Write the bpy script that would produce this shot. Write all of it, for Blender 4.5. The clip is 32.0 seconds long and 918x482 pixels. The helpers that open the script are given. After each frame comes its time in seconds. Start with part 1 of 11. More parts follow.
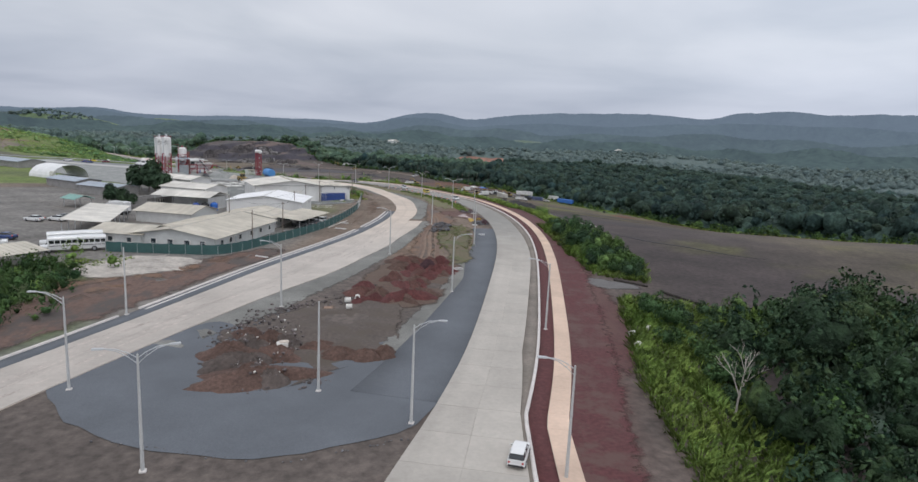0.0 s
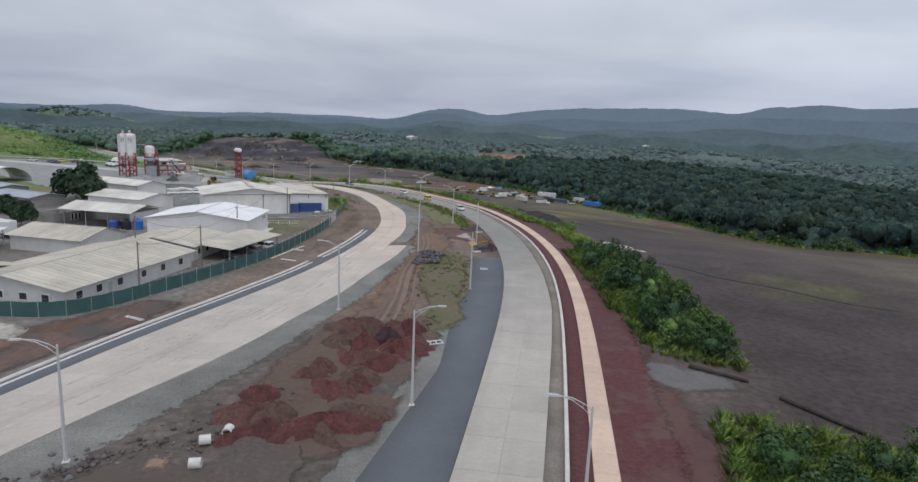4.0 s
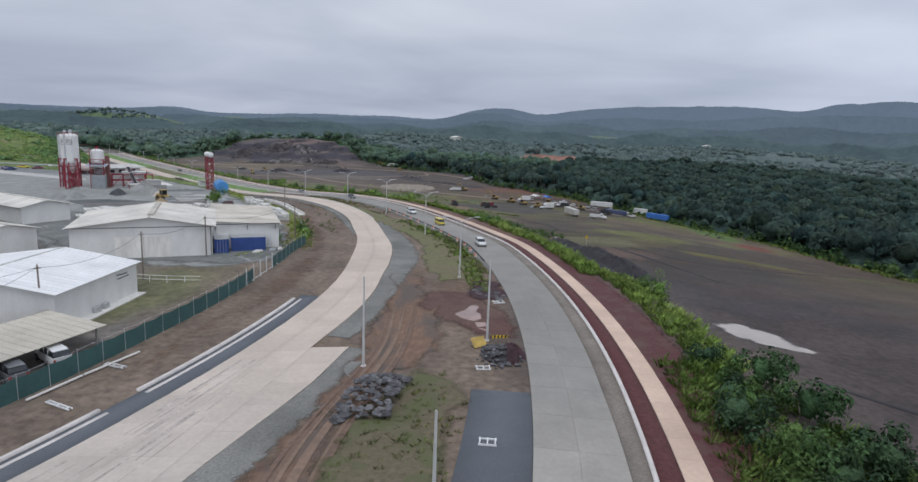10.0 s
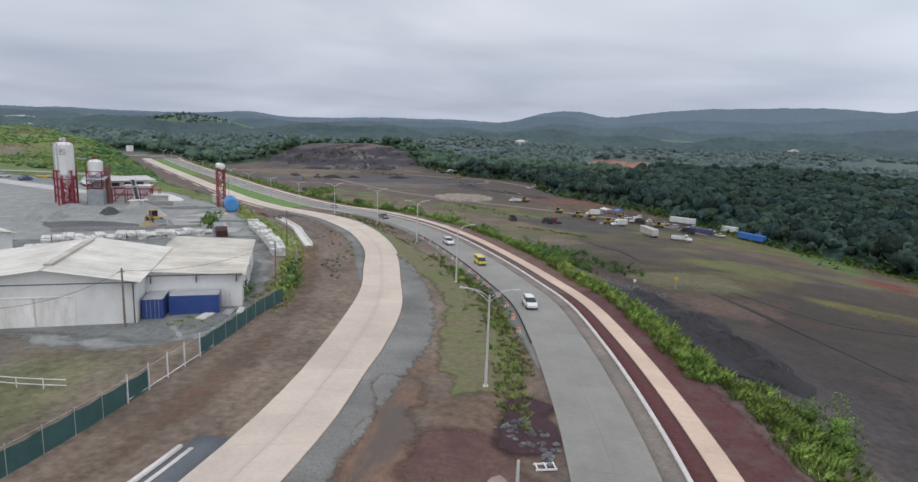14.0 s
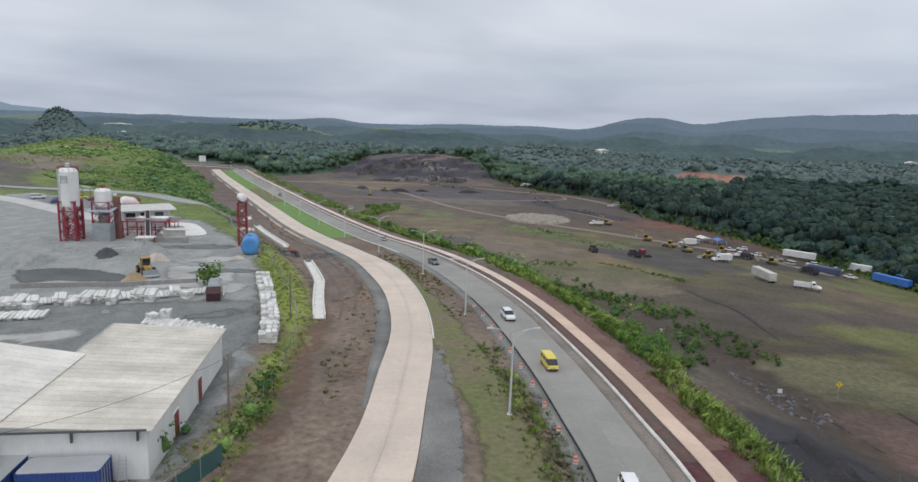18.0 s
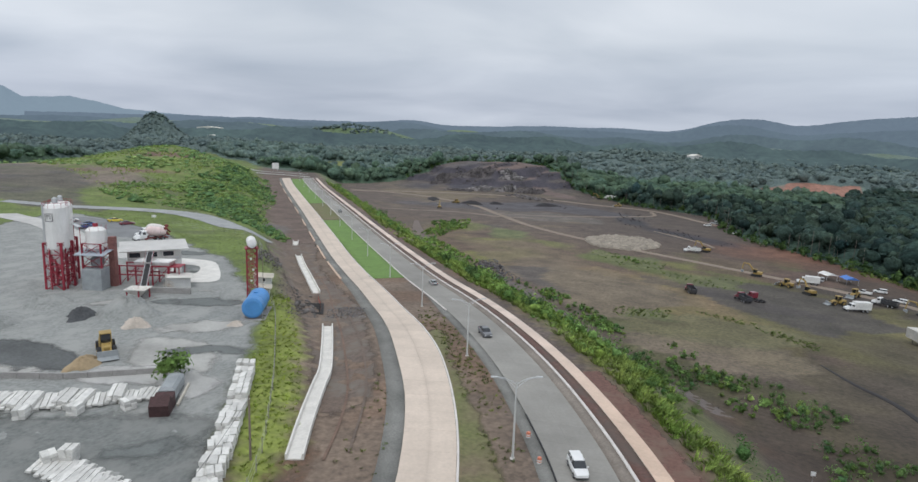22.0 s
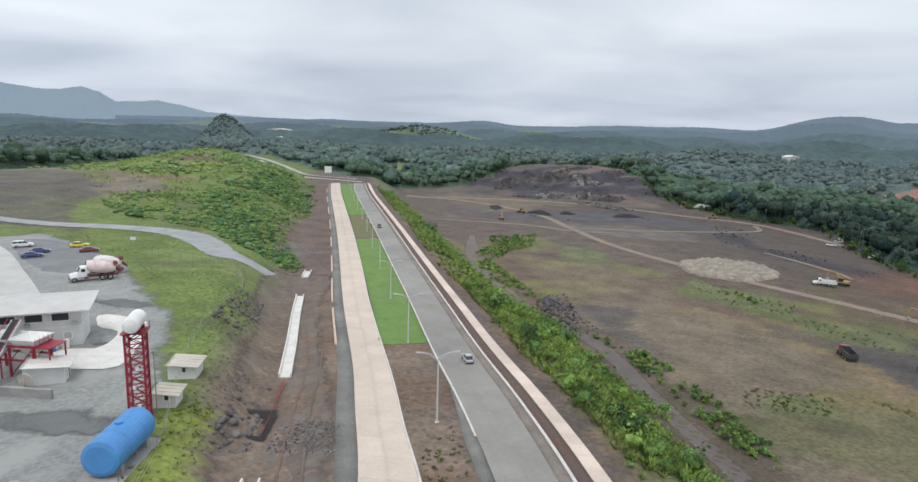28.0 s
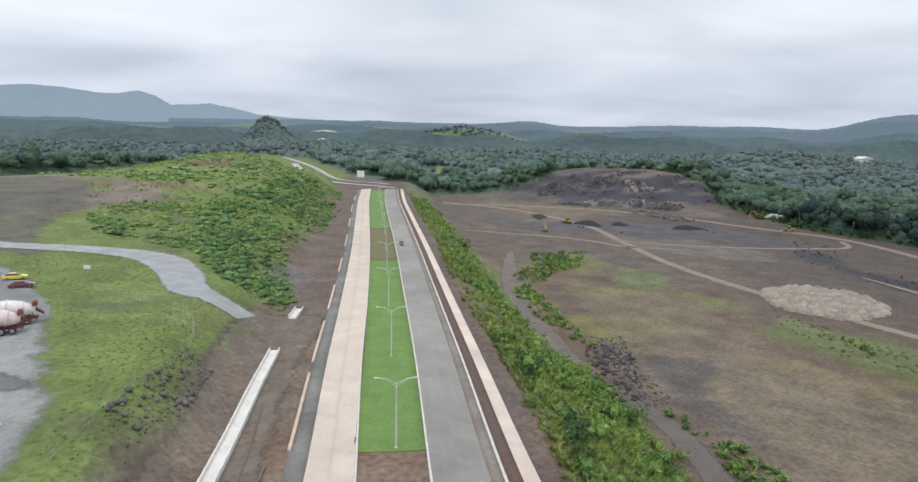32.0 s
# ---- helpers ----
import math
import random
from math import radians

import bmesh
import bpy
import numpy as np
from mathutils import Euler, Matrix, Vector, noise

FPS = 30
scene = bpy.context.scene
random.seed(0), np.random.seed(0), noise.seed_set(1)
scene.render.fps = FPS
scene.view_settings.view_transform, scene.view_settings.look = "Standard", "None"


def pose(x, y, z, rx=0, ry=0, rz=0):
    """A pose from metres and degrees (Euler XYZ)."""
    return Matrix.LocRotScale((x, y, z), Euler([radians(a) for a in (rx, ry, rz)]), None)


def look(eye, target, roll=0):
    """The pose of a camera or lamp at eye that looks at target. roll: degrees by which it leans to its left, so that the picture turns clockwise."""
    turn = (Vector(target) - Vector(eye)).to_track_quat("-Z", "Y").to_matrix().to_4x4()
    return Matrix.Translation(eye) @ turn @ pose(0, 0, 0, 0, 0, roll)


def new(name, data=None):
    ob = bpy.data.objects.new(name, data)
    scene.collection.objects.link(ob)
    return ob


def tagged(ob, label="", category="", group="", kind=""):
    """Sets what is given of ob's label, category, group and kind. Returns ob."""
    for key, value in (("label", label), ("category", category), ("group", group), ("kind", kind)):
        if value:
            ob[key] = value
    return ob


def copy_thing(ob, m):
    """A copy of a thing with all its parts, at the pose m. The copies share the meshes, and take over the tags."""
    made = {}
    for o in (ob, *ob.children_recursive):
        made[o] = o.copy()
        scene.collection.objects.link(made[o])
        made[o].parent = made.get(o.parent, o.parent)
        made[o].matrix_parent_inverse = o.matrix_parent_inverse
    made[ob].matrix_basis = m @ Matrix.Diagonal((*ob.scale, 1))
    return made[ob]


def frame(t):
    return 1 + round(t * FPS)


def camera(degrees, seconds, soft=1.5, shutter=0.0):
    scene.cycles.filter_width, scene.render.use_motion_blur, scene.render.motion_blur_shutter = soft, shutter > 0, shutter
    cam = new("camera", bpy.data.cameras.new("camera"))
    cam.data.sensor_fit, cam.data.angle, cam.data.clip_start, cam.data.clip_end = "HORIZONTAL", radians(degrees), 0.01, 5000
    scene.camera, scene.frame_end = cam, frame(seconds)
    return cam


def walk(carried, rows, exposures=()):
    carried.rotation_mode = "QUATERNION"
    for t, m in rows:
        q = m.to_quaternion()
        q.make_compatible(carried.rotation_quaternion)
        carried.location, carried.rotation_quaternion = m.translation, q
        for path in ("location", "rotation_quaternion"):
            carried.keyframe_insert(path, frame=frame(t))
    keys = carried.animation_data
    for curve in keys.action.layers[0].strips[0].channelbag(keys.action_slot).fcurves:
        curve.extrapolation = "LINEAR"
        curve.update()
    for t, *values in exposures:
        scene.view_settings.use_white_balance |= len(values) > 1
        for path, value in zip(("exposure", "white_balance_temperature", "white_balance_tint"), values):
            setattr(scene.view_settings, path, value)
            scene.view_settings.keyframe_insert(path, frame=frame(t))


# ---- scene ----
cam = camera(73.1, 32.0)
PATH = [
    (0, (-1.633, -2.008, 23.866), (-1.574, -0.038, 23.527), 2.6),
    (0.5, (-0.803, 4.167, 23.65), (-0.753, 6.137, 23.309), 2.6),
    (1, (0.658, 10.091, 23.51), (0.689, 12.061, 23.167), 2.5),
    (1.5, (1.692, 16.12, 23.388), (1.709, 18.09, 23.043), 2.5),
    (2, (2.35, 22.215, 23.501), (2.362, 24.184, 23.153), 2.5),
    (2.5, (3.102, 27.376, 23.425), (3.109, 29.346, 23.076), 2.4),
    (3, (3.489, 32.312, 23.604), (3.494, 34.281, 23.253), 2.3),
    (3.5, (4.009, 37.291, 23.835), (4.006, 39.26, 23.482), 2.4),
    (5.5, (6.109, 57.62, 23.845), (6.071, 59.587, 23.484), 2.1),
    (6, (6.582, 63.314, 23.747), (6.537, 65.28, 23.385), 2.2),
    (6.5, (7.042, 68.522, 23.566), (6.99, 70.488, 23.206), 2.2),
    (7, (7.469, 74.288, 23.421), (7.405, 76.254, 23.062), 2.2),
    (7.5, (7.939, 79.574, 23.301), (7.862, 81.54, 22.943), 2.2),
    (8, (8.259, 85.089, 23.232), (8.168, 87.055, 22.875), 2.3),
    (8.5, (8.607, 90.291, 23.103), (8.503, 92.256, 22.745), 2.2),
    (9, (8.849, 95.52, 22.898), (8.726, 97.484, 22.543), 2.2),
    (9.5, (9.209, 100.652, 23.007), (9.063, 102.614, 22.649), 2.1),
    (10, (9.477, 105.879, 23.058), (9.31, 107.84, 22.698), 2.1),
    (10.5, (9.55, 110.705, 22.862), (9.372, 112.664, 22.505), 2.1),
    (11, (9.616, 115.76, 22.827), (9.414, 117.718, 22.471), 2.2),
    (11.5, (9.644, 120.624, 22.85), (9.403, 122.577, 22.493), 2.1),
    (12, (9.656, 125.47, 22.876), (9.389, 127.42, 22.52), 2.1),
    (12.5, (9.728, 130.231, 23.093), (9.445, 132.178, 22.736), 2.1),
    (13, (9.764, 135.191, 23.389), (9.469, 137.137, 23.033), 2.1),
    (13.5, (9.525, 139.767, 23.644), (9.21, 141.71, 23.288), 2.1),
    (14, (9.408, 144.7, 24.132), (9.032, 146.632, 23.775), 2.0),
    (14.5, (9.093, 148.986, 24.583), (8.696, 150.914, 24.225), 1.9),
    (16.5, (6.344, 167.975, 26.256), (5.822, 169.874, 25.91), 1.9),
    (17, (5.426, 172.506, 26.535), (4.883, 174.4, 26.193), 1.9),
    (17.5, (4.365, 177.307, 27.497), (3.792, 179.192, 27.154), 2.1),
    (18, (3.607, 181.807, 28.614), (2.994, 183.679, 28.267), 2.1),
    (18.5, (2.89, 186.054, 29.59), (2.253, 187.918, 29.243), 2.2),
    (19, (1.723, 190.644, 30.658), (1.058, 192.498, 30.307), 2.2),
    (19.5, (0.984, 195.076, 31.685), (0.288, 196.918, 31.33), 2.3),
    (20, (0.259, 199.508, 32.669), (-0.467, 201.337, 32.312), 2.3),
    (20.5, (-0.823, 203.778, 32.975), (-1.572, 205.598, 32.62), 2.3),
    (21, (-2.057, 208.178, 33.432), (-2.837, 209.985, 33.077), 2.2),
    (21.5, (-3.205, 212.522, 33.807), (-4.035, 214.307, 33.453), 2.2),
    (22, (-4.713, 216.991, 34.166), (-5.566, 218.766, 33.813), 2.1),
    (22.5, (-6.058, 221.137, 34.597), (-6.932, 222.901, 34.243), 2.1),
    (23, (-7.423, 225.419, 34.817), (-8.315, 227.173, 34.461), 2.0),
    (23.5, (-8.761, 229.368, 34.83), (-9.655, 231.121, 34.475), 2.0),
    (24, (-10.57, 233.851, 34.777), (-11.47, 235.601, 34.422), 2.0),
    (24.5, (-12.181, 238.09, 34.588), (-13.098, 239.832, 34.234), 2.0),
    (25, (-13.932, 242.418, 34.468), (-14.863, 244.153, 34.116), 1.9),
    (25.5, (-15.79, 246.76, 34.214), (-16.739, 248.485, 33.862), 1.8),
    (27.5, (-24.206, 264.657, 33.769), (-25.234, 266.335, 33.412), 1.8),
    (28, (-26.276, 269.25, 33.643), (-27.326, 270.914, 33.285), 1.7),
    (28.5, (-28.315, 273.573, 33.67), (-29.384, 275.225, 33.314), 1.6),
    (29, (-30.522, 278.279, 33.591), (-31.613, 279.917, 33.236), 1.6),
    (29.5, (-32.517, 282.572, 33.531), (-33.624, 284.2, 33.176), 1.5),
    (30, (-34.885, 287.212, 33.46), (-36.005, 288.831, 33.106), 1.4),
    (30.5, (-37.321, 291.648, 33.514), (-38.456, 293.256, 33.158), 1.5),
    (31, (-39.913, 296.348, 33.426), (-41.056, 297.95, 33.07), 1.5),
    (31.5, (-42.071, 300.578, 33.71), (-43.23, 302.169, 33.352), 1.3),
    (32, (-44.217, 304.772, 33.978), (-45.388, 306.353, 33.619), 1.4),
]
walk(cam, [(t, look(eye, target, roll)) for t, eye, target, roll in PATH],
     exposures=[(0, 0.08, 6250, 12), (3, 0.0, 6200, 12), (6, -0.12, 6000, 12), (10, -0.06, 6000, 12), (14, 0.1, 6200, 12), (19, 0.1, 6200, 10), (24, 0.24, 6250, 9), (32, 0.44, 6300, 9)])

# ---------------------------------------------------------------- overcast sky
world = bpy.data.worlds.new("world")
scene.world = world
world.use_nodes = True
wn, wl_ = world.node_tree.nodes, world.node_tree.links
wn.clear()
sky = wn.new("ShaderNodeTexSky")
sky.sky_type, sky.sun_disc, sky.sun_elevation, sky.sun_rotation = "NISHITA", False, radians(58), radians(200)
sky.air_density, sky.dust_density = 1.5, 3.0
coord = wn.new("ShaderNodeTexCoord")
sep = wn.new("ShaderNodeSeparateXYZ")
wl_.new(coord.outputs["Generated"], sep.inputs[0])


def wmath(op, a, b):
    n = wn.new("ShaderNodeMath")
    n.operation = op
    for k, v in enumerate((a, b)):
        if isinstance(v, (int, float)):
            n.inputs[k].default_value = v
        else:
            wl_.new(v, n.inputs[k])
    return n.outputs[0]


# the cloud deck is a flat layer, so its pattern closes up towards the horizon
height = wmath("MAXIMUM", sep.outputs[2], 0.0)
spread = wmath("ADD", height, 0.14)
deck = wn.new("ShaderNodeCombineXYZ")
wl_.new(wmath("DIVIDE", sep.outputs[0], spread), deck.inputs[0])
wl_.new(wmath("DIVIDE", sep.outputs[1], spread), deck.inputs[1])
clouds = wn.new("ShaderNodeTexNoise")
clouds.inputs["Scale"].default_value, clouds.inputs["Detail"].default_value, clouds.inputs["Roughness"].default_value = 0.62, 5, 0.46
clouds.inputs["Distortion"].default_value = 0.35
wl_.new(deck.outputs[0], clouds.inputs["Vector"])
tone = wn.new("ShaderNodeValToRGB")
tone.color_ramp.elements[0].position, tone.color_ramp.elements[0].color = 0.30, (0.60, 0.64, 0.695, 1)
tone.color_ramp.elements[1].position, tone.color_ramp.elements[1].color = 0.70, (0.92, 0.93, 0.95, 1)
wl_.new(clouds.outputs["Fac"], tone.inputs["Fac"])
# lower clouds are thicker and greyer, the last strip over the hills is misty
band = wn.new("ShaderNodeValToRGB")
ramp = band.color_ramp
ramp.elements[0].position, ramp.elements[0].color = 0.0, (0.74, 0.77, 0.83, 1)
ramp.elements[1].position, ramp.elements[1].color = 0.30, (1.0, 1.0, 1.0, 1)
for pos, c in ((0.04, (0.70, 0.73, 0.80, 1)), (0.085, (0.74, 0.77, 0.83, 1)), (0.14, (0.93, 0.94, 0.96, 1))):
    ramp.elements.new(pos).color = c
wl_.new(height, band.inputs["Fac"])
mul = wn.new("ShaderNodeMix")
mul.data_type, mul.blend_type = "RGBA", "MULTIPLY"
mul.inputs["Factor"].default_value = 1.0
wl_.new(tone.outputs["Color"], mul.inputs["A"])
wl_.new(band.outputs["Color"], mul.inputs["B"])
blend = wn.new("ShaderNodeMix")
blend.data_type = "RGBA"
blend.inputs["Factor"].default_value = 0.93
skyscale = wn.new("ShaderNodeMix")
skyscale.data_type, skyscale.blend_type = "RGBA", "MULTIPLY"
skyscale.inputs["Factor"].default_value = 1.0
skyscale.inputs["B"].default_value = (0.1, 0.1, 0.1, 1)
wl_.new(sky.outputs["Color"], skyscale.inputs["A"])
wl_.new(skyscale.outputs["Result"], blend.inputs["A"])
wl_.new(mul.outputs["Result"], blend.inputs["B"])
# cloud lies thickest over the hills ahead
ahead = wn.new("ShaderNodeVectorMath")
ahead.operation = "DOT_PRODUCT"
wl_.new(coord.outputs["Generated"], ahead.inputs[0])
ahead.inputs[1].default_value = (-0.42, 0.90, 0.0)
thick = wn.new("ShaderNodeMapRange")
thick.interpolation_type = "SMOOTHSTEP"
for key, v in (("From Min", 0.45), ("From Max", 1.0), ("To Min", 1.06), ("To Max", 0.88)):
    thick.inputs[key].default_value = v
wl_.new(ahead.outputs["Value"], thick.inputs["Value"])
dim = wn.new("ShaderNodeMix")
dim.data_type, dim.blend_type = "RGBA", "MULTIPLY"
dim.inputs["Factor"].default_value = 1.0
wl_.new(blend.outputs["Result"], dim.inputs["A"])
wl_.new(thick.outputs[0], dim.inputs["B"])
back = wn.new("ShaderNodeBackground")
back.inputs["Strength"].default_value = 0.97
wl_.new(dim.outputs["Result"], back.inputs["Color"])
outw = wn.new("ShaderNodeOutputWorld")
wl_.new(back.outputs[0], outw.inputs["Surface"])

sun_data = bpy.data.lights.new("sun", "SUN")
sun_data.energy, sun_data.angle, sun_data.color = 0.85, radians(25), (1.0, 0.97, 0.92)
sun = new("sun", sun_data)
sun.matrix_world = look((0, 0, 100), (-12, 40, 0))


# ---------------------------------------------------------------- materials
def surface(name, colour, rough=0.85, metal=0.0, grain=(6.0, 0.15), stain=(0.35, 0.2), bump=0.15, tint=None, attr="", rnd=0.0, coat=0.0, stretch=(1, 1, 1)):
    """A painted, mineral or earthy surface: base colour, fine grain, broad stains, fine relief. Scales are per metre."""
    m = bpy.data.materials.new(name)
    m.use_nodes = True
    nt = m.node_tree
    n, l = nt.nodes, nt.links
    b = n["Principled BSDF"]
    b.inputs["Roughness"].default_value, b.inputs["Metallic"].default_value = rough, metal
    b.inputs["Coat Weight"].default_value = coat
    geo = n.new("ShaderNodeNewGeometry")
    mp = n.new("ShaderNodeMapping")
    mp.inputs["Scale"].default_value = stretch
    l.new(geo.outputs["Position"], mp.inputs["Vector"])

    def noise_of(scale, detail):
        t = n.new("ShaderNodeTexNoise")
        t.inputs["Scale"].default_value, t.inputs["Detail"].default_value, t.inputs["Roughness"].default_value = scale, detail, 0.62
        l.new(mp.outputs[0], t.inputs["Vector"])
        return t.outputs["Fac"]

    def mixed(kind, fac, a, c):
        x = n.new("ShaderNodeMix")
        x.data_type, x.blend_type = "RGBA", kind
        for key, v in (("Factor", fac), ("A", a), ("B", c)):
            if isinstance(v, (int, float)):
                x.inputs[key].default_value = v
            elif isinstance(v, tuple):
                x.inputs[key].default_value = (*v, 1)
            else:
                l.new(v, x.inputs[key])
        return x.outputs["Result"]

    def ranged(v, lo, hi):
        r = n.new("ShaderNodeMapRange")
        r.inputs["From Min"].default_value, r.inputs["From Max"].default_value = 0.28, 0.72
        r.inputs["To Min"].default_value, r.inputs["To Max"].default_value = lo, hi
        l.new(v, r.inputs["Value"])
        return r.outputs[0]

    fine, broad = noise_of(grain[0], 4), noise_of(stain[0], 6)
    if attr:
        a = n.new("ShaderNodeVertexColor")
        a.layer_name = attr
        col = a.outputs["Color"]
    else:
        col = colour
    if tint:
        col = mixed("MIX", ranged(broad, 0, 1), col, tint)
    else:
        col = mixed("MULTIPLY", 1.0, col, ranged(broad, 1 - stain[1], 1 + stain[1]))
    col = mixed("MULTIPLY", 1.0, col, ranged(fine, 1 - grain[1], 1 + grain[1]))
    if rnd:
        o = n.new("ShaderNodeObjectInfo" if rnd < 1 else "ShaderNodeNewGeometry")
        v = o.outputs["Random"] if rnd < 1 else o.outputs["Random Per Island"]
        r = n.new("ShaderNodeMapRange")
        k = rnd if rnd < 1 else rnd - 1
        r.inputs["To Min"].default_value, r.inputs["To Max"].default_value = 1 - k, 1 + k
        l.new(v, r.inputs["Value"])
        col = mixed("MULTIPLY", 1.0, col, r.outputs[0])
    l.new(col, b.inputs["Base Color"])
    if bump:
        bp = n.new("ShaderNodeBump")
        bp.inputs["Strength"].default_value, bp.inputs["Distance"].default_value = bump, 0.05
        l.new(fine, bp.inputs["Height"])
        l.new(bp.outputs[0], b.inputs["Normal"])
    return m


def frayed(m, size=0.55, width=0.5):
    """A copy of a loose material whose cover thins out in flecks where its "rim" attribute falls to nought."""
    m = m.copy()
    n, l = m.node_tree.nodes, m.node_tree.links
    rim_ = n.new("ShaderNodeVertexColor")
    rim_.layer_name = "rim"
    geo = n.new("ShaderNodeNewGeometry")
    fleck = n.new("ShaderNodeTexNoise")
    fleck.inputs["Scale"].default_value, fleck.inputs["Detail"].default_value, fleck.inputs["Roughness"].default_value = size, 7, 0.72
    l.new(geo.outputs["Position"], fleck.inputs["Vector"])
    total = n.new("ShaderNodeMath")
    total.operation = "ADD"
    l.new(rim_.outputs["Color"], total.inputs[0])
    l.new(fleck.outputs["Fac"], total.inputs[1])
    cover = n.new("ShaderNodeMapRange")
    cover.interpolation_type = "SMOOTHSTEP"
    cover.inputs["From Min"].default_value, cover.inputs["From Max"].default_value = 0.86 - width / 4, 0.86 + width / 4
    l.new(total.outputs[0], cover.inputs["Value"])
    l.new(cover.outputs[0], n["Principled BSDF"].inputs["Alpha"])
    return m


def dirt(name, a, b, c, stretch=(1, 1, 1), bump=0.6):
    """Worked soil: two broad tones, a third in blotches of a few metres, clods and grit."""
    m = surface(name, a, rough=0.97, grain=(2.2, 0.30), stain=(0.07, 0.3), bump=bump, tint=b, stretch=stretch)
    n, l = m.node_tree.nodes, m.node_tree.links
    bsdf = n["Principled BSDF"]
    mp = [x for x in n if x.bl_idname == "ShaderNodeMapping"][0]
    blotch = n.new("ShaderNodeTexNoise")
    blotch.inputs["Scale"].default_value, blotch.inputs["Detail"].default_value, blotch.inputs["Roughness"].default_value = 0.28, 8, 0.66
    l.new(mp.outputs[0], blotch.inputs["Vector"])
    span = n.new("ShaderNodeMapRange")
    span.inputs["From Min"].default_value, span.inputs["From Max"].default_value = 0.47, 0.60
    l.new(blotch.outputs["Fac"], span.inputs["Value"])
    x = n.new("ShaderNodeMix")
    x.data_type = "RGBA"
    l.new(span.outputs[0], x.inputs["Factor"])
    l.new(bsdf.inputs["Base Color"].links[0].from_socket, x.inputs["A"])
    x.inputs["B"].default_value = (*c, 1)
    l.new(x.outputs["Result"], bsdf.inputs["Base Color"])
    return m


def leafy(name, colour, other, island=0.25, mottle=0.42):
    m = surface(name, colour, rough=0.7, grain=(1.1, 0.42), stain=(0.06, 0.3), bump=1.0, tint=other, rnd=1 + island)
    nt = m.node_tree
    b = nt.nodes["Principled BSDF"]
    b.inputs["Specular IOR Level"].default_value = 0.1
    for node in nt.nodes:
        if node.bl_idname == "ShaderNodeBump":
            node.inputs["Distance"].default_value = 0.9
    # lighter and darker clumps of a few metres, putting the foliage's dark gaps into colour
    clump = nt.nodes.new("ShaderNodeTexNoise")
    clump.inputs["Scale"].default_value, clump.inputs["Detail"].default_value = 0.42, 3
    geo = [x for x in nt.nodes if x.bl_idname == "ShaderNodeNewGeometry"][0]
    nt.links.new(geo.outputs["Position"], clump.inputs["Vector"])
    span = nt.nodes.new("ShaderNodeMapRange")
    for key, v in (("From Min", 0.34), ("From Max", 0.66), ("To Min", 1 - mottle), ("To Max", 1 + mottle)):
        span.inputs[key].default_value = v
    nt.links.new(clump.outputs["Fac"], span.inputs["Value"])
    mot = nt.nodes.new("ShaderNodeMix")
    mot.data_type, mot.blend_type = "RGBA", "MULTIPLY"
    mot.inputs["Factor"].default_value = 1.0
    nt.links.new(b.inputs["Base Color"].links[0].from_socket, mot.inputs["A"])
    nt.links.new(span.outputs[0], mot.inputs["B"])
    nt.links.new(mot.outputs["Result"], b.inputs["Base Color"])
    # each plant has its own tone
    tone = nt.nodes.new("ShaderNodeVertexColor")
    tone.layer_name = "tone"
    mul = nt.nodes.new("ShaderNodeMix")
    mul.data_type, mul.blend_type = "RGBA", "MULTIPLY"
    mul.inputs["Factor"].default_value = 1.0
    nt.links.new(b.inputs["Base Color"].links[0].from_socket, mul.inputs["A"])
    nt.links.new(tone.outputs["Color"], mul.inputs["B"])
    nt.links.new(mul.outputs["Result"], b.inputs["Base Color"])
    return m


def toned(me, tones, corners):
    """Gives every plant of a mesh one tone; corners is the number of its vertices."""
    layer = me.color_attributes.new("tone", "FLOAT_COLOR", "POINT")
    c = np.concatenate([tones, np.ones((len(tones), 1))], 1).astype(np.float32)
    layer.data.foreach_set("color", np.repeat(c, corners, axis=0).ravel())
    return me


def glassy(name, colour, rough=0.08):
    m = bpy.data.materials.new(name)
    m.use_nodes = True
    b = m.node_tree.nodes["Principled BSDF"]
    b.inputs["Base Color"].default_value, b.inputs["Roughness"].default_value = (*colour, 1), rough
    b.inputs["Specular IOR Level"].default_value = 0.8
    return m


EARTH = surface("earth", (0.1, 0.1, 0.1), rough=0.95, grain=(1.1, 0.42), stain=(0.10, 0.36), bump=0.7, attr="soil")
CONCRETE_WHITE = surface("new_concrete", (0.66, 0.64, 0.60), rough=0.9, grain=(4, 0.08), stain=(0.5, 0.14), bump=0.12)
SIDEWALK = surface("sidewalk_concrete", (0.60, 0.455, 0.355), rough=0.9, grain=(3, 0.08), stain=(0.3, 0.16), bump=0.1, rnd=0.06)
KERB = surface("kerb_concrete", (0.62, 0.58, 0.55), rough=0.9, grain=(5, 0.1), stain=(0.6, 0.15))
ASPHALT = surface("asphalt", (0.115, 0.125, 0.14), rough=0.93, grain=(9, 0.18), stain=(0.12, 0.16), bump=0.3)
BASECOURSE = surface("base_course_gravel", (0.182, 0.180, 0.166), rough=0.97, grain=(5, 0.28), stain=(0.13, 0.34), bump=0.4)
GRAVEL = dirt("yard_gravel", (0.268, 0.274, 0.262), (0.212, 0.222, 0.214), (0.305, 0.308, 0.294), (1, 0.7, 1), 0.4)
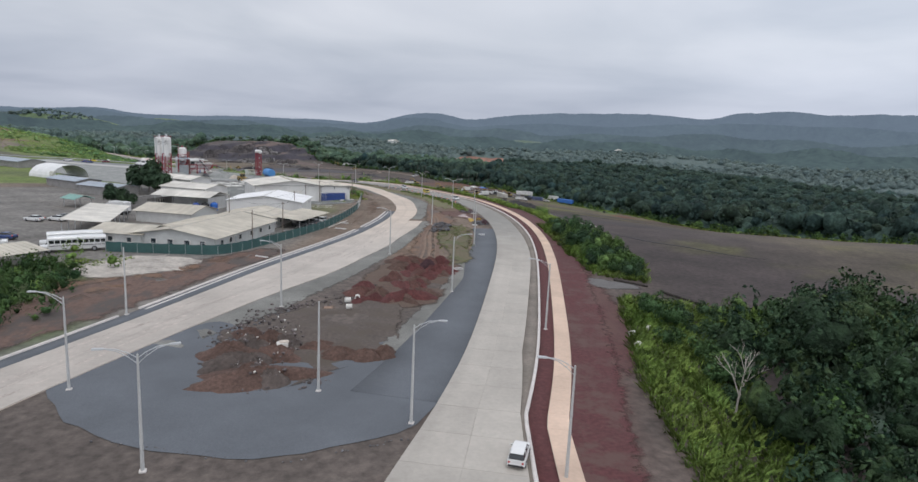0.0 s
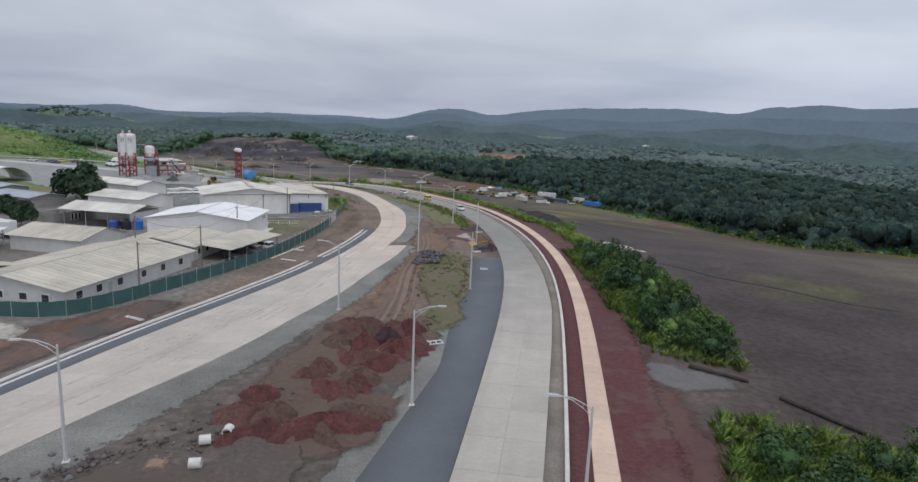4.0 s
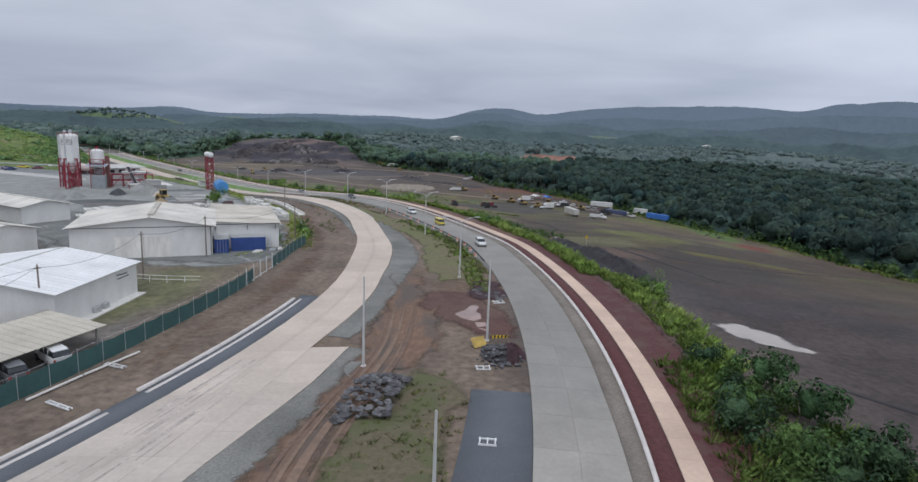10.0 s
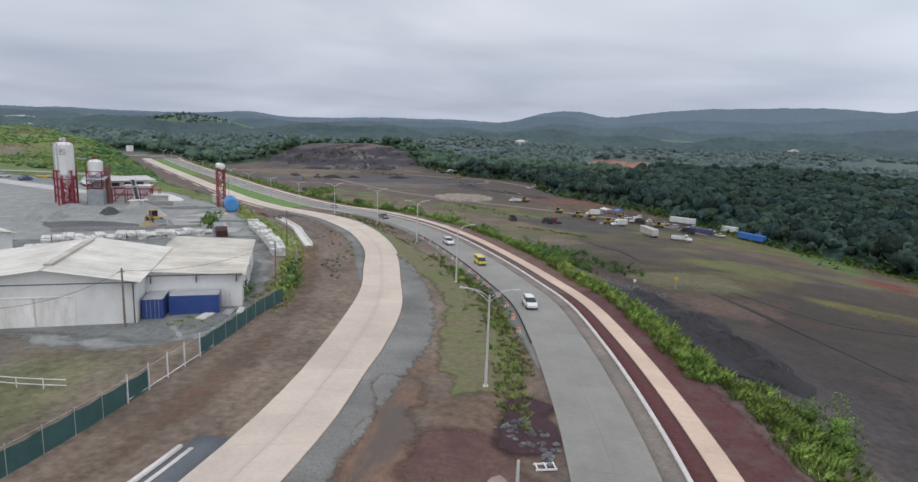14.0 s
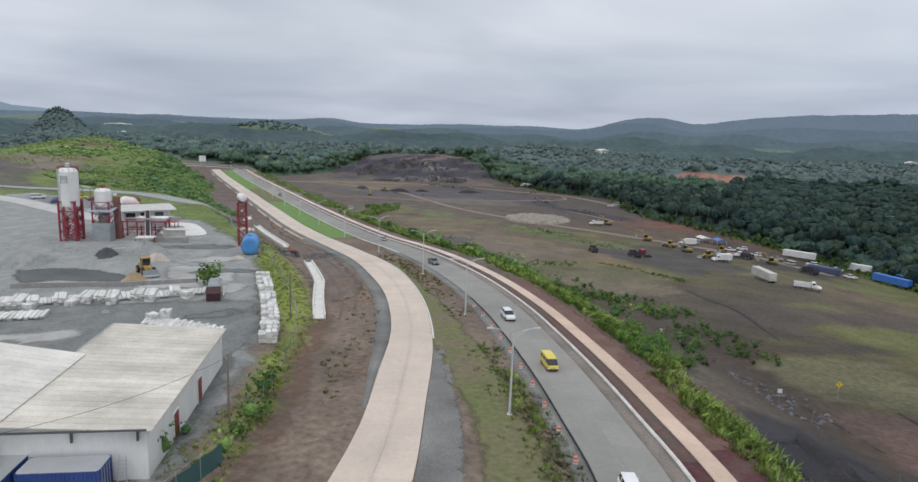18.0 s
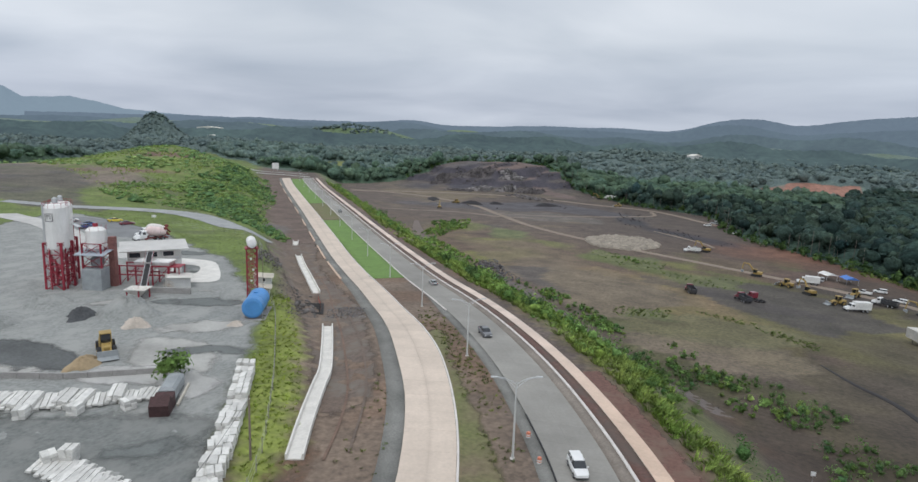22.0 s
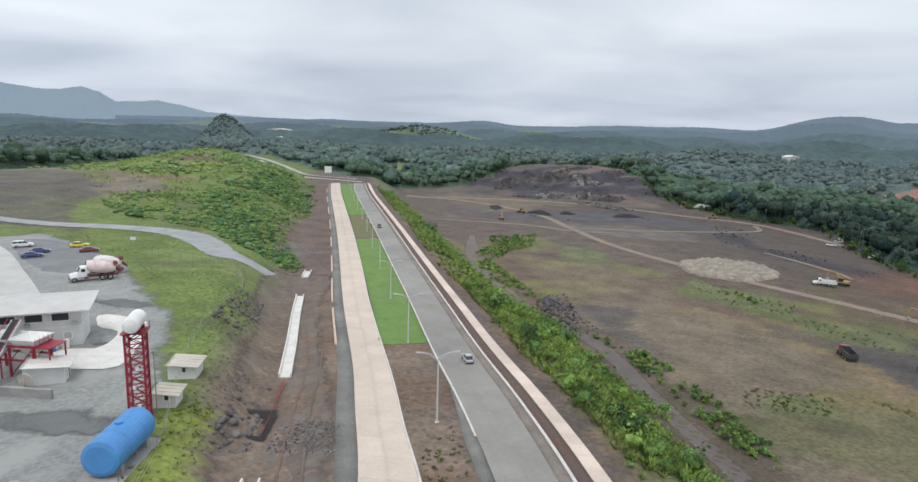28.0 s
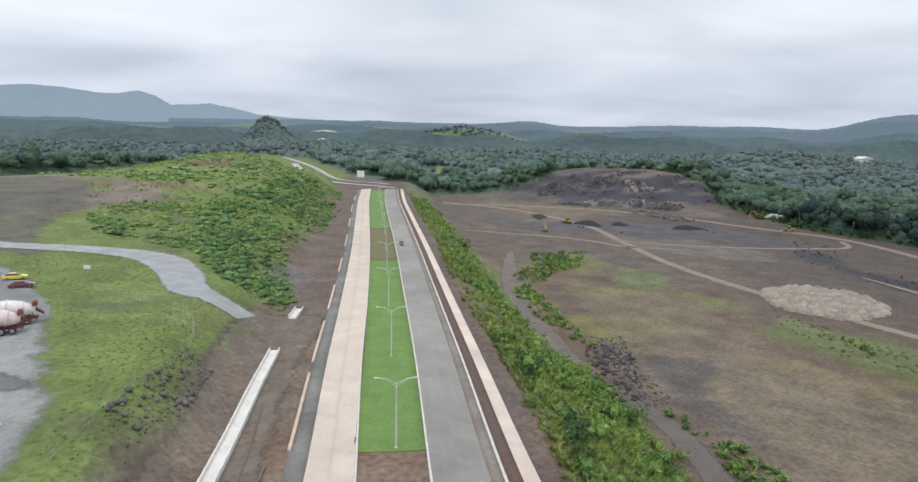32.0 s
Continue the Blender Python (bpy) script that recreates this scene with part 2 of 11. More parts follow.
REDSOIL = surface("red_soil", (0.100, 0.030, 0.032), rough=0.97, grain=(2.5, 0.32), stain=(0.16, 0.22), bump=0.6, tint=(0.098, 0.038, 0.036))
SAND = surface("pale_sand", (0.50, 0.44, 0.38), rough=0.95, grain=(3, 0.15), stain=(0.2, 0.2), bump=0.3)
LAWN = surface("lawn", (0.125, 0.215, 0.048), rough=0.85, grain=(2.2, 0.22), stain=(0.25, 0.16), bump=0.5)
ROUGHGRASS = surface("rough_grass", (0.125, 0.145, 0.048), rough=0.95, grain=(1.4, 0.3), stain=(0.12, 0.3), bump=0.6, tint=(0.165, 0.13, 0.085))
STEEL_GALV = surface("galvanised_steel", (0.55, 0.56, 0.57), rough=0.45, metal=0.6, grain=(8, 0.05), stain=(0.5, 0.08), bump=0.02)
# a little blue of the haze is put into this leaf colour
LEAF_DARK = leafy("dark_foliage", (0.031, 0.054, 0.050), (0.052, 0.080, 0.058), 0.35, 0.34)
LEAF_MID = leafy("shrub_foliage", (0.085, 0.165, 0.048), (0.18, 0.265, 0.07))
# haze painted into the base colour: paler and bluer than near leaves
LEAF_HAZE = leafy("hazed_middle_foliage", (0.116, 0.164, 0.156), (0.134, 0.184, 0.152), 0.14, 0.24)
LEAF_FAR = leafy("hazed_far_foliage", (0.122, 0.164, 0.164), (0.138, 0.180, 0.162), 0.15, 0.2)
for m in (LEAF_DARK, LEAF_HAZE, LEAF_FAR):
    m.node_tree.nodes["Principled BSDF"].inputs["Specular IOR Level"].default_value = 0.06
GRASS_TUFT = leafy("tall_grass", (0.165, 0.275, 0.055), (0.26, 0.32, 0.09))
BARK = surface("bark", (0.20, 0.17, 0.14), grain=(6, 0.3), stain=(1, 0.2))


# ---------------------------------------------------------------- mesh kit
class Geo:
    """Collects vertices and faces of one part."""

    def __init__(self):
        self.v, self.f = [], []

    def add(self, verts, faces, m=None):
        k = len(self.v)
        self.v += [tuple(m @ Vector(p)) for p in verts] if m is not None else [tuple(map(float, p)) for p in verts]
        self.f += [tuple(i + k for i in f) for f in faces]
        return self

    def box(self, x, y, z, sx, sy, sz, m=None, bev=0.0):
        """Centre of the base, sizes; bev cuts the upper edges."""
        a, b, h = sx / 2, sy / 2, sz
        if bev <= 0:
            vs = [(x + i * a, y + j * b, z + k) for k in (0, h) for i, j in ((-1, -1), (1, -1), (1, 1), (-1, 1))]
            return self.add(vs, [(3, 2, 1, 0), (4, 5, 6, 7), (0, 1, 5, 4), (1, 2, 6, 5), (2, 3, 7, 6), (3, 0, 4, 7)], m)
        vs = []
        for k, q in ((0, 0), (h - bev, 0), (h, bev)):
            vs += [(x + i * (a - q), y + j * (b - q), z + k) for i, j in ((-1, -1), (1, -1), (1, 1), (-1, 1))]
        fs = [(3, 2, 1, 0), (8, 9, 10, 11)]
        for k in (0, 4):
            fs += [(k + i, k + (i + 1) % 4, k + 4 + (i + 1) % 4, k + 4 + i) for i in range(4)]
        return self.add(vs, fs, m)

    def tube(self, a, b, r0, r1=None, n=8, caps=True):
        """A tapered round bar from a to b."""
        a, b = Vector(a), Vector(b)
        r1 = r0 if r1 is None else r1
        q = (b - a).to_track_quat("Z", "Y").to_matrix()
        vs = []
        for p, r in ((a, r0), (b, r1)):
            vs += [tuple(p + q @ Vector((r * math.cos(2 * math.pi * i / n), r * math.sin(2 * math.pi * i / n), 0))) for i in range(n)]
        fs = [(i, (i + 1) % n, n + (i + 1) % n, n + i) for i in range(n)]
        if caps:
            fs += [tuple(range(n - 1, -1, -1)), tuple(range(n, 2 * n))]
        return self.add(vs, fs)

    def lathe(self, rings, n=16, m=None, cap=True):
        """Rings of (radius, z) round the z axis."""
        vs = [(r * math.cos(2 * math.pi * i / n), r * math.sin(2 * math.pi * i / n), z) for r, z in rings for i in range(n)]
        fs = [(k * n + i, k * n + (i + 1) % n, (k + 1) * n + (i + 1) % n, (k + 1) * n + i) for k in range(len(rings) - 1) for i in range(n)]
        if cap:
            fs += [tuple(range(n - 1, -1, -1)), tuple((len(rings) - 1) * n + i for i in range(n))]
        return self.add(vs, fs, m)

    def prism(self, outline, y0, y1, m=None):
        """An outline in x and z, drawn out along y."""
        n = len(outline)
        vs = [(x, y0, z) for x, z in outline] + [(x, y1, z) for x, z in outline]
        fs = [tuple(range(n)), tuple(range(2 * n - 1, n - 1, -1))] + [(i, n + i, n + (i + 1) % n, (i + 1) % n) for i in range(n)]
        return self.add(vs, fs, m)

    def mesh(self, name, material, flat=True):
        me = bpy.data.meshes.new(name)
        me.from_pydata(self.v, [], self.f)
        me.materials.append(material)
        if not flat:
            me.shade_smooth()
        return me


def part(name, geo, material, parent, label="", flat=True):
    ob = new(name, geo.mesh(name, material, flat))
    ob.parent = parent
    if label:
        ob["label"] = label
    return ob


def thing(name, label, category, at=None, group="", kind=""):
    ob = new(name)
    ob.empty_display_size = 0.2
    if at is not None:
        ob.matrix_world = at
    return tagged(ob, label, category, group, kind)


def solo(name, geo, material, label, category, at=None, group="", kind="", flat=True):
    ob = new(name, geo.mesh(name, material, flat))
    if at is not None:
        ob.matrix_world = at
    return tagged(ob, label, category, group, kind)


def arrays(name, verts, faces, material, flat=True):
    """A mesh from numpy arrays: faces all with the same number of corners."""
    me = bpy.data.meshes.new(name)
    n, k = faces.shape
    me.vertices.add(len(verts))
    me.vertices.foreach_set("co", np.asarray(verts, np.float32).ravel())
    me.loops.add(n * k)
    me.loops.foreach_set("vertex_index", faces.astype(np.int32).ravel())
    me.polygons.add(n)
    me.polygons.foreach_set("loop_start", np.arange(0, n * k, k, dtype=np.int32))
    me.update(calc_edges=True)
    if not flat:
        me.shade_smooth()
    me.materials.append(material)
    return me


# ---------------------------------------------------------------- lie of the land
from mathutils import geometry


def smooth(a, b, v):
    u = np.clip((np.asarray(v, float) - a) / (b - a), 0, 1)
    return u * u * (3 - 2 * u)


def spline(knots, step=2.0):
    """A smooth plan curve through a few knots, resampled at even steps."""
    p = np.array(knots, float)
    p = np.vstack([2 * p[0] - p[1], p, 2 * p[-1] - p[-2]])
    out = []
    for i in range(1, len(p) - 2):
        t = np.linspace(0, 1, 24, endpoint=False)[:, None]
        a, b, c, d = p[i - 1], p[i], p[i + 1], p[i + 2]
        out.append(0.5 * (2 * b + (c - a) * t + (2 * a - 5 * b + 4 * c - d) * t**2 + (3 * b - a - 3 * c + d) * t**3))
    q = np.vstack(out + [p[-2:-1]])
    s = np.r_[0, np.cumsum(np.hypot(*np.diff(q, axis=0).T[:2]))]
    n = max(2, int(round(s[-1] / step)) + 1)
    u = np.linspace(0, s[-1], n)
    return np.stack([np.interp(u, s, q[:, k]) for k in range(q.shape[1])], 1)


# the left edge of the outbound carriageway is the axis of the whole plan
AXIS = spline([(-20, -20), (-13, 10), (-5, 40), (-1, 55), (2.5, 72), (6.5, 98), (10, 124), (11.7, 143), (12, 158), (11.4, 172), (10, 186), (7.8, 200),
               (4.8, 215), (0.8, 231), (-4.7, 244), (-9.8, 255), (-16.5, 268), (-25, 283), (-38, 302), (-54, 322), (-70, 340), (-86, 357),
               (-116, 389), (-150, 424), (-196, 471), (-245, 520), (-300, 575), (-350, 628)], 2.0)
TAN = np.gradient(AXIS, axis=0)
TAN /= np.linalg.norm(TAN, axis=1)[:, None]


def station(x, y):
    """Index along the axis and offset to its right."""
    x, y = np.broadcast_arrays(np.asarray(x, float), np.asarray(y, float))
    shape = x.shape
    pts = np.stack([x.ravel(), y.ravel()], 1)
    idx, off = np.zeros(len(pts)), np.zeros(len(pts))
    for a in range(0, len(pts), 4000):
        p = pts[a:a + 4000]
        d2 = ((p[:, None] - AXIS[None]) ** 2).sum(-1)
        k = d2.argmin(1)
        rel = p - AXIS[k]
        along = (rel * TAN[k]).sum(1)
        idx[a:a + 4000] = np.clip(k + along / 2.0, 0, len(AXIS) - 1)
        right = rel[:, 0] * TAN[k, 1] - rel[:, 1] * TAN[k, 0]
        off[a:a + 4000] = np.where((k == 0) | (k == len(AXIS) - 1), right, np.sign(right) * np.sqrt(d2[np.arange(len(p)), k]))
    return idx.reshape(shape), off.reshape(shape)


def knots(v, xs, zs):
    """Rounded interpolation through a few heights."""
    return sum(np.interp(np.asarray(v, float) + k, xs, zs) for k in (-12, -6, 0, 6, 12)) / 5


def profile(yaxis):
    return knots(yaxis, [-50, 90, 135, 166, 202, 243, 303, 333, 360, 396, 450, 504, 630], [-1.8, -1.4, -0.9, 0, 0, -0.9, -1.9, -3.8, -6.8, -8.8, -10.0, -10.3, -10.3])


def bump(x, y, cx, cy, rx, ry, turn, h):
    c, s = math.cos(radians(turn)), math.sin(radians(turn))
    u, v = (x - cx) * c + (y - cy) * s, -(x - cx) * s + (y - cy) * c
    return h * np.exp(-((u / rx) ** 2 + (v / ry) ** 2))


RIDGE_AZ = [-62, -40, -36, -32.6, -30, -26.5, -24.4, -22.8, -18, -13.5, -11, -7.5, -2.5, 0.8, 2.9, 6.3, 7.3, 11, 16, 20, 24, 27, 28.5, 30.3, 34, 38.5, 42.6, 45.6, 48.6, 54, 90]
RIDGE_EL = [2.6, 2.85, 2.95, 2.9, 3.1, 2.8, 2.3, 2.3, 2.55, 2.4, 2.3, 2.1, 1.32, 1.9, 1.7, 0.8, 0.6, 0.8, 0.72, 0.7, 0.48, 0.5, 0.72, 0.9, 0.52, 0.49, 0.62, 0.5, 0.58, 0.4, 0.3]
PEAKS_AZ = [44, 48, 53.6, 55.4, 57.2, 58.5, 60.2, 61.2, 62.4, 63.8, 65.4, 67.5, 69.6, 75, 90]
PEAKS_EL = [0.0, 0.45, 0.81, 1.32, 1.6, 1.45, 1.39, 2.03, 2.42, 2.13, 2.14, 2.45, 2.46, 2.0, 1.8]


def far_rise(x, y):
    """Height of the wooded land and the ranges beyond the works."""
    r = np.hypot(x + 20, y - 180)
    wave = np.sin(x / 310.0 + 1.3) * np.cos(y / 270.0 - 0.4) + 0.6 * np.sin(x / 140.0 - y / 170.0) + 0.4 * np.cos(x / 83.0 + y / 97.0)
    low = -22 + 22 * smooth(500, 2600, r) + wave * (5 + 16 * smooth(700, 2500, r))
    low = low + bump(x, y, -1125, 1099, 46, 44, 0, 60) + bump(x, y, -985, 1600, 170, 130, 20, 48) + bump(x, y, -560, 900, 160, 70, 10, 16) + bump(x, y, -470, 858, 52, 30, 150, 9) + bump(x, y, 60, 1050, 100, 38, 24, 15)
    return low


def land(x, y):
    x, y = np.broadcast_arrays(np.asarray(x, float), np.asarray(y, float))
    i, d = station(x, y)
    ya = np.interp(i, np.arange(len(AXIS)), AXIS[:, 1])
    road = profile(ya)
    # outbound side: embankment down to the wide levelled field
    field = knots(y, [0, 120, 150, 190, 230, 281, 340, 400, 456, 540, 660, 800, 1000], [-3, -2, -1.2, -2, -4.3, -8.5, -13, -16.5, -20, -20.3, -21, -18, -14])
    field = field - 0.09 * np.clip(x - 44, 0, 85) * smooth(150, 260, y)
    w = smooth(15, 42, d)
    z = road + (field - road) * w
    # town side: the works yard stays level while the road falls
    bench = np.interp(ya, [40, 110, 165, 250, 303, 330, 360, 420, 630], [46, 44, 36, 27, 27, 27, 27.5, 30, 30])
    yard = -0.6 - 4 * smooth(330, 430, y) + 0 * x
    rise = np.interp(ya, [240, 270, 345, 385], [16, 8, 7.5, 16])
    wl = smooth(0, 1, (-d - bench) / rise)
    z = np.where(d < 0, road + (yard - road) * wl, z)
    z = z - 0.35 * np.exp(-((-d - bench + 3) / 4.0) ** 2) * smooth(262, 300, ya) * smooth(470, 400, ya) * (d < 0)
    z = z + bump(x, y, -335, 500, 110, 80, 130, 12) * smooth(24, 60, -d) + bump(x, y, -400, 400, 120, 60, 150, 7) * smooth(40, 90, -d)
    z = z + bump(x, y, -415, 548, 90, 60, 140, 13) * smooth(40, 100, -d)
    # quarried hill beyond the field
    hill = bump(x, y, -235, 800, 105, 48, 15, 24) * smooth(30, 120, d)
    hill = hill * (1 + 0.10 * np.sin(x / 9.0 + 2 * np.sin(y / 17.0)) + 0.07 * np.sin(x / 4.1 - y / 5.3))
    z = z + np.interp(hill, [0, 2, 5, 7, 9, 13, 15, 17, 26], [0, 1.2, 2.4, 3.2, 8.2, 10.5, 15.5, 17, 23])
    edge = np.hypot(x + 60, (y - 330) * 0.9)
    out = smooth(430, 640, edge + 120 * smooth(40, 160, x) * smooth(200, 60, y) + 90 * smooth(0, 100, x) - 120 * smooth(-200, -330, x))
    z = z + (far_rise(x, y) - z) * out
    # cutting of the road beyond the crest
    run = np.clip(((x + 400) * -0.812 + (y - 640) * 0.583) / 400.0, 0, 1)
    aside = np.abs((x + 400 + 325 * run) * 0.583 + (y - 640 - 195 * run + 12 * np.sin(3.1 * run)) * 0.812)
    onward = (x < -352) & (x > -760) & (y > 610) & (y < 850)
    return z + (-9.6 - 1.0 * run - z) * smooth(46, 20, aside) * onward * smooth(-352, -380, x)


def land1(x, y):
    return float(land(np.array([x]), np.array([y]))[0])


# ---------------------------------------------------------------- ground sheet
def stretched(lo, hi, step, far_lo, far_hi, grow=1.13):
    mid = list(np.arange(lo, hi + step / 2, step))
    up, d = [hi], step
    while up[-1] < far_hi:
        d = min(d * grow, 130)
        up.append(up[-1] + d)
    dn, d = [lo], step
    while dn[-1] > far_lo:
        d = min(d * grow, 130)
        dn.append(dn[-1] - d)
    return np.array(dn[:0:-1] + mid + up[1:])


gx, gy = stretched(-262, 132, 2.5, -420, 133), stretched(-30, 600, 2.5, -1500, 601)
gx = np.concatenate([stretched(-420, -419, 5, -4400, -418)[:-2], np.arange(-1190, -1060, 8), np.arange(-420, -262, 4), np.arange(-262, 133, 2.5), stretched(133, 134, 4, 132, 4000)[1:]])
gy = np.concatenate([gy[gy < 600], np.arange(600, 850, 4), stretched(850, 851, 6, 849, 4500)[1:], np.arange(1040, 1160, 6)])
gx, gy = np.unique(np.round(gx, 2)), np.unique(np.round(gy, 2))
GX, GY = np.meshgrid(gx, gy)
GZ = land(GX, GY)


def lumps(x, y, seed, size):
    """Cheap layered value noise, -1 to 1."""
    out, amp = 0, 1.0
    for k in range(4):
        f, p = 1.0 / size * 1.9**k, seed * 7.13 + k * 2.7
        out = out + amp * np.sin(x * f + p + 1.7 * np.sin(y * f * 0.7 + p * 1.3)) * np.cos(y * f * 1.1 - p + 1.3 * np.sin(x * f * 0.6 + p))
        amp *= 0.55
    return np.clip(out / 1.4, -1, 1)


GI, GD = station(GX, GY)
GA = np.interp(GI, np.arange(len(AXIS)), AXIS[:, 1])


def inside(x, y, ring):
    """Whether plan points lie in a closed outline."""
    hit = np.zeros(np.shape(x), bool)
    for (x0, y0), (x1, y1) in zip(ring, ring[1:] + ring[:1]):
        hit ^= ((y0 > y) != (y1 > y)) & (x < (x1 - x0) * (y - y0) / (y1 - y0 + 1e-9) + x0)
    return hit


# the wooded land starts along this line
WOOD_EDGE = [(4200, -1500), (60, -1500), (38, 40), (44, 74), (58, 90), (76, 100), (100, 112), (160, 118), (200, 200), (170, 268), (138, 288), (131, 340), (126, 390), (108, 430), (97, 456), (72, 494), (38, 536), (-12, 610),
             (-33, 690), (-90, 716), (-150, 771), (-205, 815), (-262, 822), (-318, 748), (-366, 698), (-404, 674), (-450, 690), (-520, 740), (-620, 800), (-700, 850), (-780, 830), (-660, 660), (-565, 555), (-485, 475), (-435, 405), (-420, 300), (-330, 180),
             (-260, 60), (-200, -1500), (-4600, -1500), (-4600, 4700), (4200, 4700)]
WOOD = inside(GX, GY, WOOD_EDGE).astype(float)

one = np.ones_like(GX)[..., None]
soil = one * (0.104, 0.081, 0.070)


def lay(weight, colour):
    global soil
    w = np.clip(weight, 0, 1)[..., None]
    soil = soil * (1 - w) + np.array(colour) * w


n1, n2, n3 = lumps(GX, GY, 1, 30), lumps(GX, GY, 2, 11), lumps(GX, GY, 3, 70)


def blob(cx, cy, rx, ry, turn=0, ragged=0.5):
    """A ragged patch of soil, 0 to 1."""
    c, s = math.cos(radians(turn)), math.sin(radians(turn))
    u, v = (GX - cx) * c + (GY - cy) * s, -(GX - cx) * s + (GY - cy) * c
    return smooth(1.25, 0.75, np.hypot(u / rx, v / ry) + ragged * (0.5 * n1 + 0.5 * n2))


right = (GD > 15) * 1.0
lay(right * smooth(0.15, 0.7, n3 + 0.4 * n2) * smooth(150, 320, GY) * 0.85, (0.155, 0.125, 0.085))
lay(right * blob(10, 405, 62, 20, 140, 0.9) * 0.75, (0.115, 0.12, 0.05))
lay(right * blob(-25, 372, 34, 12, 130, 0.9) * 0.7, (0.10, 0.125, 0.045))
lay(right * blob(48, 452, 56, 20, -40, 0.4) * 0.9, (0.062, 0.055, 0.055))
lay(right * blob(5, 545, 46, 18, -35, 0.6) * 0.9, (0.14, 0.082, 0.064))
lay(right * blob(-45, 432, 42, 26, 130), (0.19, 0.15, 0.098))
lay(right * blob(5, 455, 55, 20, 150, 0.7) * 0.7, (0.15, 0.15, 0.06))
lay(right * blob(15, 345, 26, 55, 35, 0.7) * 0.7, (0.085, 0.080, 0.052))
lay(right * blob(60, 330, 34, 70, 20, 0.5) * 0.7, (0.083, 0.070, 0.066))
lay(right * blob(50, 240, 26, 60, -15, 0.5) * 0.6, (0.085, 0.074, 0.072))
lay(right * blob(-90, 470, 30, 12, 130), (0.105, 0.094, 0.09))
lay(right * smooth(0.35, 0.8, n1 + 0.35 * n2) * smooth(230, 330, GY) * smooth(560, 470, GY) * 0.9, (0.15, 0.17, 0.055))
lay(right * smooth(0.2, 0.8, n2 + 0.6 * n1) * smooth(200, 150, GY) * smooth(45, 70, GX), (0.16, 0.15, 0.06))
lay(right * smooth(62, 105, GX) * smooth(290, 200, GY) * smooth(-0.8, 0.5, n1 + 0.5 * n3) * 0.6, (0.175, 0.15, 0.08))
lay(right * smooth(0.45, 0.75, lumps(GX, GY, 5, 45)) * smooth(480, 560, GY), (0.085, 0.078, 0.075))
lay(right * blob(-38, 583, 36, 9, -35, 0.4), (0.05, 0.045, 0.055))
lay(right * blob(-78, 630, 22, 9, -60, 0.5), (0.055, 0.052, 0.06))
lay(right * blob(-50, 482, 26, 7, 160, 0.9) * 0.8, (0.095, 0.13, 0.045))
lay(right * blob(-160, 545, 24, 12, 120, 0.8) * 0.8, (0.125, 0.14, 0.055))
lay(right * blob(-10, 486, 22, 8, 150, 0.9) * 0.8, (0.11, 0.13, 0.05))
lay(right * blob(104, 410, 9, 40, -5, 0.4), (0.11, 0.2, 0.04))
lay(right * blob(76, 284, 18, 6, -35, 0.5), (0.2, 0.2, 0.06))
lay(right * blob(104, 352, 7, 12, 0, 0.3), (0.2, 0.06, 0.05))
lay(right * blob(185, 300, 40, 60, 0, 0.4), (0.19, 0.19, 0.06))
lay(right * np.exp(-(((GX - 18) / 26) ** 2 + ((GY - 560) / 22) ** 2)) * 1.2, (0.20, 0.10, 0.07))


def zone(ring, amount=1.0):
    """A patch with a wandering rim inside an outline of the plan."""
    return right * amount * inside(GX + 3 * n2 + 4 * n1, GY + 4 * n1 - 3 * n2, ring)


lay(zone([(-138, 494), (-108, 518), (-64, 472), (-74, 440), (-92, 452), (-112, 470)], 0.75), (0.140, 0.118, 0.094))
lay(zone([(-76, 440), (-61, 468), (-28, 441), (-16, 420), (-31, 396), (-43, 384), (-57, 404)], 0.9), (0.165, 0.137, 0.092))
lay(zone([(-97, 448), (-72, 430), (-54, 418), (-64, 405), (-80, 418)], 0.85), (0.088, 0.076, 0.074))
lay(zone([(-38, 396), (-20, 421), (-1, 407), (10, 385), (9, 362), (-5, 361), (-21, 364), (-32, 372)], 0.85), (0.152, 0.137, 0.07))
lay(zone([(-135, 530), (-106, 512), (-67, 490), (-40, 482), (-38, 490), (-62, 502), (-106, 524), (-135, 542)], 0.6) * smooth(-0.5, 0.3, n2), (0.14, 0.155, 0.065))
lay(zone([(-47, 452), (-24, 444), (1, 423), (17, 419), (20, 432), (0, 440), (-22, 458), (-44, 464)], 0.8), (0.098, 0.084, 0.080))
lay(zone([(-78, 416), (-57, 393), (-43, 377), (-32, 364), (-8, 362), (5, 354), (6, 346), (-12, 352), (-34, 355), (-48, 370), (-62, 388), (-82, 410)], 0.8), (0.108, 0.088, 0.082))
lay(right * smooth(0.1, 0.7, n2 + 0.5 * n3) * smooth(170, 210, GY) * smooth(350, 300, GY) * 0.5, (0.135, 0.085, 0.066))
lay(zone([(22, 262), (32, 252), (44, 256), (52, 280), (40, 276), (30, 266)], 0.9), (0.135, 0.094, 0.074))
lay(zone([(24, 292), (28, 272), (54, 292), (70, 328), (50, 326), (30, 306)], 0.7), (0.165, 0.155, 0.075))
lay(zone([(-10, 332), (16, 286), (28, 268), (34, 274), (22, 292), (-2, 340)], 0.7), (0.10, 0.082, 0.078))
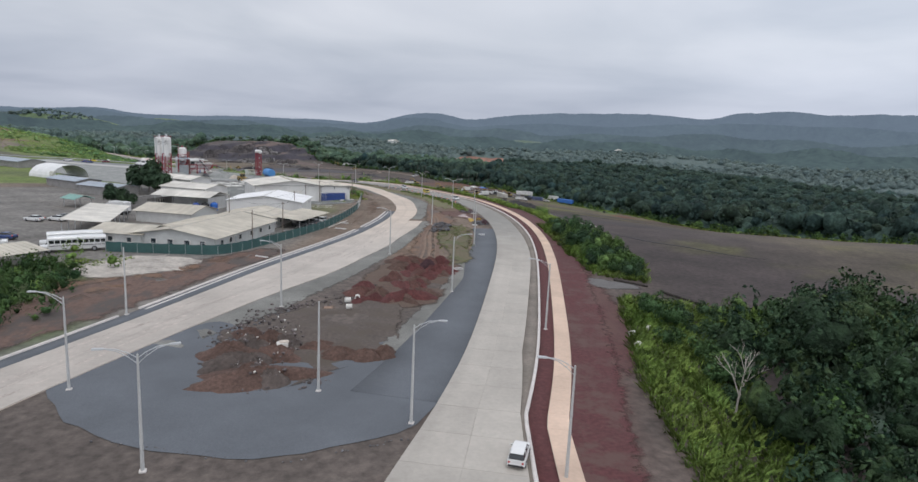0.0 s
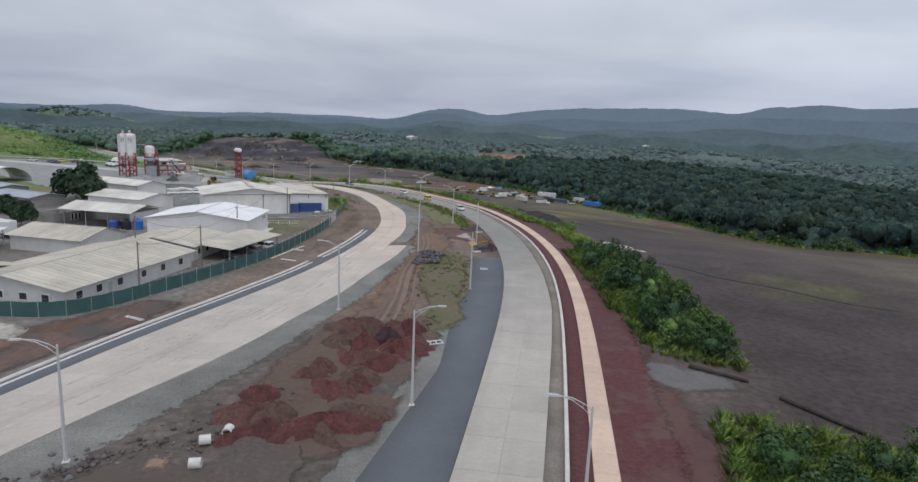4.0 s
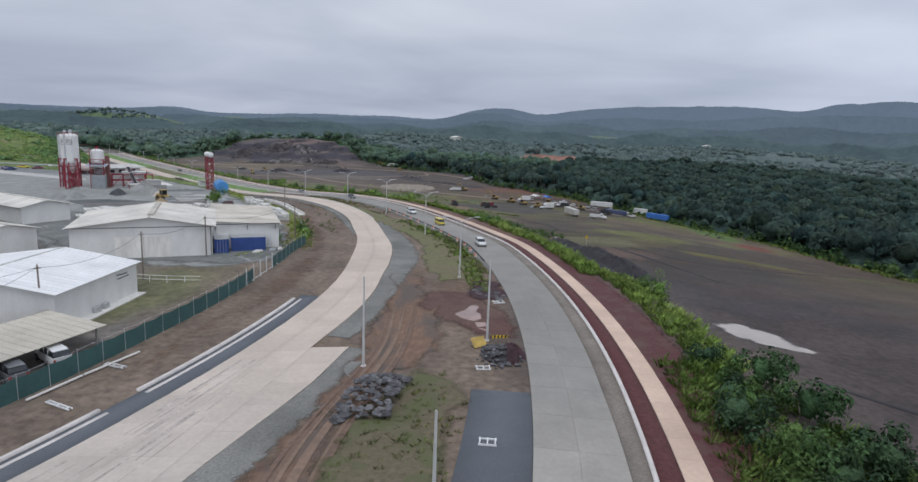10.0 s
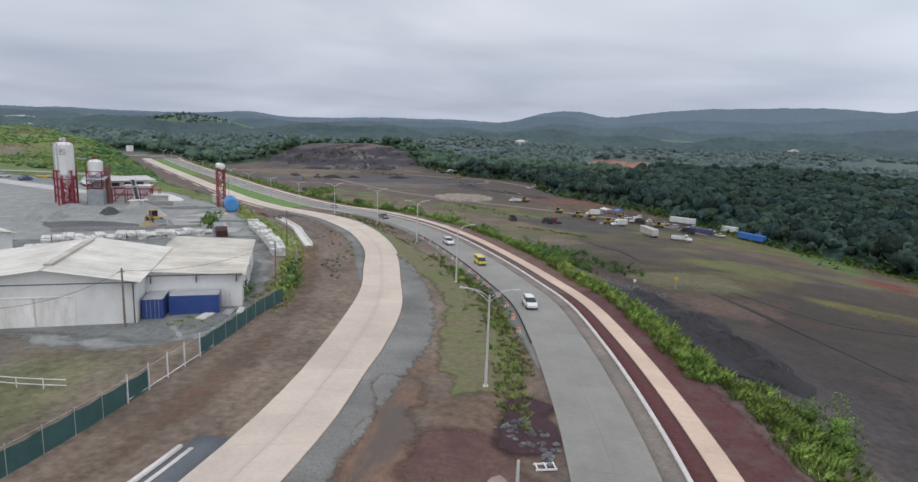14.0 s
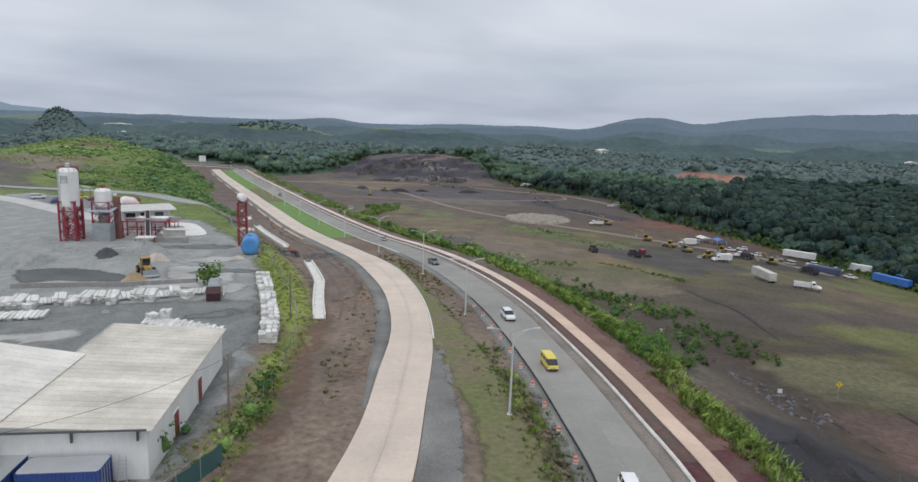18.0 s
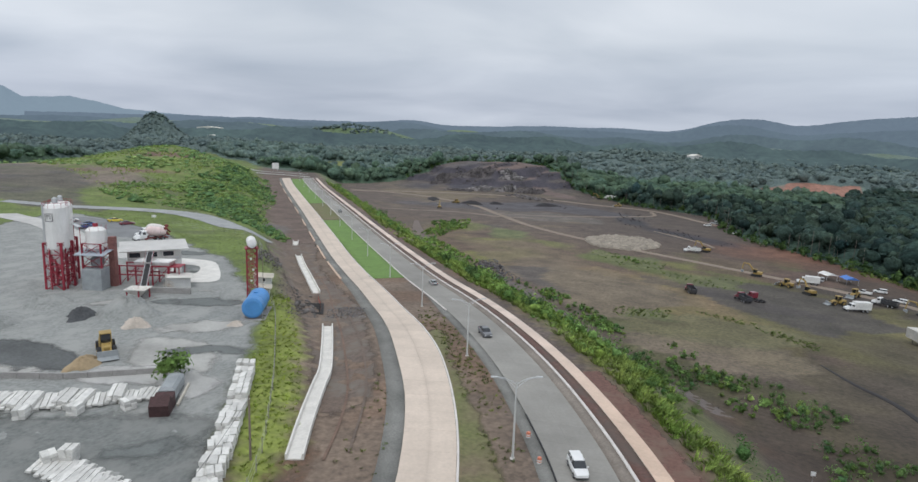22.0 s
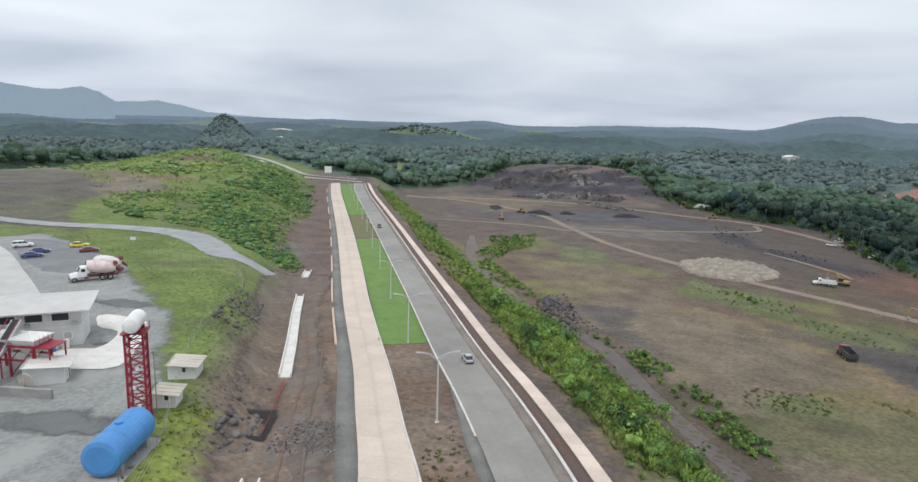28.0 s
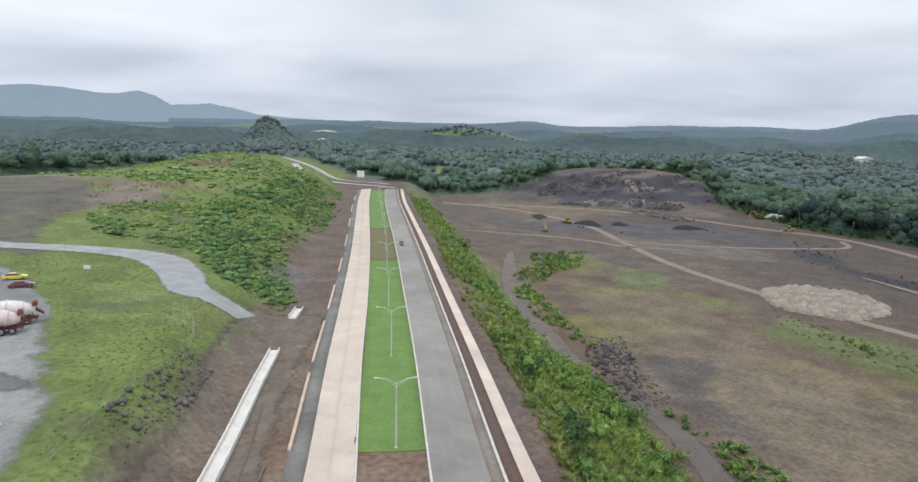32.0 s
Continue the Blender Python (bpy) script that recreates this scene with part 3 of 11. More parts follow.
fade = (1 - (0.26 + 0.10 * smooth(350, 300, GY)) * right * smooth(22, 34, GD) * smooth(120, 230, GY) * (1 - smooth(370, 430, GY) * smooth(190, 110, GD)))[..., None]
soil = soil * fade
warm = (right * smooth(200, 270, GY) * smooth(24, 40, GD))[..., None]
soil = soil * (1 - warm * (np.array((-0.06, 0.0, 0.12)) + (np.array((0.20, 0.22, 0.26)) * smooth(350, 300, GY)[..., None])))
TAN_SOIL, OLIVE, DARK_EARTH, GREENISH = (0.150, 0.124, 0.090), (0.128, 0.124, 0.066), (0.066, 0.060, 0.060), (0.118, 0.134, 0.058)
lay(zone([(-95, 436), (-78, 460), (-53, 452), (-31, 438), (-22, 417), (-34, 391), (-42, 380), (-52, 388), (-75, 418)], 0.8), TAN_SOIL)
lay(zone([(-78, 452), (-58, 462), (-39, 450), (-30, 432), (-39, 410), (-56, 401), (-62, 415), (-74, 434)], 0.5), TAN_SOIL)
lay(zone([(-34, 372), (-17, 380), (3, 379), (12, 370), (3, 357), (-12, 352), (-28, 353)], 0.75), TAN_SOIL)
lay(zone([(-36, 388), (-19, 408), (-2, 406), (14, 393), (3, 375), (-17, 374), (-37, 369)], 0.7), OLIVE)
lay(zone([(-228, 622), (-205, 656), (-150, 690), (-100, 672), (-78, 658), (-95, 640), (-135, 640), (-165, 622), (-200, 612)], 0.75), (0.078, 0.070, 0.072))
lay(zone([(-175, 612), (-130, 632), (-96, 622), (-92, 600), (-130, 590), (-165, 596)], 0.6), (0.150, 0.128, 0.104))
lay(zone([(22, 298), (48, 316), (44, 288), (29, 278)], 0.7), OLIVE)
lay(zone([(-31, 458), (-12, 477), (6, 478), (25, 464), (40, 430), (14, 400), (4, 408), (-14, 425)], 0.85), DARK_EARTH)
lay(zone([(-93, 448), (-80, 457), (-72, 430), (-60, 413), (-67, 412), (-78, 420)], 0.8), (0.078, 0.070, 0.068))
lay(zone([(-22, 536), (8, 525), (30, 491), (5, 482), (-24, 494)], 0.7), (0.115, 0.075, 0.060))
lay(zone([(25, 268), (36, 279), (47, 263), (41, 249), (32, 255)], 0.7), (0.128, 0.082, 0.066))
lay(zone([(12, 250), (18, 256), (25, 250), (29, 236), (33, 218), (31, 208), (26, 210), (22, 222), (17, 236)], 0.95), (0.034, 0.032, 0.037))
for strip in ([(-75, 512), (-58, 504), (-36, 493), (-36, 479), (-54, 480), (-75, 498)], [(-142, 545), (-115, 537), (-112, 521), (-129, 516)], [(-66, 503), (-38, 502), (-36, 478), (-57, 480)], [(-38, 476), (-6, 479), (-6, 460), (-33, 458)], [(-40, 401), (-24, 408), (-24, 396), (-38, 389)]):
    lay(zone(strip, 0.85), GREENISH)
soil = soil * (1 - 0.42 * right * smooth(175, 135, GY) * smooth(22, 34, GD))[..., None]
soil = soil * (1 - (right * smooth(235, 195, GY) * smooth(24, 36, GD))[..., None] * np.array((0.16, 0.18, 0.10)))
lay(right * smooth(13 + 4 * n2, 7, np.abs(GD - np.interp(GA, [240, 330, 380, 600], [19, 21, 27, 24]))) * smooth(240, 300, GA) * 0.6, (0.13, 0.17, 0.05))
lay(right * smooth(20, 15, GD) * smooth(360, 250, GA), (0.120, 0.066, 0.056))
lay(right * smooth(20, 14, GD) * smooth(300, 350, GA), (0.17, 0.105, 0.08))
left = (GD < 0) * 1.0
lay(left * smooth(0, 3, -GD), (0.165, 0.125, 0.095))
lay(left * smooth(0.1, 0.6, n2) * smooth(26, 20, -GD), (0.15, 0.10, 0.07))
lay(left * smooth(30, 38, -GD) * smooth(300, 330, GA + 0 * GX), (0.13, 0.105, 0.09))
lay((GD < 0) * smooth(126, 108, GA) * (GD > -38), (0.104, 0.085, 0.074))
slope_w = smooth(33, 37, -GD + 2 * n2) * smooth(268, 276, GA + 0.3 * GD)
lay(left * slope_w, (0.122, 0.166, 0.040))
lay(left * slope_w * smooth(0.2, 0.7, n2), (0.14, 0.165, 0.055))
lay(left * slope_w * smooth(0.45, 0.8, lumps(GX, GY, 11, 16)), (0.10, 0.12, 0.045))
lay(left * smooth(40, 48, -GD) * smooth(300, 285, GA), (0.165, 0.155, 0.142))
lay(left * blob(-60, 84, 12, 22, 20, 0.4), (0.09, 0.13, 0.045))
lay(left * blob(-44, 190, 14, 24, 10, 0.6) * smooth(24, 30, -GD), (0.15, 0.125, 0.085))
lay(left * blob(-40, 186, 7, 16, 5, 0.7) * smooth(24, 30, -GD), (0.125, 0.125, 0.062))
lay(left * smooth(0.3, 0.7, n1) * smooth(50, 60, -GD) * smooth(300, 285, GA), (0.16, 0.14, 0.12))
hillside = left * smooth(300, 360, GA) * smooth(40, 60, -GD)
lay(hillside * blob(-325, 400, 62, 26, 25, 0.5), (0.13, 0.108, 0.09))
lay(hillside * blob(-318, 402, 26, 10, 35, 0.6), (0.075, 0.065, 0.065))
lay(hillside * blob(-400, 430, 40, 20, 20, 0.6), (0.17, 0.14, 0.10))
lay(hillside * blob(-350, 478, 40, 22, 40, 0.7), (0.15, 0.2, 0.05))
lay(hillside * blob(-345, 500, 34, 9, 55, 0.6), (0.15, 0.095, 0.07))
lay(hillside * blob(-322, 440, 30, 7, 30, 0.6), (0.17, 0.115, 0.085))
lay(hillside * blob(-440, 520, 34, 16, 40, 0.6), (0.15, 0.2, 0.05))
lay(left * smooth(36 + 7 * np.exp(-((GA - 462) / 26) ** 2) + 3 * n2, 29 + 5 * n1, -GD) * smooth(385, 420, GA), (0.128, 0.094, 0.078))
lay(left * blob(-214, 432, 16, 5, 135, 0.7) * 0.8, (0.150, 0.088, 0.068))
bare = left * inside(GX + 6 * n1 + 3 * n2, GY + 5 * n1, [(-226, 360), (-246, 374), (-270, 388), (-296, 412), (-345, 428), (-400, 436), (-425, 398), (-330, 366), (-246, 350)])
lay(bare * 0.85, (0.102, 0.092, 0.072))
lay(bare * smooth(0.1, 0.6, n2 + 0.4 * n1) * 0.7, (0.082, 0.074, 0.074))
lay(left * inside(GX + 2 * n2, GY + 3 * n1, [(-300, 408), (-288, 420), (-300, 440), (-330, 446), (-352, 440), (-320, 428)]) * 0.8, (0.185, 0.150, 0.118))
lay(left * blob(-342, 496, 24, 7, 60, 0.5) * 0.8, (0.160, 0.098, 0.075))
lay(left * blob(-186, 414, 14, 6, 130, 0.5), (0.14, 0.125, 0.115))
lay(bump(GX, GY, -235, 795, 110, 46, 15, 1.6) * right, (0.098, 0.082, 0.074))
lay(bump(GX, GY, -240, 735, 70, 22, 15, 1.4) * right * smooth(-0.3, 0.3, n2), (0.062, 0.055, 0.06))
lay(right * blob(-195, 640, 70, 16, -150, 0.5) * 0.8, (0.085, 0.075, 0.075))
lay(bump(GX, GY, -235, 815, 80, 26, 15, 1.0) * right * smooth(0, 0.5, n1), (0.16, 0.10, 0.07))
lay(right * blob(-212, 782, 34, 16, 20, 0.5) * 0.9, (0.155, 0.105, 0.082))
lay(right * blob(-168, 742, 30, 9, -40, 0.5) * 0.9, (0.150, 0.104, 0.084))
lay(left * inside(GX + 0.8 * n2, GY, [(-31, 222), (-37, 236), (-46, 254), (-57, 267), (-64, 275), (-70, 283), (-76, 291), (-84, 299), (-92, 308), (-91, 315), (-75, 299), (-62, 285), (-51, 271), (-44, 258), (-34, 236)]), (0.185, 0.22, 0.048))
gzy, gzx = np.gradient(GZ, gy, gx)
cliff = smooth(0.28, 0.5, np.hypot(gzx, gzy) + 0.12 * n2) * (bump(GX, GY, -235, 780, 130, 70, 15, 1.0) > 0.25)
lay(right * cliff, (0.058, 0.05, 0.055))
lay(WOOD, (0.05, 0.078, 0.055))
# far wooded ground is paler and bluer: haze put into the soil colour
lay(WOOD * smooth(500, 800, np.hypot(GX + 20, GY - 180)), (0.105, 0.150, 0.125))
lay(WOOD * smooth(0.25, 0.55, lumps(GX, GY, 17, 75)) * smooth(330, 420, np.hypot(GX + 60, GY - 340)) * (GX < 60), (0.115, 0.165, 0.07))
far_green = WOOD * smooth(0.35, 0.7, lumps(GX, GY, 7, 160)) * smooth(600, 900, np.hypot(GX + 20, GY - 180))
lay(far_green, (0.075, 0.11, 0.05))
lay(WOOD * blob(-760, 745, 60, 30, 130, 0.5), (0.2, 0.10, 0.075))
lay(WOOD * blob(-690, 690, 90, 30, 130, 0.5) * 0.8, (0.14, 0.19, 0.05))
lay(WOOD * blob(-690, 810, 60, 22, 20, 0.5), (0.17, 0.18, 0.06))
lay(WOOD * blob(-470, 852, 46, 26, 150, 0.4), (0.165, 0.185, 0.062))
CLEARING = [(-24, 908), (14, 902), (42, 955), (95, 985), (100, 1040), (24, 1026), (-14, 1000)]
lay(WOOD * inside(GX + 3 * n2, GY + 5 * n1, CLEARING), (0.26, 0.135, 0.10))
lay(bump(GX, GY, -985, 1600, 170, 150, 0, 1.2), (0.10, 0.15, 0.07))

works = right * (1 - WOOD)
soil = soil * (1 - 0.20 * works * smooth(310, 255, GY) * smooth(100, 175, GY) * smooth(20, 28, GD) * smooth(95, 70, GX))[..., None]
# beyond the near field the soil turns bluer, painted haze of distance
soil = soil * (1 + (works * smooth(480, 600, GY))[..., None] * np.array((-0.05, 0.01, 0.12)))
soil = soil * (1 + (works * smooth(250, 320, GY) * smooth(540, 480, GY))[..., None] * np.array((0.02, -0.01, -0.03)))
soil = soil * (1 - 0.14 * works * smooth(-70, -20, GX) * smooth(350, 400, GY) * smooth(560, 500, GY))[..., None]

ny, nx = GX.shape
verts = np.stack([GX, GY, GZ], -1).reshape(-1, 3)
q = (np.arange(ny - 1)[:, None] * nx + np.arange(nx - 1)[None]).ravel()
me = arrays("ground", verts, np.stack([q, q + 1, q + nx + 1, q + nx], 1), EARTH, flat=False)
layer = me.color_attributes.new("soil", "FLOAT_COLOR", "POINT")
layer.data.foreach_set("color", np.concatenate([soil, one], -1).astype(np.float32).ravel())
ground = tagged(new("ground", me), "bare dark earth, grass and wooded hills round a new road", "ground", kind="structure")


# ---------------------------------------------------------------- ribbons and patches laid on the ground
def offset_line(line, off):
    t = np.gradient(line, axis=0)
    t /= np.linalg.norm(t, axis=1)[:, None]
    o = np.broadcast_to(np.asarray(off, float), (len(line),))[:, None]
    return line + np.stack([t[:, 1], -t[:, 0]], 1) * o


def along(y0, y1):
    """The axis between two y values."""
    return AXIS[(AXIS[:, 1] >= y0) & (AXIS[:, 1] <= y1)]


def ribbon(name, a, b, lift, material, thick=0.0, cross=2, parent=None, label="", category="", zfun=None, fray=None):
    """A strip between two plan lines of the same number of points, laid on the land; thick gives it sides."""
    n = len(a)
    u = np.linspace(0, 1, cross + 1)
    pts = a[:, None] * (1 - u[None, :, None]) + b[:, None] * u[None, :, None]
    z = (zfun or land)(pts[..., 0], pts[..., 1]) + lift
    top = np.concatenate([pts, z[..., None]], -1)
    m = cross + 1
    rows = top
    if thick:
        lo, hi = top[:, :1].copy(), top[:, -1:].copy()
        lo[..., 2] -= thick
        hi[..., 2] -= thick
        rows = np.concatenate([lo, top, hi], 1)
        m += 2
    q = (np.arange(n - 1)[:, None] * m + np.arange(m - 1)[None]).ravel()
    faces = np.stack([q, q + 1, q + m + 1, q + m], 1)
    if thick:
        ends = np.array([[0, m - 1, m - 2, 1]] if cross == 1 else [[0, m - 1, m - 2, 1]])
        ends = np.concatenate([ends, ends[:, ::-1] + (n - 1) * m])
        faces = np.concatenate([faces, ends])
    me = arrays(name, rows.reshape(-1, 3), faces, frayed(material, 0.8, 0.4) if fray else material)
    if fray:
        edge = np.interp(np.linspace(0, 1, m - (2 if thick else 0)), np.linspace(0, 1, len(fray)), fray)
        edge = np.concatenate([edge[:1], edge, edge[-1:]]) if thick else edge
        edge = np.repeat(np.tile(edge, n)[:, None], 4, 1)
        me.color_attributes.new("rim", "FLOAT_COLOR", "POINT").data.foreach_set("color", edge.astype(np.float32).ravel())
    ob = new(name, me)
    if parent is not None:
        ob.parent = parent
        return ob
    return tagged(ob, label, category, kind="structure")


def road_level(x, y):
    i, _ = station(x, y)
    return profile(np.interp(i, np.arange(len(AXIS)), AXIS[:, 1]))


def patch(name, ring, lift, material, label, category, step=2.0, zfun=None, kind="structure", rough=0.0, seed=0, gap=2.5, ragged=0.35, rim=None, fray=0.0):
    """An irregular area with a closed outline, laid on the land as a fine net; its rim sinks into the ground."""
    line = spline(ring + ring[:1], step)[:-1]
    if ragged:
        line = line + ragged * np.stack([lumps(line[:, 0], line[:, 1], seed + 1, 2.0), lumps(line[:, 0], line[:, 1], seed + 2, 2.0)], 1)
    lo_, hi_ = line.min(0), line.max(0)
    X, Y = np.meshgrid(np.arange(lo_[0], hi_[0], gap), np.arange(lo_[1], hi_[1], gap))
    inner = np.stack([X.ravel(), Y.ravel()], 1)
    inner = inner[inside(inner[:, 0], inner[:, 1], line.tolist())]
    near_rim = np.array([((line - q) ** 2).sum(1).min() for q in inner]) if len(inner) else np.zeros(0)
    inner = inner[near_rim > 0.8]
    pts = np.concatenate([line, inner])
    n = len(line)
    co, _, tris, *_ = geometry.delaunay_2d_cdt([Vector(q) for q in pts], [(i, (i + 1) % n) for i in range(n)], [], 1, 1e-4)
    co = np.array([tuple(c) for c in co])
    d = np.array([((line - q) ** 2).sum(1).min() for q in co])
    z = (zfun or land)(co[:, 0], co[:, 1]) + np.where(d < 1e-3, lift if fray else min(lift * 0.5, 0.03) if rim is None else rim, lift)
    if rough:
        z = z + rough * lumps(co[:, 0], co[:, 1], seed, 2.5) * smooth(0, 2, np.sqrt(d))
    g = Geo()
    g.v, g.f = [(float(q[0]), float(q[1]), float(h)) for q, h in zip(co, z)], [tuple(t) for t in tris]
    me = g.mesh(name, frayed(material, 0.4, 1.1) if fray else material, False)
    if fray:
        inward = np.clip(np.sqrt(d) / fray, 0, 1)
        layer = me.color_attributes.new("rim", "FLOAT_COLOR", "POINT")
        layer.data.foreach_set("color", np.repeat(np.stack([inward, inward, inward, np.ones(len(d))], 1), 1, axis=0).astype(np.float32).ravel())
    return tagged(new(name, me), label, category, kind=kind)


# edges of the inbound carriageway
L_OUT = spline([(-62, 5), (-53, 32), (-46, 56), (-40.5, 76), (-33, 106), (-25.5, 130), (-21, 145), (-17.5, 161), (-15.9, 177), (-16, 192), (-18, 208), (-22.5, 231),
                (-28, 248), (-34, 265), (-44, 284), (-56, 301), (-67, 315), (-80, 329), (-95, 345), (-126, 376), (-160, 411), (-206, 458), (-255, 507), (-310, 562), (-362, 616)], 2.0)
L_IN = spline([(-50, 5), (-44, 30), (-38, 54), (-29, 84), (-20.5, 106), (-16.2, 122), (-13.8, 137), (-12.3, 150), (-11.2, 160), (-10.6, 167), (-9.8, 173.5), (-9.3, 180), (-9.4, 190), (-10.4, 200), (-11.2, 209),
               (-14, 225), (-19.3, 242), (-25.7, 261), (-35, 281), (-47, 300.5), (-58, 314.5), (-71.5, 328.5), (-87, 345), (-121, 379.5), (-155, 415), (-201, 462), (-250, 511), (-305, 566), (-357, 620)], 2.0)
# the part that was cast wider, and ends in a square step
L_WIDE = spline([(-20.5, 106), (-13.4, 131), (-11.4, 141.5), (-9.5, 150), (-7.9, 157), (-6.9, 166.6)], 2.0)
n_in = 320


def resample(line, n):
    s = np.r_[0, np.cumsum(np.hypot(*np.diff(line, axis=0).T))]
    u = np.linspace(0, s[-1], n)
    return np.stack([np.interp(u, s, line[:, 0]), np.interp(u, s, line[:, 1])], 1)


def far_enough(p, y0, y1):
    return p[(p[:, 1] >= y0) & (p[:, 1] <= y1)]


JOINT = surface("joint_filler", (0.47, 0.40, 0.335), rough=0.95)
JOINT_GREY = surface("grey_joint_filler", (0.32, 0.30, 0.27), rough=0.95)
road_in = ribbon("road_inbound", resample(L_OUT, n_in), resample(L_IN, n_in), 0.085, JOINT, 0.25, 4, label="pale new concrete carriageway, dusty and empty", category="road", zfun=road_level)
a = along(-20, 640)
width = np.interp(a[:, 1], [-20, 40, 53, 70, 96, 130, 160, 630], [12, 11, 8, 6.6, 6.8, 7.2, 6.5, 7.0])
road_out = ribbon("road_outbound", a, offset_line(a, width), 0.105, JOINT_GREY, 0.25, 4, label="grey concrete carriageway open to traffic", category="road", zfun=road_level)
ribbon("shoulder_outbound", offset_line(a, width - 0.0), offset_line(a, np.maximum(width + 0.4, 8.4)), 0.08, surface("dusty_shoulder", (0.205, 0.178, 0.152), rough=0.97, grain=(4, 0.25), stain=(0.2, 0.28), bump=0.4), 0.1, 1, label="dusty gravel shoulder along the road", category="shoulder", zfun=road_level)
ribbon("kerb_outbound", offset_line(a, np.maximum(width + 0.3, 8.3)), offset_line(a, np.maximum(width + 0.65, 8.65)), 0.24, KERB, 0.3, 1, label="pale concrete kerb beside the road", category="kerb", zfun=road_level)
for y0, y1, m, txt in ((-20, 236, REDSOIL, "bare dark red soil between kerb and sidewalk"), (234, 640, dirt("verge_brown", (0.115, 0.060, 0.050), (0.125, 0.085, 0.068), (0.105, 0.078, 0.066)), "bare reddish-brown soil between kerb and sidewalk")):
    v = (a[:, 1] >= y0) & (a[:, 1] <= y1)
    ribbon("verge_soil", offset_line(a, np.maximum(width + 0.6, 8.6))[v], offset_line(a, np.maximum(width + 2.4, 10.5))[v], 0.10, m, 0.1, 1, label=txt, category="verge", zfun=road_level)
walkway = ribbon("sidewalk", offset_line(a, np.maximum(width + 2.3, 10.45)), offset_line(a, np.maximum(width + 4.3, 12.4)), 0.185, JOINT, 0.25, 1, label="pinkish concrete sidewalk beside red soil", category="sidewalk", zfun=road_level)
a2 = along(-20, 300)
w2 = np.interp(a2[:, 1], [-20, 40, 53, 630], [14.5, 14.5, 12.4, 12.4])
bank_out = w2 + np.interp(a2[:, 1], [0, 70, 110, 150, 195, 210, 255, 300], [6.5, 6.5, 6.2, 5.8, 5.2, 3.8, 3.6, 3.6])
for y0, y1, m, txt in ((-20, 240, dirt("bank_red_soil", (0.100, 0.031, 0.033), (0.090, 0.040, 0.039), (0.112, 0.064, 0.056)), "dark red soil bank outside the sidewalk"), (236, 300, dirt("bank_brown", (0.150, 0.082, 0.064), (0.125, 0.066, 0.055), (0.160, 0.105, 0.080)), "red-brown soil bank outside the sidewalk")):
    v = (a2[:, 1] >= y0) & (a2[:, 1] <= y1)
    ribbon("bank_red", offset_line(a2, w2)[v], offset_line(a2, bank_out)[v], 0.08 if y0 < 0 else 0.095, m, 0.0, 8, label=txt, category="bank", zfun=road_level, fray=(1, 1, 0.8, 0.45, 0.1))


# ---------------------------------------------------------------- strips beside the roads
lo = far_enough(L_OUT, 36, 186)
ribbon("strip_asphalt", offset_line(lo, -0.05), offset_line(lo, -np.interp(lo[:, 1], [36, 60, 110, 186], [2.0, 2.2, 2.8, 2.6])), 0.06, ASPHALT, 0.1, 1, label="dark asphalt strip along the pale carriageway", category="road strip", zfun=road_level)
for k, (y0, y1) in enumerate(((36, 76), (79, 150), (152, 184))):
    lk = far_enough(L_OUT, y0, y1)
    wk = np.interp(lk[:, 1], [36, 60, 110, 186], [2.1, 2.3, 2.9, 2.7])
    ribbon("kerb_inbound", offset_line(lk, -wk), offset_line(lk, -wk - 0.35), 0.22, KERB, 0.3, 1, label="white concrete kerb of the pale carriageway", category="kerb", zfun=road_level)
    if y0 > 60:
        ribbon("gutter_inbound", offset_line(lk, -wk + 0.9), offset_line(lk, -wk + 0.55), 0.10, KERB, 0.1, 1, label="white concrete gutter strip beside the kerb", category="gutter", zfun=road_level)
lf = far_enough(L_OUT, 236, 612)
ribbon("shoulder_inbound", lf, offset_line(lf, -np.interp(lf[:, 1], [236, 262, 320, 612], [0.4, 2.4, 2.6, 2.2])), 0.06, BASECOURSE, 0.1, 1, label="grey gravel shoulder of the pale carriageway", category="shoulder", zfun=road_level)
for y0 in (352, 376, 402, 431, 462, 496, 530, 566):
    lk = far_enough(L_OUT, y0, y0 + random.uniform(15, 22))
    ribbon("kerb_piece", offset_line(lk, -2.3), offset_line(lk, -2.75), 0.34, SIDEWALK, 0.4, 1, label="pale concrete parapet piece along the shoulder", category="kerb", zfun=road_level)
li = np.concatenate([far_enough(L_IN, 66, 105), L_WIDE[1:]])
ribbon("median_base_a", li, offset_line(li, np.interp(li[:, 1], [66, 74, 84, 93, 104, 125, 158, 167], [4.2, 5.2, 6.8, 6.0, 5.2, 4.6, 3.2, 3.4])), 0.05, BASECOURSE, 0.0, 6, label="compacted grey gravel along the concrete slabs", category="gravel strip", zfun=road_level, fray=(1, 1, 0.62, 0.15))
li = far_enough(L_IN, 168, 262)
ribbon("median_base_b", offset_line(li, 0.1), offset_line(li, np.interp(li[:, 1], [168, 190, 212, 240, 262], [3.2, 3.6, 5.8, 4.4, 1.6])), 0.05, BASECOURSE, 0.0, 6, label="compacted grey gravel beside the carriageway", category="gravel strip", zfun=road_level, fray=(1, 1, 0.62, 0.15))
li = far_enough(L_IN, 262, 620)
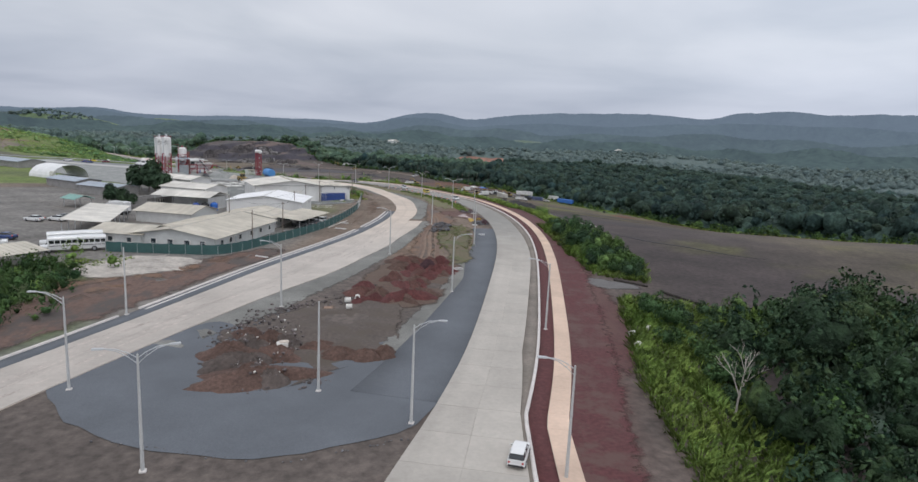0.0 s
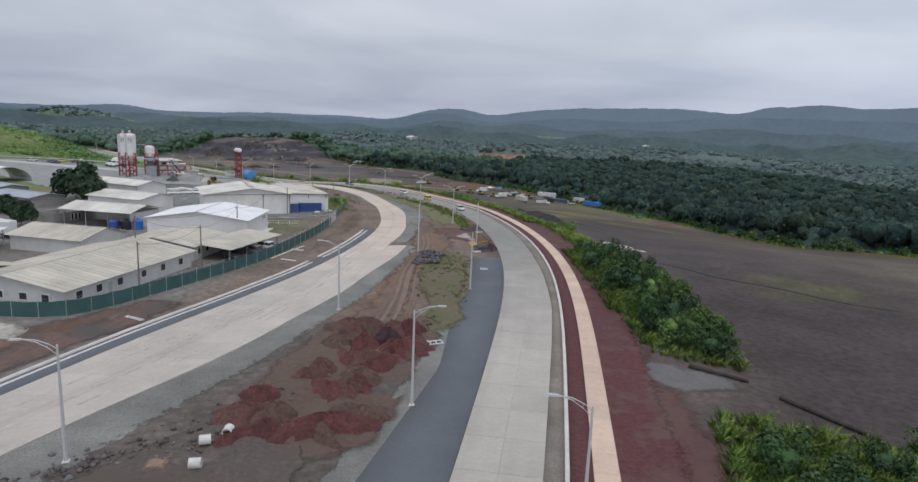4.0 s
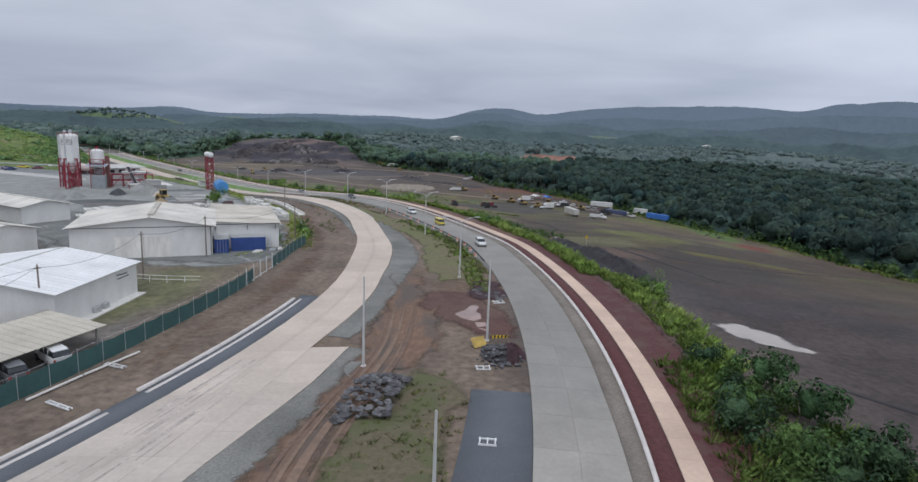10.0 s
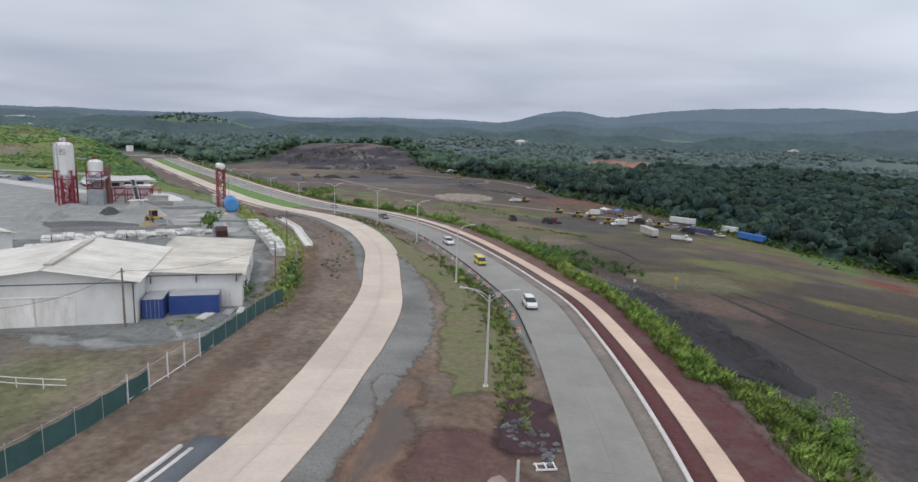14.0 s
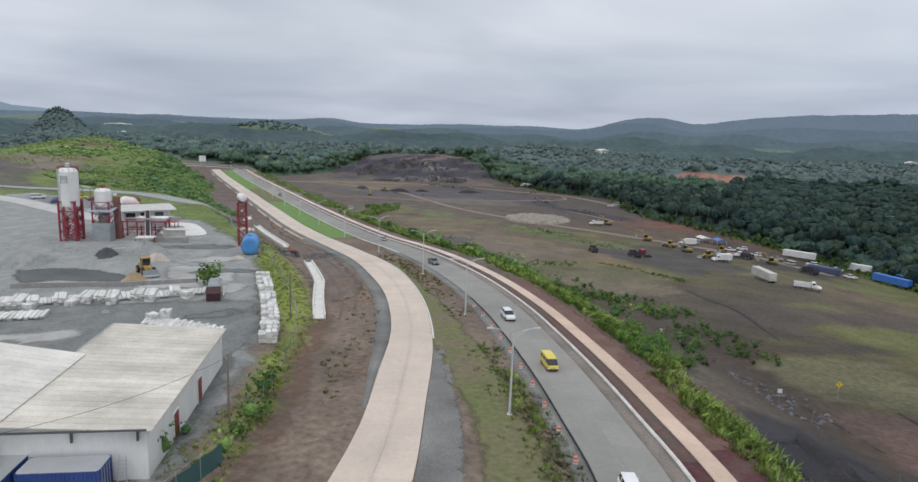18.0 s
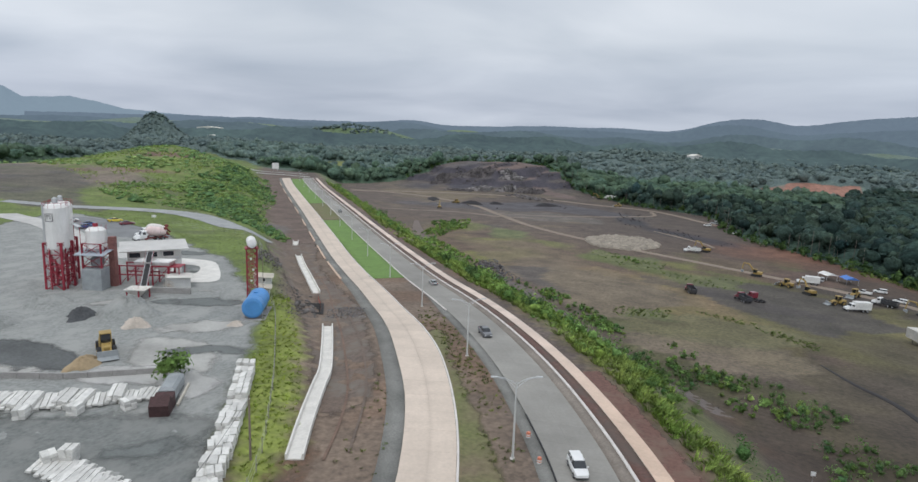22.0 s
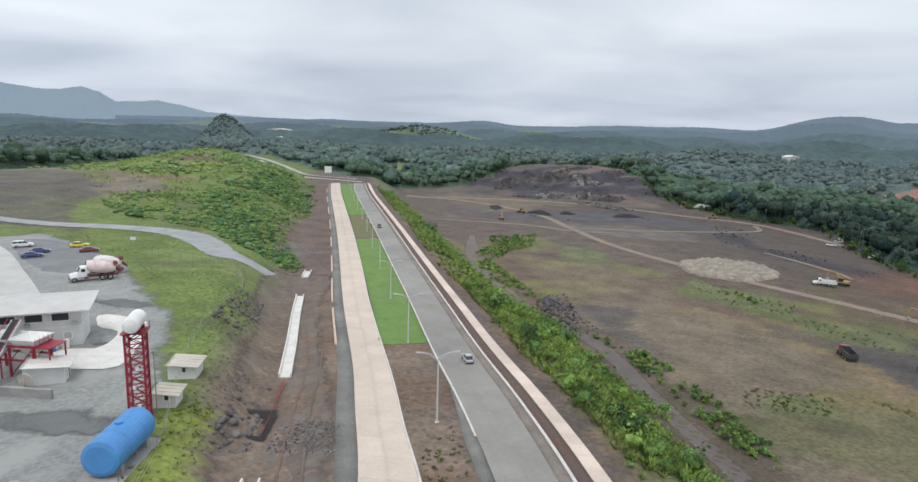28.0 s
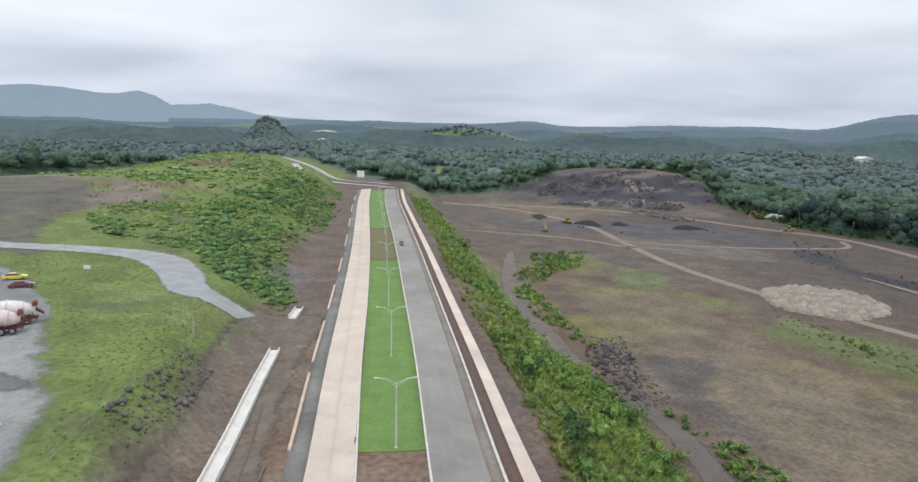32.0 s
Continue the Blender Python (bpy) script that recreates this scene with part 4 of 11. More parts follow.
ribbon("kerb_median_in", offset_line(li, 0.02), offset_line(li, 0.3), 0.2, KERB, 0.3, 1, label="pale kerb between carriageway and median", category="kerb", zfun=road_level)
ax = along(330, 625)
ribbon("kerb_median_out", offset_line(ax, -0.3), offset_line(ax, -0.02), 0.2, KERB, 0.3, 1, label="pale kerb between median and road", category="kerb", zfun=road_level)
for nm, y0, y1, m, txt in (("lawn_near", 361, 456, LAWN, "bright green mown lawn in the median"), ("median_dry", 456, 503, ROUGHGRASS, "dry yellowish grass patch in the median"), ("lawn_far", 503, 622, LAWN, "green lawn strip in the median")):
    ln = along(y0, y1)
    ribbon(nm, offset_line(ln, -9.6), offset_line(ln, -0.32), 0.12, m, 0.1, 5, label=txt, category="lawn", zfun=road_level)
ax = along(52, 160)
ribbon("asphalt_lane", offset_line(ax, -np.interp(ax[:, 1], [52, 104, 121, 138, 160], [9, 4.8, 6.2, 5.5, 5.4])), offset_line(ax, -0.05), 0.085, ASPHALT, 0.05, 2, label="dark asphalt lane beside the open carriageway", category="lane", zfun=road_level)
ax = along(62, 128)
lane_edge = np.interp(ax[:, 1], [52, 104, 121, 138, 160], [9, 4.8, 6.2, 5.5, 5.4])
ribbon("lane_gravel", offset_line(ax, -lane_edge - 3.0), offset_line(ax, -lane_edge + 0.1), 0.055, BASECOURSE, 0.0, 6, label="grey gravel spilt along the asphalt lane", category="gravel strip", zfun=road_level, fray=(0.12, 0.4, 0.8, 1, 1))
ax = along(205, 345)
ribbon("gravel_edge", offset_line(ax, -np.interp(ax[:, 1], [205, 225, 330, 345], [0.4, 1.9, 1.7, 0.4])), offset_line(ax, -0.02), 0.05, BASECOURSE, 0.05, 1, label="dark gravel edge below the pavement", category="gravel strip", zfun=road_level)
patch("bank_spill", [(24.5, 70), (26.5, 80), (27.4, 90), (27.6, 100), (27.8, 112), (26, 122), (22.8, 118), (20.8, 104), (19.4, 90), (18.4, 76), (18, 64), (21, 60)], 0.07, dirt("spilt_bank_soil", (0.104, 0.042, 0.040), (0.092, 0.056, 0.052), (0.112, 0.060, 0.052)), "dark red soil spilt down the outer bank", "soil bank", ragged=1.0, seed=44, fray=3.5)
patch("black_slope", [(14.9, 246.7), (18.6, 252.4), (22, 256), (28, 250.5), (30.6, 243), (32.2, 230), (33, 217), (31, 210), (27, 209.4), (23.4, 216), (20.2, 224), (17.8, 236)], 0.14, surface("black_slope_soil", (0.024, 0.022, 0.027), rough=0.95, grain=(2.5, 0.4), stain=(0.3, 0.35), bump=0.8), "steep face of black soil below the road bank", "soil bank", rough=0.12, ragged=0.9, seed=47, fray=1.8)
patch("bank_gravel", [(23.6, 107), (27, 110), (33.5, 107), (35, 103.5), (30, 101), (25.5, 101.5)], 0.085, surface("bank_grey_gravel", (0.135, 0.128, 0.125), rough=0.97, grain=(4, 0.25), stain=(0.2, 0.3), bump=0.4), "grey gravel spread at the field's edge", "gravel", ragged=0.9, seed=45, fray=2.2)
patch("pale_spill", [(-19.6, 82.6), (-18.2, 84.3), (-15.6, 85.2), (-14.6, 84.2), (-16.4, 82.8), (-18.4, 81.9)], 0.13, surface("pale_orange_soil", (0.27, 0.185, 0.135), rough=0.95, grain=(3, 0.2), stain=(0.4, 0.25)), "pale orange soil spilt beside concrete pipes", "soil", zfun=road_level, ragged=0.5, seed=46, fray=0.9, kind="stuff")
# turning loop
patch("turning_loop", [(-40, 57), (-36, 51), (-30, 46), (-22, 43), (-14, 43), (-7, 46), (-2.5, 50.5), (1, 62), (-1, 75), (-7, 71), (-14, 68.5), (-22, 70), (-30, 76), (-35, 70)], 0.05, ASPHALT, "dark grey asphalt turning loop between the carriageways", "turning loop", zfun=road_level, rim=0.05)
patch("loop_island", [(-28.6, 72.6), (-27.6, 67.5), (-25.5, 63), (-23.6, 59.6), (-21.2, 57.2), (-18.6, 55.6), (-16.4, 55.6), (-14.6, 57), (-13.6, 59), (-11.4, 61.5), (-9.0, 63), (-7.2, 64.8), (-6.2, 68), (-6.4, 74), (-6.6, 84), (-10, 92), (-17, 90), (-22, 82), (-25.5, 78)], 0.075, dirt("island_soil", (0.108, 0.086, 0.073), (0.086, 0.070, 0.062), (0.092, 0.074, 0.060)), "raised island of brown soil inside the turning loop", "soil island", zfun=road_level, rough=0.28, seed=4, gap=1.0, fray=1.2)
patch("heap_soil", [(-14.5, 92), (-15.5, 100), (-14, 110), (-11, 118), (-4, 123), (2, 121), (2.6, 112), (0.5, 100), (-1, 90), (-5, 85), (-11, 86)], 0.07, dirt("spilt_red_soil", (0.122, 0.088, 0.066), (0.096, 0.060, 0.048), (0.112, 0.080, 0.062)), "red-brown soil spilt between the dumped heaps", "soil", zfun=road_level, rough=0.15, seed=41, gap=1.2, fray=2.5)
patch("tyre_tracks", [(-13, 108), (-3, 108), (-1.8, 118), (-2.0, 130), (-2.4, 148), (0, 160), (3, 168), (2, 178), (-1, 188), (-4, 199), (-9, 201), (-8, 190), (-6.5, 176), (-6.5, 160), (-7.5, 146), (-9, 128)], 0.06, dirt("track_soil", (0.198, 0.122, 0.080), (0.146, 0.096, 0.072), (0.112, 0.090, 0.077), (1, 0.35, 1)), "brown soil with tyre tracks in the median", "soil track", zfun=road_level, rough=0.05, seed=3, ragged=0.9, fray=2.5)
patch("median_grass", [(0.2, 114), (4.5, 118), (5.6, 130), (6.0, 143), (6.3, 156), (4, 162), (0.5, 162), (-2.6, 152), (-2.8, 140), (-1.0, 126)], 0.10, dirt("worn_grass", (0.125, 0.114, 0.062), (0.138, 0.104, 0.076), (0.098, 0.108, 0.047)), "patchy green and brown grass in the median", "grass", zfun=road_level, rough=0.08, seed=8, ragged=1.0, fray=2.2)
patch("median_red", [(-3.4, 191.5), (2.1, 191.5), (6.1, 188.4), (9.4, 183.2), (11.3, 176.8), (10.6, 172.6), (7.5, 172.0), (4.8, 174.5), (0.4, 178.0), (-3.2, 185.3)], 0.06, dirt("churned_red_soil", (0.112, 0.052, 0.044), (0.128, 0.086, 0.066), (0.095, 0.046, 0.042)), "wet red soil churned by wheels in the median", "soil", zfun=road_level, rough=0.06, seed=5, ragged=1.3, fray=3.0)
MUDDY = surface("muddy_water", (0.30, 0.20, 0.17), rough=0.25, grain=(1, 0.08), stain=(0.4, 0.25), bump=0.02)
for k, ring in enumerate(([(2.7, 180.3), (3.7, 182.0), (4.8, 185.2), (6.5, 184.4), (7.1, 179.4), (7.1, 174.8), (5.9, 175.6), (5.5, 178.1), (3.8, 178.9)], [(7.9, 179.0), (9.4, 178.2), (10.3, 177.2), (9.2, 176.6)], [(0.8, 172.6), (1.8, 173.6), (2.8, 174.2), (1.9, 172.6)])):
    patch("puddle", ring, 0.09, MUDDY, "shallow muddy puddle on red soil", "puddle", zfun=road_level, kind="stuff", ragged=0.35, seed=21 + k, gap=0.8)
patch("median_verge", [(-1, 196), (4, 199), (5.5, 208), (-1.5, 228), (-7, 241), (-16, 259), (-30, 281), (-46, 303), (-54, 316), (-58, 314), (-48, 296), (-34, 274), (-22, 253), (-12, 236), (-8, 222), (-6, 208)], 0.06, ROUGHGRASS, "rough yellow-green grass of the median", "grass", zfun=road_level, rough=0.05, seed=6, ragged=0.9, fray=2.0)
patch("inbound_bank", [(-62, 88), (-50, 104), (-38, 124), (-31, 138), (-27.5, 155), (-26, 176), (-27, 200), (-30, 218), (-37, 236), (-47, 258), (-52, 272), (-44, 268), (-37, 252), (-30, 236), (-24, 216), (-20, 196), (-20, 180), (-23.5, 158), (-29, 138), (-38, 112), (-49, 84), (-54, 72)], 0.05, dirt("orange_soil", (0.205, 0.122, 0.078), (0.150, 0.094, 0.066), (0.128, 0.094, 0.074), (1, 0.45, 1)), "bare brown and red soil bank along the fence", "soil bank", rough=0.08, seed=9, fray=7.0)
patch("front_bank", [(-49.5, 58), (-44, 78), (-36.8, 104), (-32.3, 122), (-38, 124), (-47, 110), (-53, 94), (-58, 78), (-58, 62)], 0.05, dirt("front_soil", (0.150, 0.092, 0.072), (0.112, 0.078, 0.066), (0.085, 0.072, 0.066), (1, 0.5, 1)), "bare red-brown soil beside the carriageway", "soil bank", rough=0.08, seed=14, ragged=0.9, fray=3.0)
patch("trench_soil", [(-51, 271), (-56, 277), (-62, 285), (-75, 299), (-90, 315), (-98, 322), (-108, 331), (-116, 340), (-127, 350), (-141, 361), (-151, 371), (-162, 386), (-148, 396), (-128, 372), (-106, 350), (-88, 334), (-74, 320), (-60, 302), (-48, 284)], 0.04, dirt("dug_over_soil", (0.160, 0.116, 0.090), (0.108, 0.090, 0.078), (0.165, 0.142, 0.120), (1, 0.6, 1)), "dug-over brown soil beside the drainage channel", "soil", rough=0.12, seed=12, fray=4.0)
patch("field_puddle", [(35.6, 184.6), (38.4, 187.6), (42.5, 186.4), (46.2, 179.2), (45.6, 176.6), (41.4, 178.2), (37.4, 180.6)], 0.05, surface("sandy_water", (0.40, 0.355, 0.32), rough=0.4, grain=(2, 0.1), stain=(0.3, 0.15), bump=0.05), "pale sandy puddle on the bare field", "puddle", kind="stuff", ragged=0.8, fray=1.2)
patch("yard_paving", [(-66, 200), (-48, 198), (-36, 199), (-30.5, 206), (-31, 216), (-34, 226), (-44, 248), (-55, 266), (-62, 274), (-68, 281), (-74, 290), (-82, 298), (-90, 307), (-98, 313), (-106, 319), (-118, 328), (-126, 333), (-140, 338), (-156, 344), (-181, 352), (-204, 355), (-226, 353), (-215, 320), (-190, 290), (-160, 262), (-128, 240), (-95, 222)], 0.05, GRAVEL, "grey crushed stone paving of the works yard", "yard", rough=0.03, seed=2, ragged=1.4, fray=5.0)
patch("yard_front", [(-66, 202), (-48, 200), (-36, 201), (-32, 207), (-33, 217), (-36, 227), (-45, 247), (-53, 261), (-60, 268), (-72, 262), (-86, 254), (-104, 246), (-120, 240), (-95, 224)], 0.07, dirt("front_gravel", (0.172, 0.180, 0.172), (0.138, 0.146, 0.140), (0.205, 0.210, 0.200), (1, 0.7, 1), 0.4), "darker trodden gravel in front of the stone bays", "yard", ragged=1.4, seed=52, fray=5.0)
patch("yard_lot", [(-176, 333), (-163, 338), (-166, 347), (-192, 352), (-213, 352), (-215, 344), (-198, 337)], 0.15, surface("lot_asphalt", (0.19, 0.195, 0.2), rough=0.95, grain=(6, 0.14), stain=(0.15, 0.2), bump=0.2), "dark asphalt car park of the works yard", "car park")
patch("yard_slab", [(-117.2, 307.5), (-113, 309.6), (-109.9, 312.5), (-111.5, 316), (-117.7, 321.5), (-122, 325), (-127, 327), (-135.2, 324.6), (-131, 321.5), (-127.4, 320.6), (-124.8, 321.4), (-121.4, 319.2), (-119.2, 315.4), (-121.3, 313.4), (-122.5, 311)], 0.15, CONCRETE_WHITE, "pale concrete apron bending round the office", "apron", ragged=0.1, rim=0.14)
patch("yard_road", [(-232, 340), (-206, 338), (-178, 330.5), (-159, 325), (-148, 321), (-146, 316), (-160, 318), (-182, 324), (-208, 331), (-234, 333)], 0.15, surface("pale_gravel", (0.46, 0.45, 0.43), grain=(4, 0.1), stain=(0.2, 0.15)), "pale concrete drive across the yard", "drive", ragged=0.1, rim=0.14)
patch("yard_slab_b", [(-66, 275), (-76, 276), (-86, 270), (-84, 264), (-74, 268), (-66, 268)], 0.13, surface("dusty_slab", (0.40, 0.395, 0.38), grain=(4, 0.1), stain=(0.2, 0.22)), "cement-covered pale slab in the yard", "slab", fray=2.5)
patch("front_slab", [(-64, 98), (-54, 92), (-47, 99), (-44, 108), (-48, 112), (-58, 110)], 0.10, surface("broken_slab", (0.40, 0.365, 0.325), grain=(2, 0.2), stain=(0.25, 0.4)), "broken pale concrete slab in front of the fence", "slab", rough=0.06, seed=3, ragged=1.2, fray=2.5)
# gravel track that bends up the slope, and field tracks
TRACK = surface("track_gravel", (0.30, 0.31, 0.31), grain=(3, 0.15), stain=(0.2, 0.2), bump=0.3)
DUST = surface("dust_track", (0.22, 0.175, 0.135), grain=(2, 0.12), stain=(0.2, 0.2), bump=0.2)


def track(name, pts, width, material, label, category, lift=0.06, thick=0.04):
    c = spline(pts, 2.0)
    w = width if not np.isscalar(width) else [width] * 2
    hw = np.interp(np.linspace(0, 1, len(c)), np.linspace(0, 1, len(w)), w) / 2
    loose = name != "far_road" and max(w) > 1.7
    return ribbon(name, offset_line(c, -hw * (1.15 if loose else 1)), offset_line(c, hw * (1.15 if loose else 1)), lift, material, 0.0 if loose else thick, 8 if loose else 3, label=label, category=category, fray=(0.12, 0.6, 1, 1, 1, 0.6, 0.12) if loose else None)


track("gravel_track", [(-262, 352), (-240, 362), (-222, 378), (-205, 386), (-186, 382), (-168, 375), (-156, 380)], [6, 7, 9, 12, 10, 8], TRACK, "grey gravel track bending up the grassy slope", "track", 0.15)
track("field_track", [(70, 455), (30, 480), (-20, 505), (-70, 528), (-120, 560), (-160, 600), (-200, 640), (-262, 668), (-330, 668)], 5, DUST, "pale dusty track across the levelled field", "track")
track("field_track_b", [(-330, 655), (-270, 690), (-190, 710), (-120, 700), (-70, 690), (-20, 640), (40, 570)], 5, DUST, "pale haul track below the quarried hill", "track")
track("field_track_c", [(-100, 424), (-87, 417), (-76, 411), (-64.5, 398), (-57, 387), (-40, 365), (-20, 340), (-6, 324)], 5, surface("dark_track", (0.12, 0.10, 0.09), grain=(2, 0.2), stain=(0.2, 0.2)), "dark earth track at the foot of the bank", "track")
FAR_STRIPS = ([(-350, 638), (-367, 634), (-386, 629), (-414, 631), (-452, 646), (-500, 677), (-547, 710), (-611, 756)], [(-368, 652), (-403, 646), (-428, 652), (-462, 673), (-531, 719), (-605, 765), (-692, 813), (-731, 832)])
track("field_track_d", [(-240, 574), (-218.7, 581), (-204, 585.7), (-190, 591), (-174, 592), (-157, 590), (-142, 595), (-128, 604)], [2, 3.5, 3.5, 2], DUST, "faint dusty track across worked ground", "track")
track("field_track_e", [(-168, 604), (-140, 612), (-112, 628), (-86, 650), (-70, 668), (-74, 686)], [2, 3, 3.5, 3], DUST, "faint curving wheel track on worked ground", "track")
track("far_road", FAR_STRIPS[0], [4, 6, 6, 7, 7], surface("far_concrete", (0.44, 0.43, 0.405), grain=(1, 0.1), stain=(0.05, 0.15)), "distant stretch of the new pale road", "road", 0.5)
track("far_road", FAR_STRIPS[1], [4, 5, 6, 7, 7], surface("far_concrete_grey", (0.38, 0.375, 0.36), grain=(1, 0.1), stain=(0.05, 0.15)), "second distant carriageway of the new road", "road", 0.5)
# ditches are flat near-black ribbons laid on the field
for pts in ([(38, 280), (41, 268), (45, 248), (48, 235), (50, 226)], [(12, 372), (17, 361), (24, 348), (29, 319)], [(40.5, 168.5), (42.8, 166.6), (45.6, 164.2), (49.1, 161.4), (52, 156), (60, 149), (67, 141), (74, 137)], [(42.6, 283), (49, 271), (56, 262), (68, 264), (82.5, 269.6), (105, 283), (124, 287)], [(14, 288), (20, 284), (27, 272), (31, 262)]):
    track("ditch", pts, [0.5, 1.6, 1.2, 0.4], surface("ditch_dark", (0.022, 0.019, 0.02), grain=(3, 0.2), stain=(0.4, 0.2)), "narrow dark drainage ditch across the bare field", "ditch", 0.03)
track("bank_lane", [(-188, 538), (-167, 504), (-137, 464), (-107, 432), (-94, 420)], [3, 7, 10, 9, 5], surface("lane_earth", (0.15, 0.12, 0.105), grain=(2, 0.2), stain=(0.2, 0.2)), "bare earth lane between bank shrubs and field", "lane")
track("stone_apron", [(-58, 592), (-44, 580), (-28, 563), (-22, 552)], [1.5, 3, 3, 2], DUST, "pale strip of dumped stone beside the dig", "stone strip", 0.2)

# wheel ruts in the soil
RUT_DARK = surface("rut_dark", (0.160, 0.104, 0.077), grain=(2, 0.25), stain=(0.3, 0.2), bump=0.4)
RUT_PALE = surface("rut_pale", (0.205, 0.14, 0.10), grain=(2, 0.2), stain=(0.3, 0.2), bump=0.4)
RUT_GREY = surface("rut_grey", (0.138, 0.104, 0.083), grain=(2, 0.2), stain=(0.3, 0.2), bump=0.4)
for k in range(9):
    o = (k - 4) * 0.55 + 0.45 * math.sin(k * 2.3)
    w_ = 0.5 + 0.4 * math.sin(k * 1.7)
    track("wheel_rut", [(-6.5 + o * 1.1, 108), (-4.5 + o, 117), (-4.0 + o * 0.9, 130), (-4.3 + o * 0.8, 147), (-2.6 + o * 0.7, 166), (-3.8 + o * 0.8, 182)], [0.1, 0.6 * w_, 0.9 * w_, 0.3, 0.6 * w_, 0.1], (RUT_DARK, RUT_PALE)[k % 2], "shallow wheel rut in brown soil", "wheel rut", 0.10 + 0.006 * (k % 3), 0.0)
for k, (o, y0, y1) in enumerate(((-5.6, 270, 350), (-8.2, 268, 366))):
    lk = offset_line(far_enough(L_OUT, y0, y1), o)
    lk = lk + 0.5 * np.stack([np.sin(lk[:, 1] / 9.0 + k), np.cos(lk[:, 1] / 11.0 + k)], 1)
    ribbon("wheel_rut", offset_line(lk, -0.16), offset_line(lk, 0.16), 0.13 + 0.01 * (k % 3), (RUT_GREY, RUT_DARK, RUT_GREY)[k % 3], 0.0, 1, label="long wheel rut in dug-over soil", category="wheel rut")

# dust and damp on the yard floor
patch("bay_floor", [(-113.7, 265.3), (-105.2, 271.5), (-96, 272), (-90, 270.5), (-87.5, 267), (-94.4, 261.2), (-102.8, 257.5)], 0.075, surface("wet_bay_gravel", (0.095, 0.10, 0.10), rough=0.9, grain=(3, 0.25), stain=(0.12, 0.35), bump=0.4), "dark wet gravel floor of a stone bay", "gravel floor", ragged=0.8, fray=2.5, seed=31)
patch("pale_floor", [(-92.9, 279.2), (-87.5, 284.8), (-76.2, 283.2), (-70.6, 274.9), (-78, 270.5), (-84, 272)], 0.078, surface("cement_floor", (0.35, 0.345, 0.325), rough=0.95, grain=(3, 0.12), stain=(0.1, 0.35), bump=0.2), "pale cement-covered floor by the bush", "concrete floor", ragged=0.8, fray=3.0, seed=33)
PALE_DUST = surface("cement_dust", (0.36, 0.355, 0.335), rough=0.97, grain=(3, 0.12), stain=(0.15, 0.3))
DAMP = surface("damp_gravel", (0.135, 0.145, 0.14), rough=0.9, grain=(4, 0.2), stain=(0.15, 0.3))
for k, (cx, cy, rx, ry, turn) in enumerate(((-78, 282, 8, 3, 40), (-88, 290, 9, 4, 45), (-100, 300, 10, 3.5, 30), (-96, 262, 7, 3, 20), (-60, 258, 6, 2.5, 50), (-112, 292, 7, 3, 60), (-140, 330, 9, 3, 20), (-75, 240, 8, 3, 35), (-118, 318, 5, 2, 40), (-104, 308, 5, 2, 30))):
    c_, s_ = math.cos(radians(turn)), math.sin(radians(turn))
    ring = [(cx + rx * math.cos(t_) * c_ - ry * math.sin(t_) * s_, cy + rx * math.cos(t_) * s_ + ry * math.sin(t_) * c_) for t_ in [0.9 * i for i in range(7)]]
    patch("yard_dust" if k % 2 else "damp_patch", ring, 0.085, PALE_DUST if k % 2 else DAMP, "thin spread of pale cement dust on gravel" if k % 2 else "damp dark patch on yard gravel", "dust" if k % 2 else "damp patch", ragged=1.3, seed=k, kind="stuff", fray=3.0)


# ---------------------------------------------------------------- woods, shrubs and grass
rng = np.random.default_rng(7)


def crown(n, seed, flat=0.75, leaf=0.34, lobes=5, hollow=0.55):
    """Leaf clumps on a lumpy shell of unit radius, standing on z = 0: corners of n bent quads."""
    r = np.random.default_rng(seed)
    c = r.normal(size=(lobes, 3)) * (0.42, 0.42, 0.28) + (0, 0, 0.75)
    rad = r.uniform(0.38, 0.62, lobes)
    k = r.integers(0, lobes, n)
    d = r.normal(size=(n, 3))
    d[:, 2] = d[:, 2] * 0.8 + 0.25
    d /= np.linalg.norm(d, axis=1)[:, None]
    p = c[k] + d * (rad[k] * r.uniform(hollow + 0.25, 1.0, n))[:, None]
    nrm = d + (0, 0, 0.3) + r.normal(size=(n, 3)) * 0.22
    nrm /= np.linalg.norm(nrm, axis=1)[:, None]
    t = np.cross(nrm, r.normal(size=(n, 3)))
    t /= np.linalg.norm(t, axis=1)[:, None]
    b = np.cross(nrm, t)
    s = leaf * r.uniform(0.6, 1.25, n)[:, None]
    quad = np.stack([p - t * s * 0.5, p + b * s * 0.35 + nrm * s * 0.08, p + t * s * 0.55 - nrm * s * 0.1, p - b * s * 0.35], 1)
    quad[..., 2] = np.maximum(quad[..., 2] * flat, -0.02)
    return quad


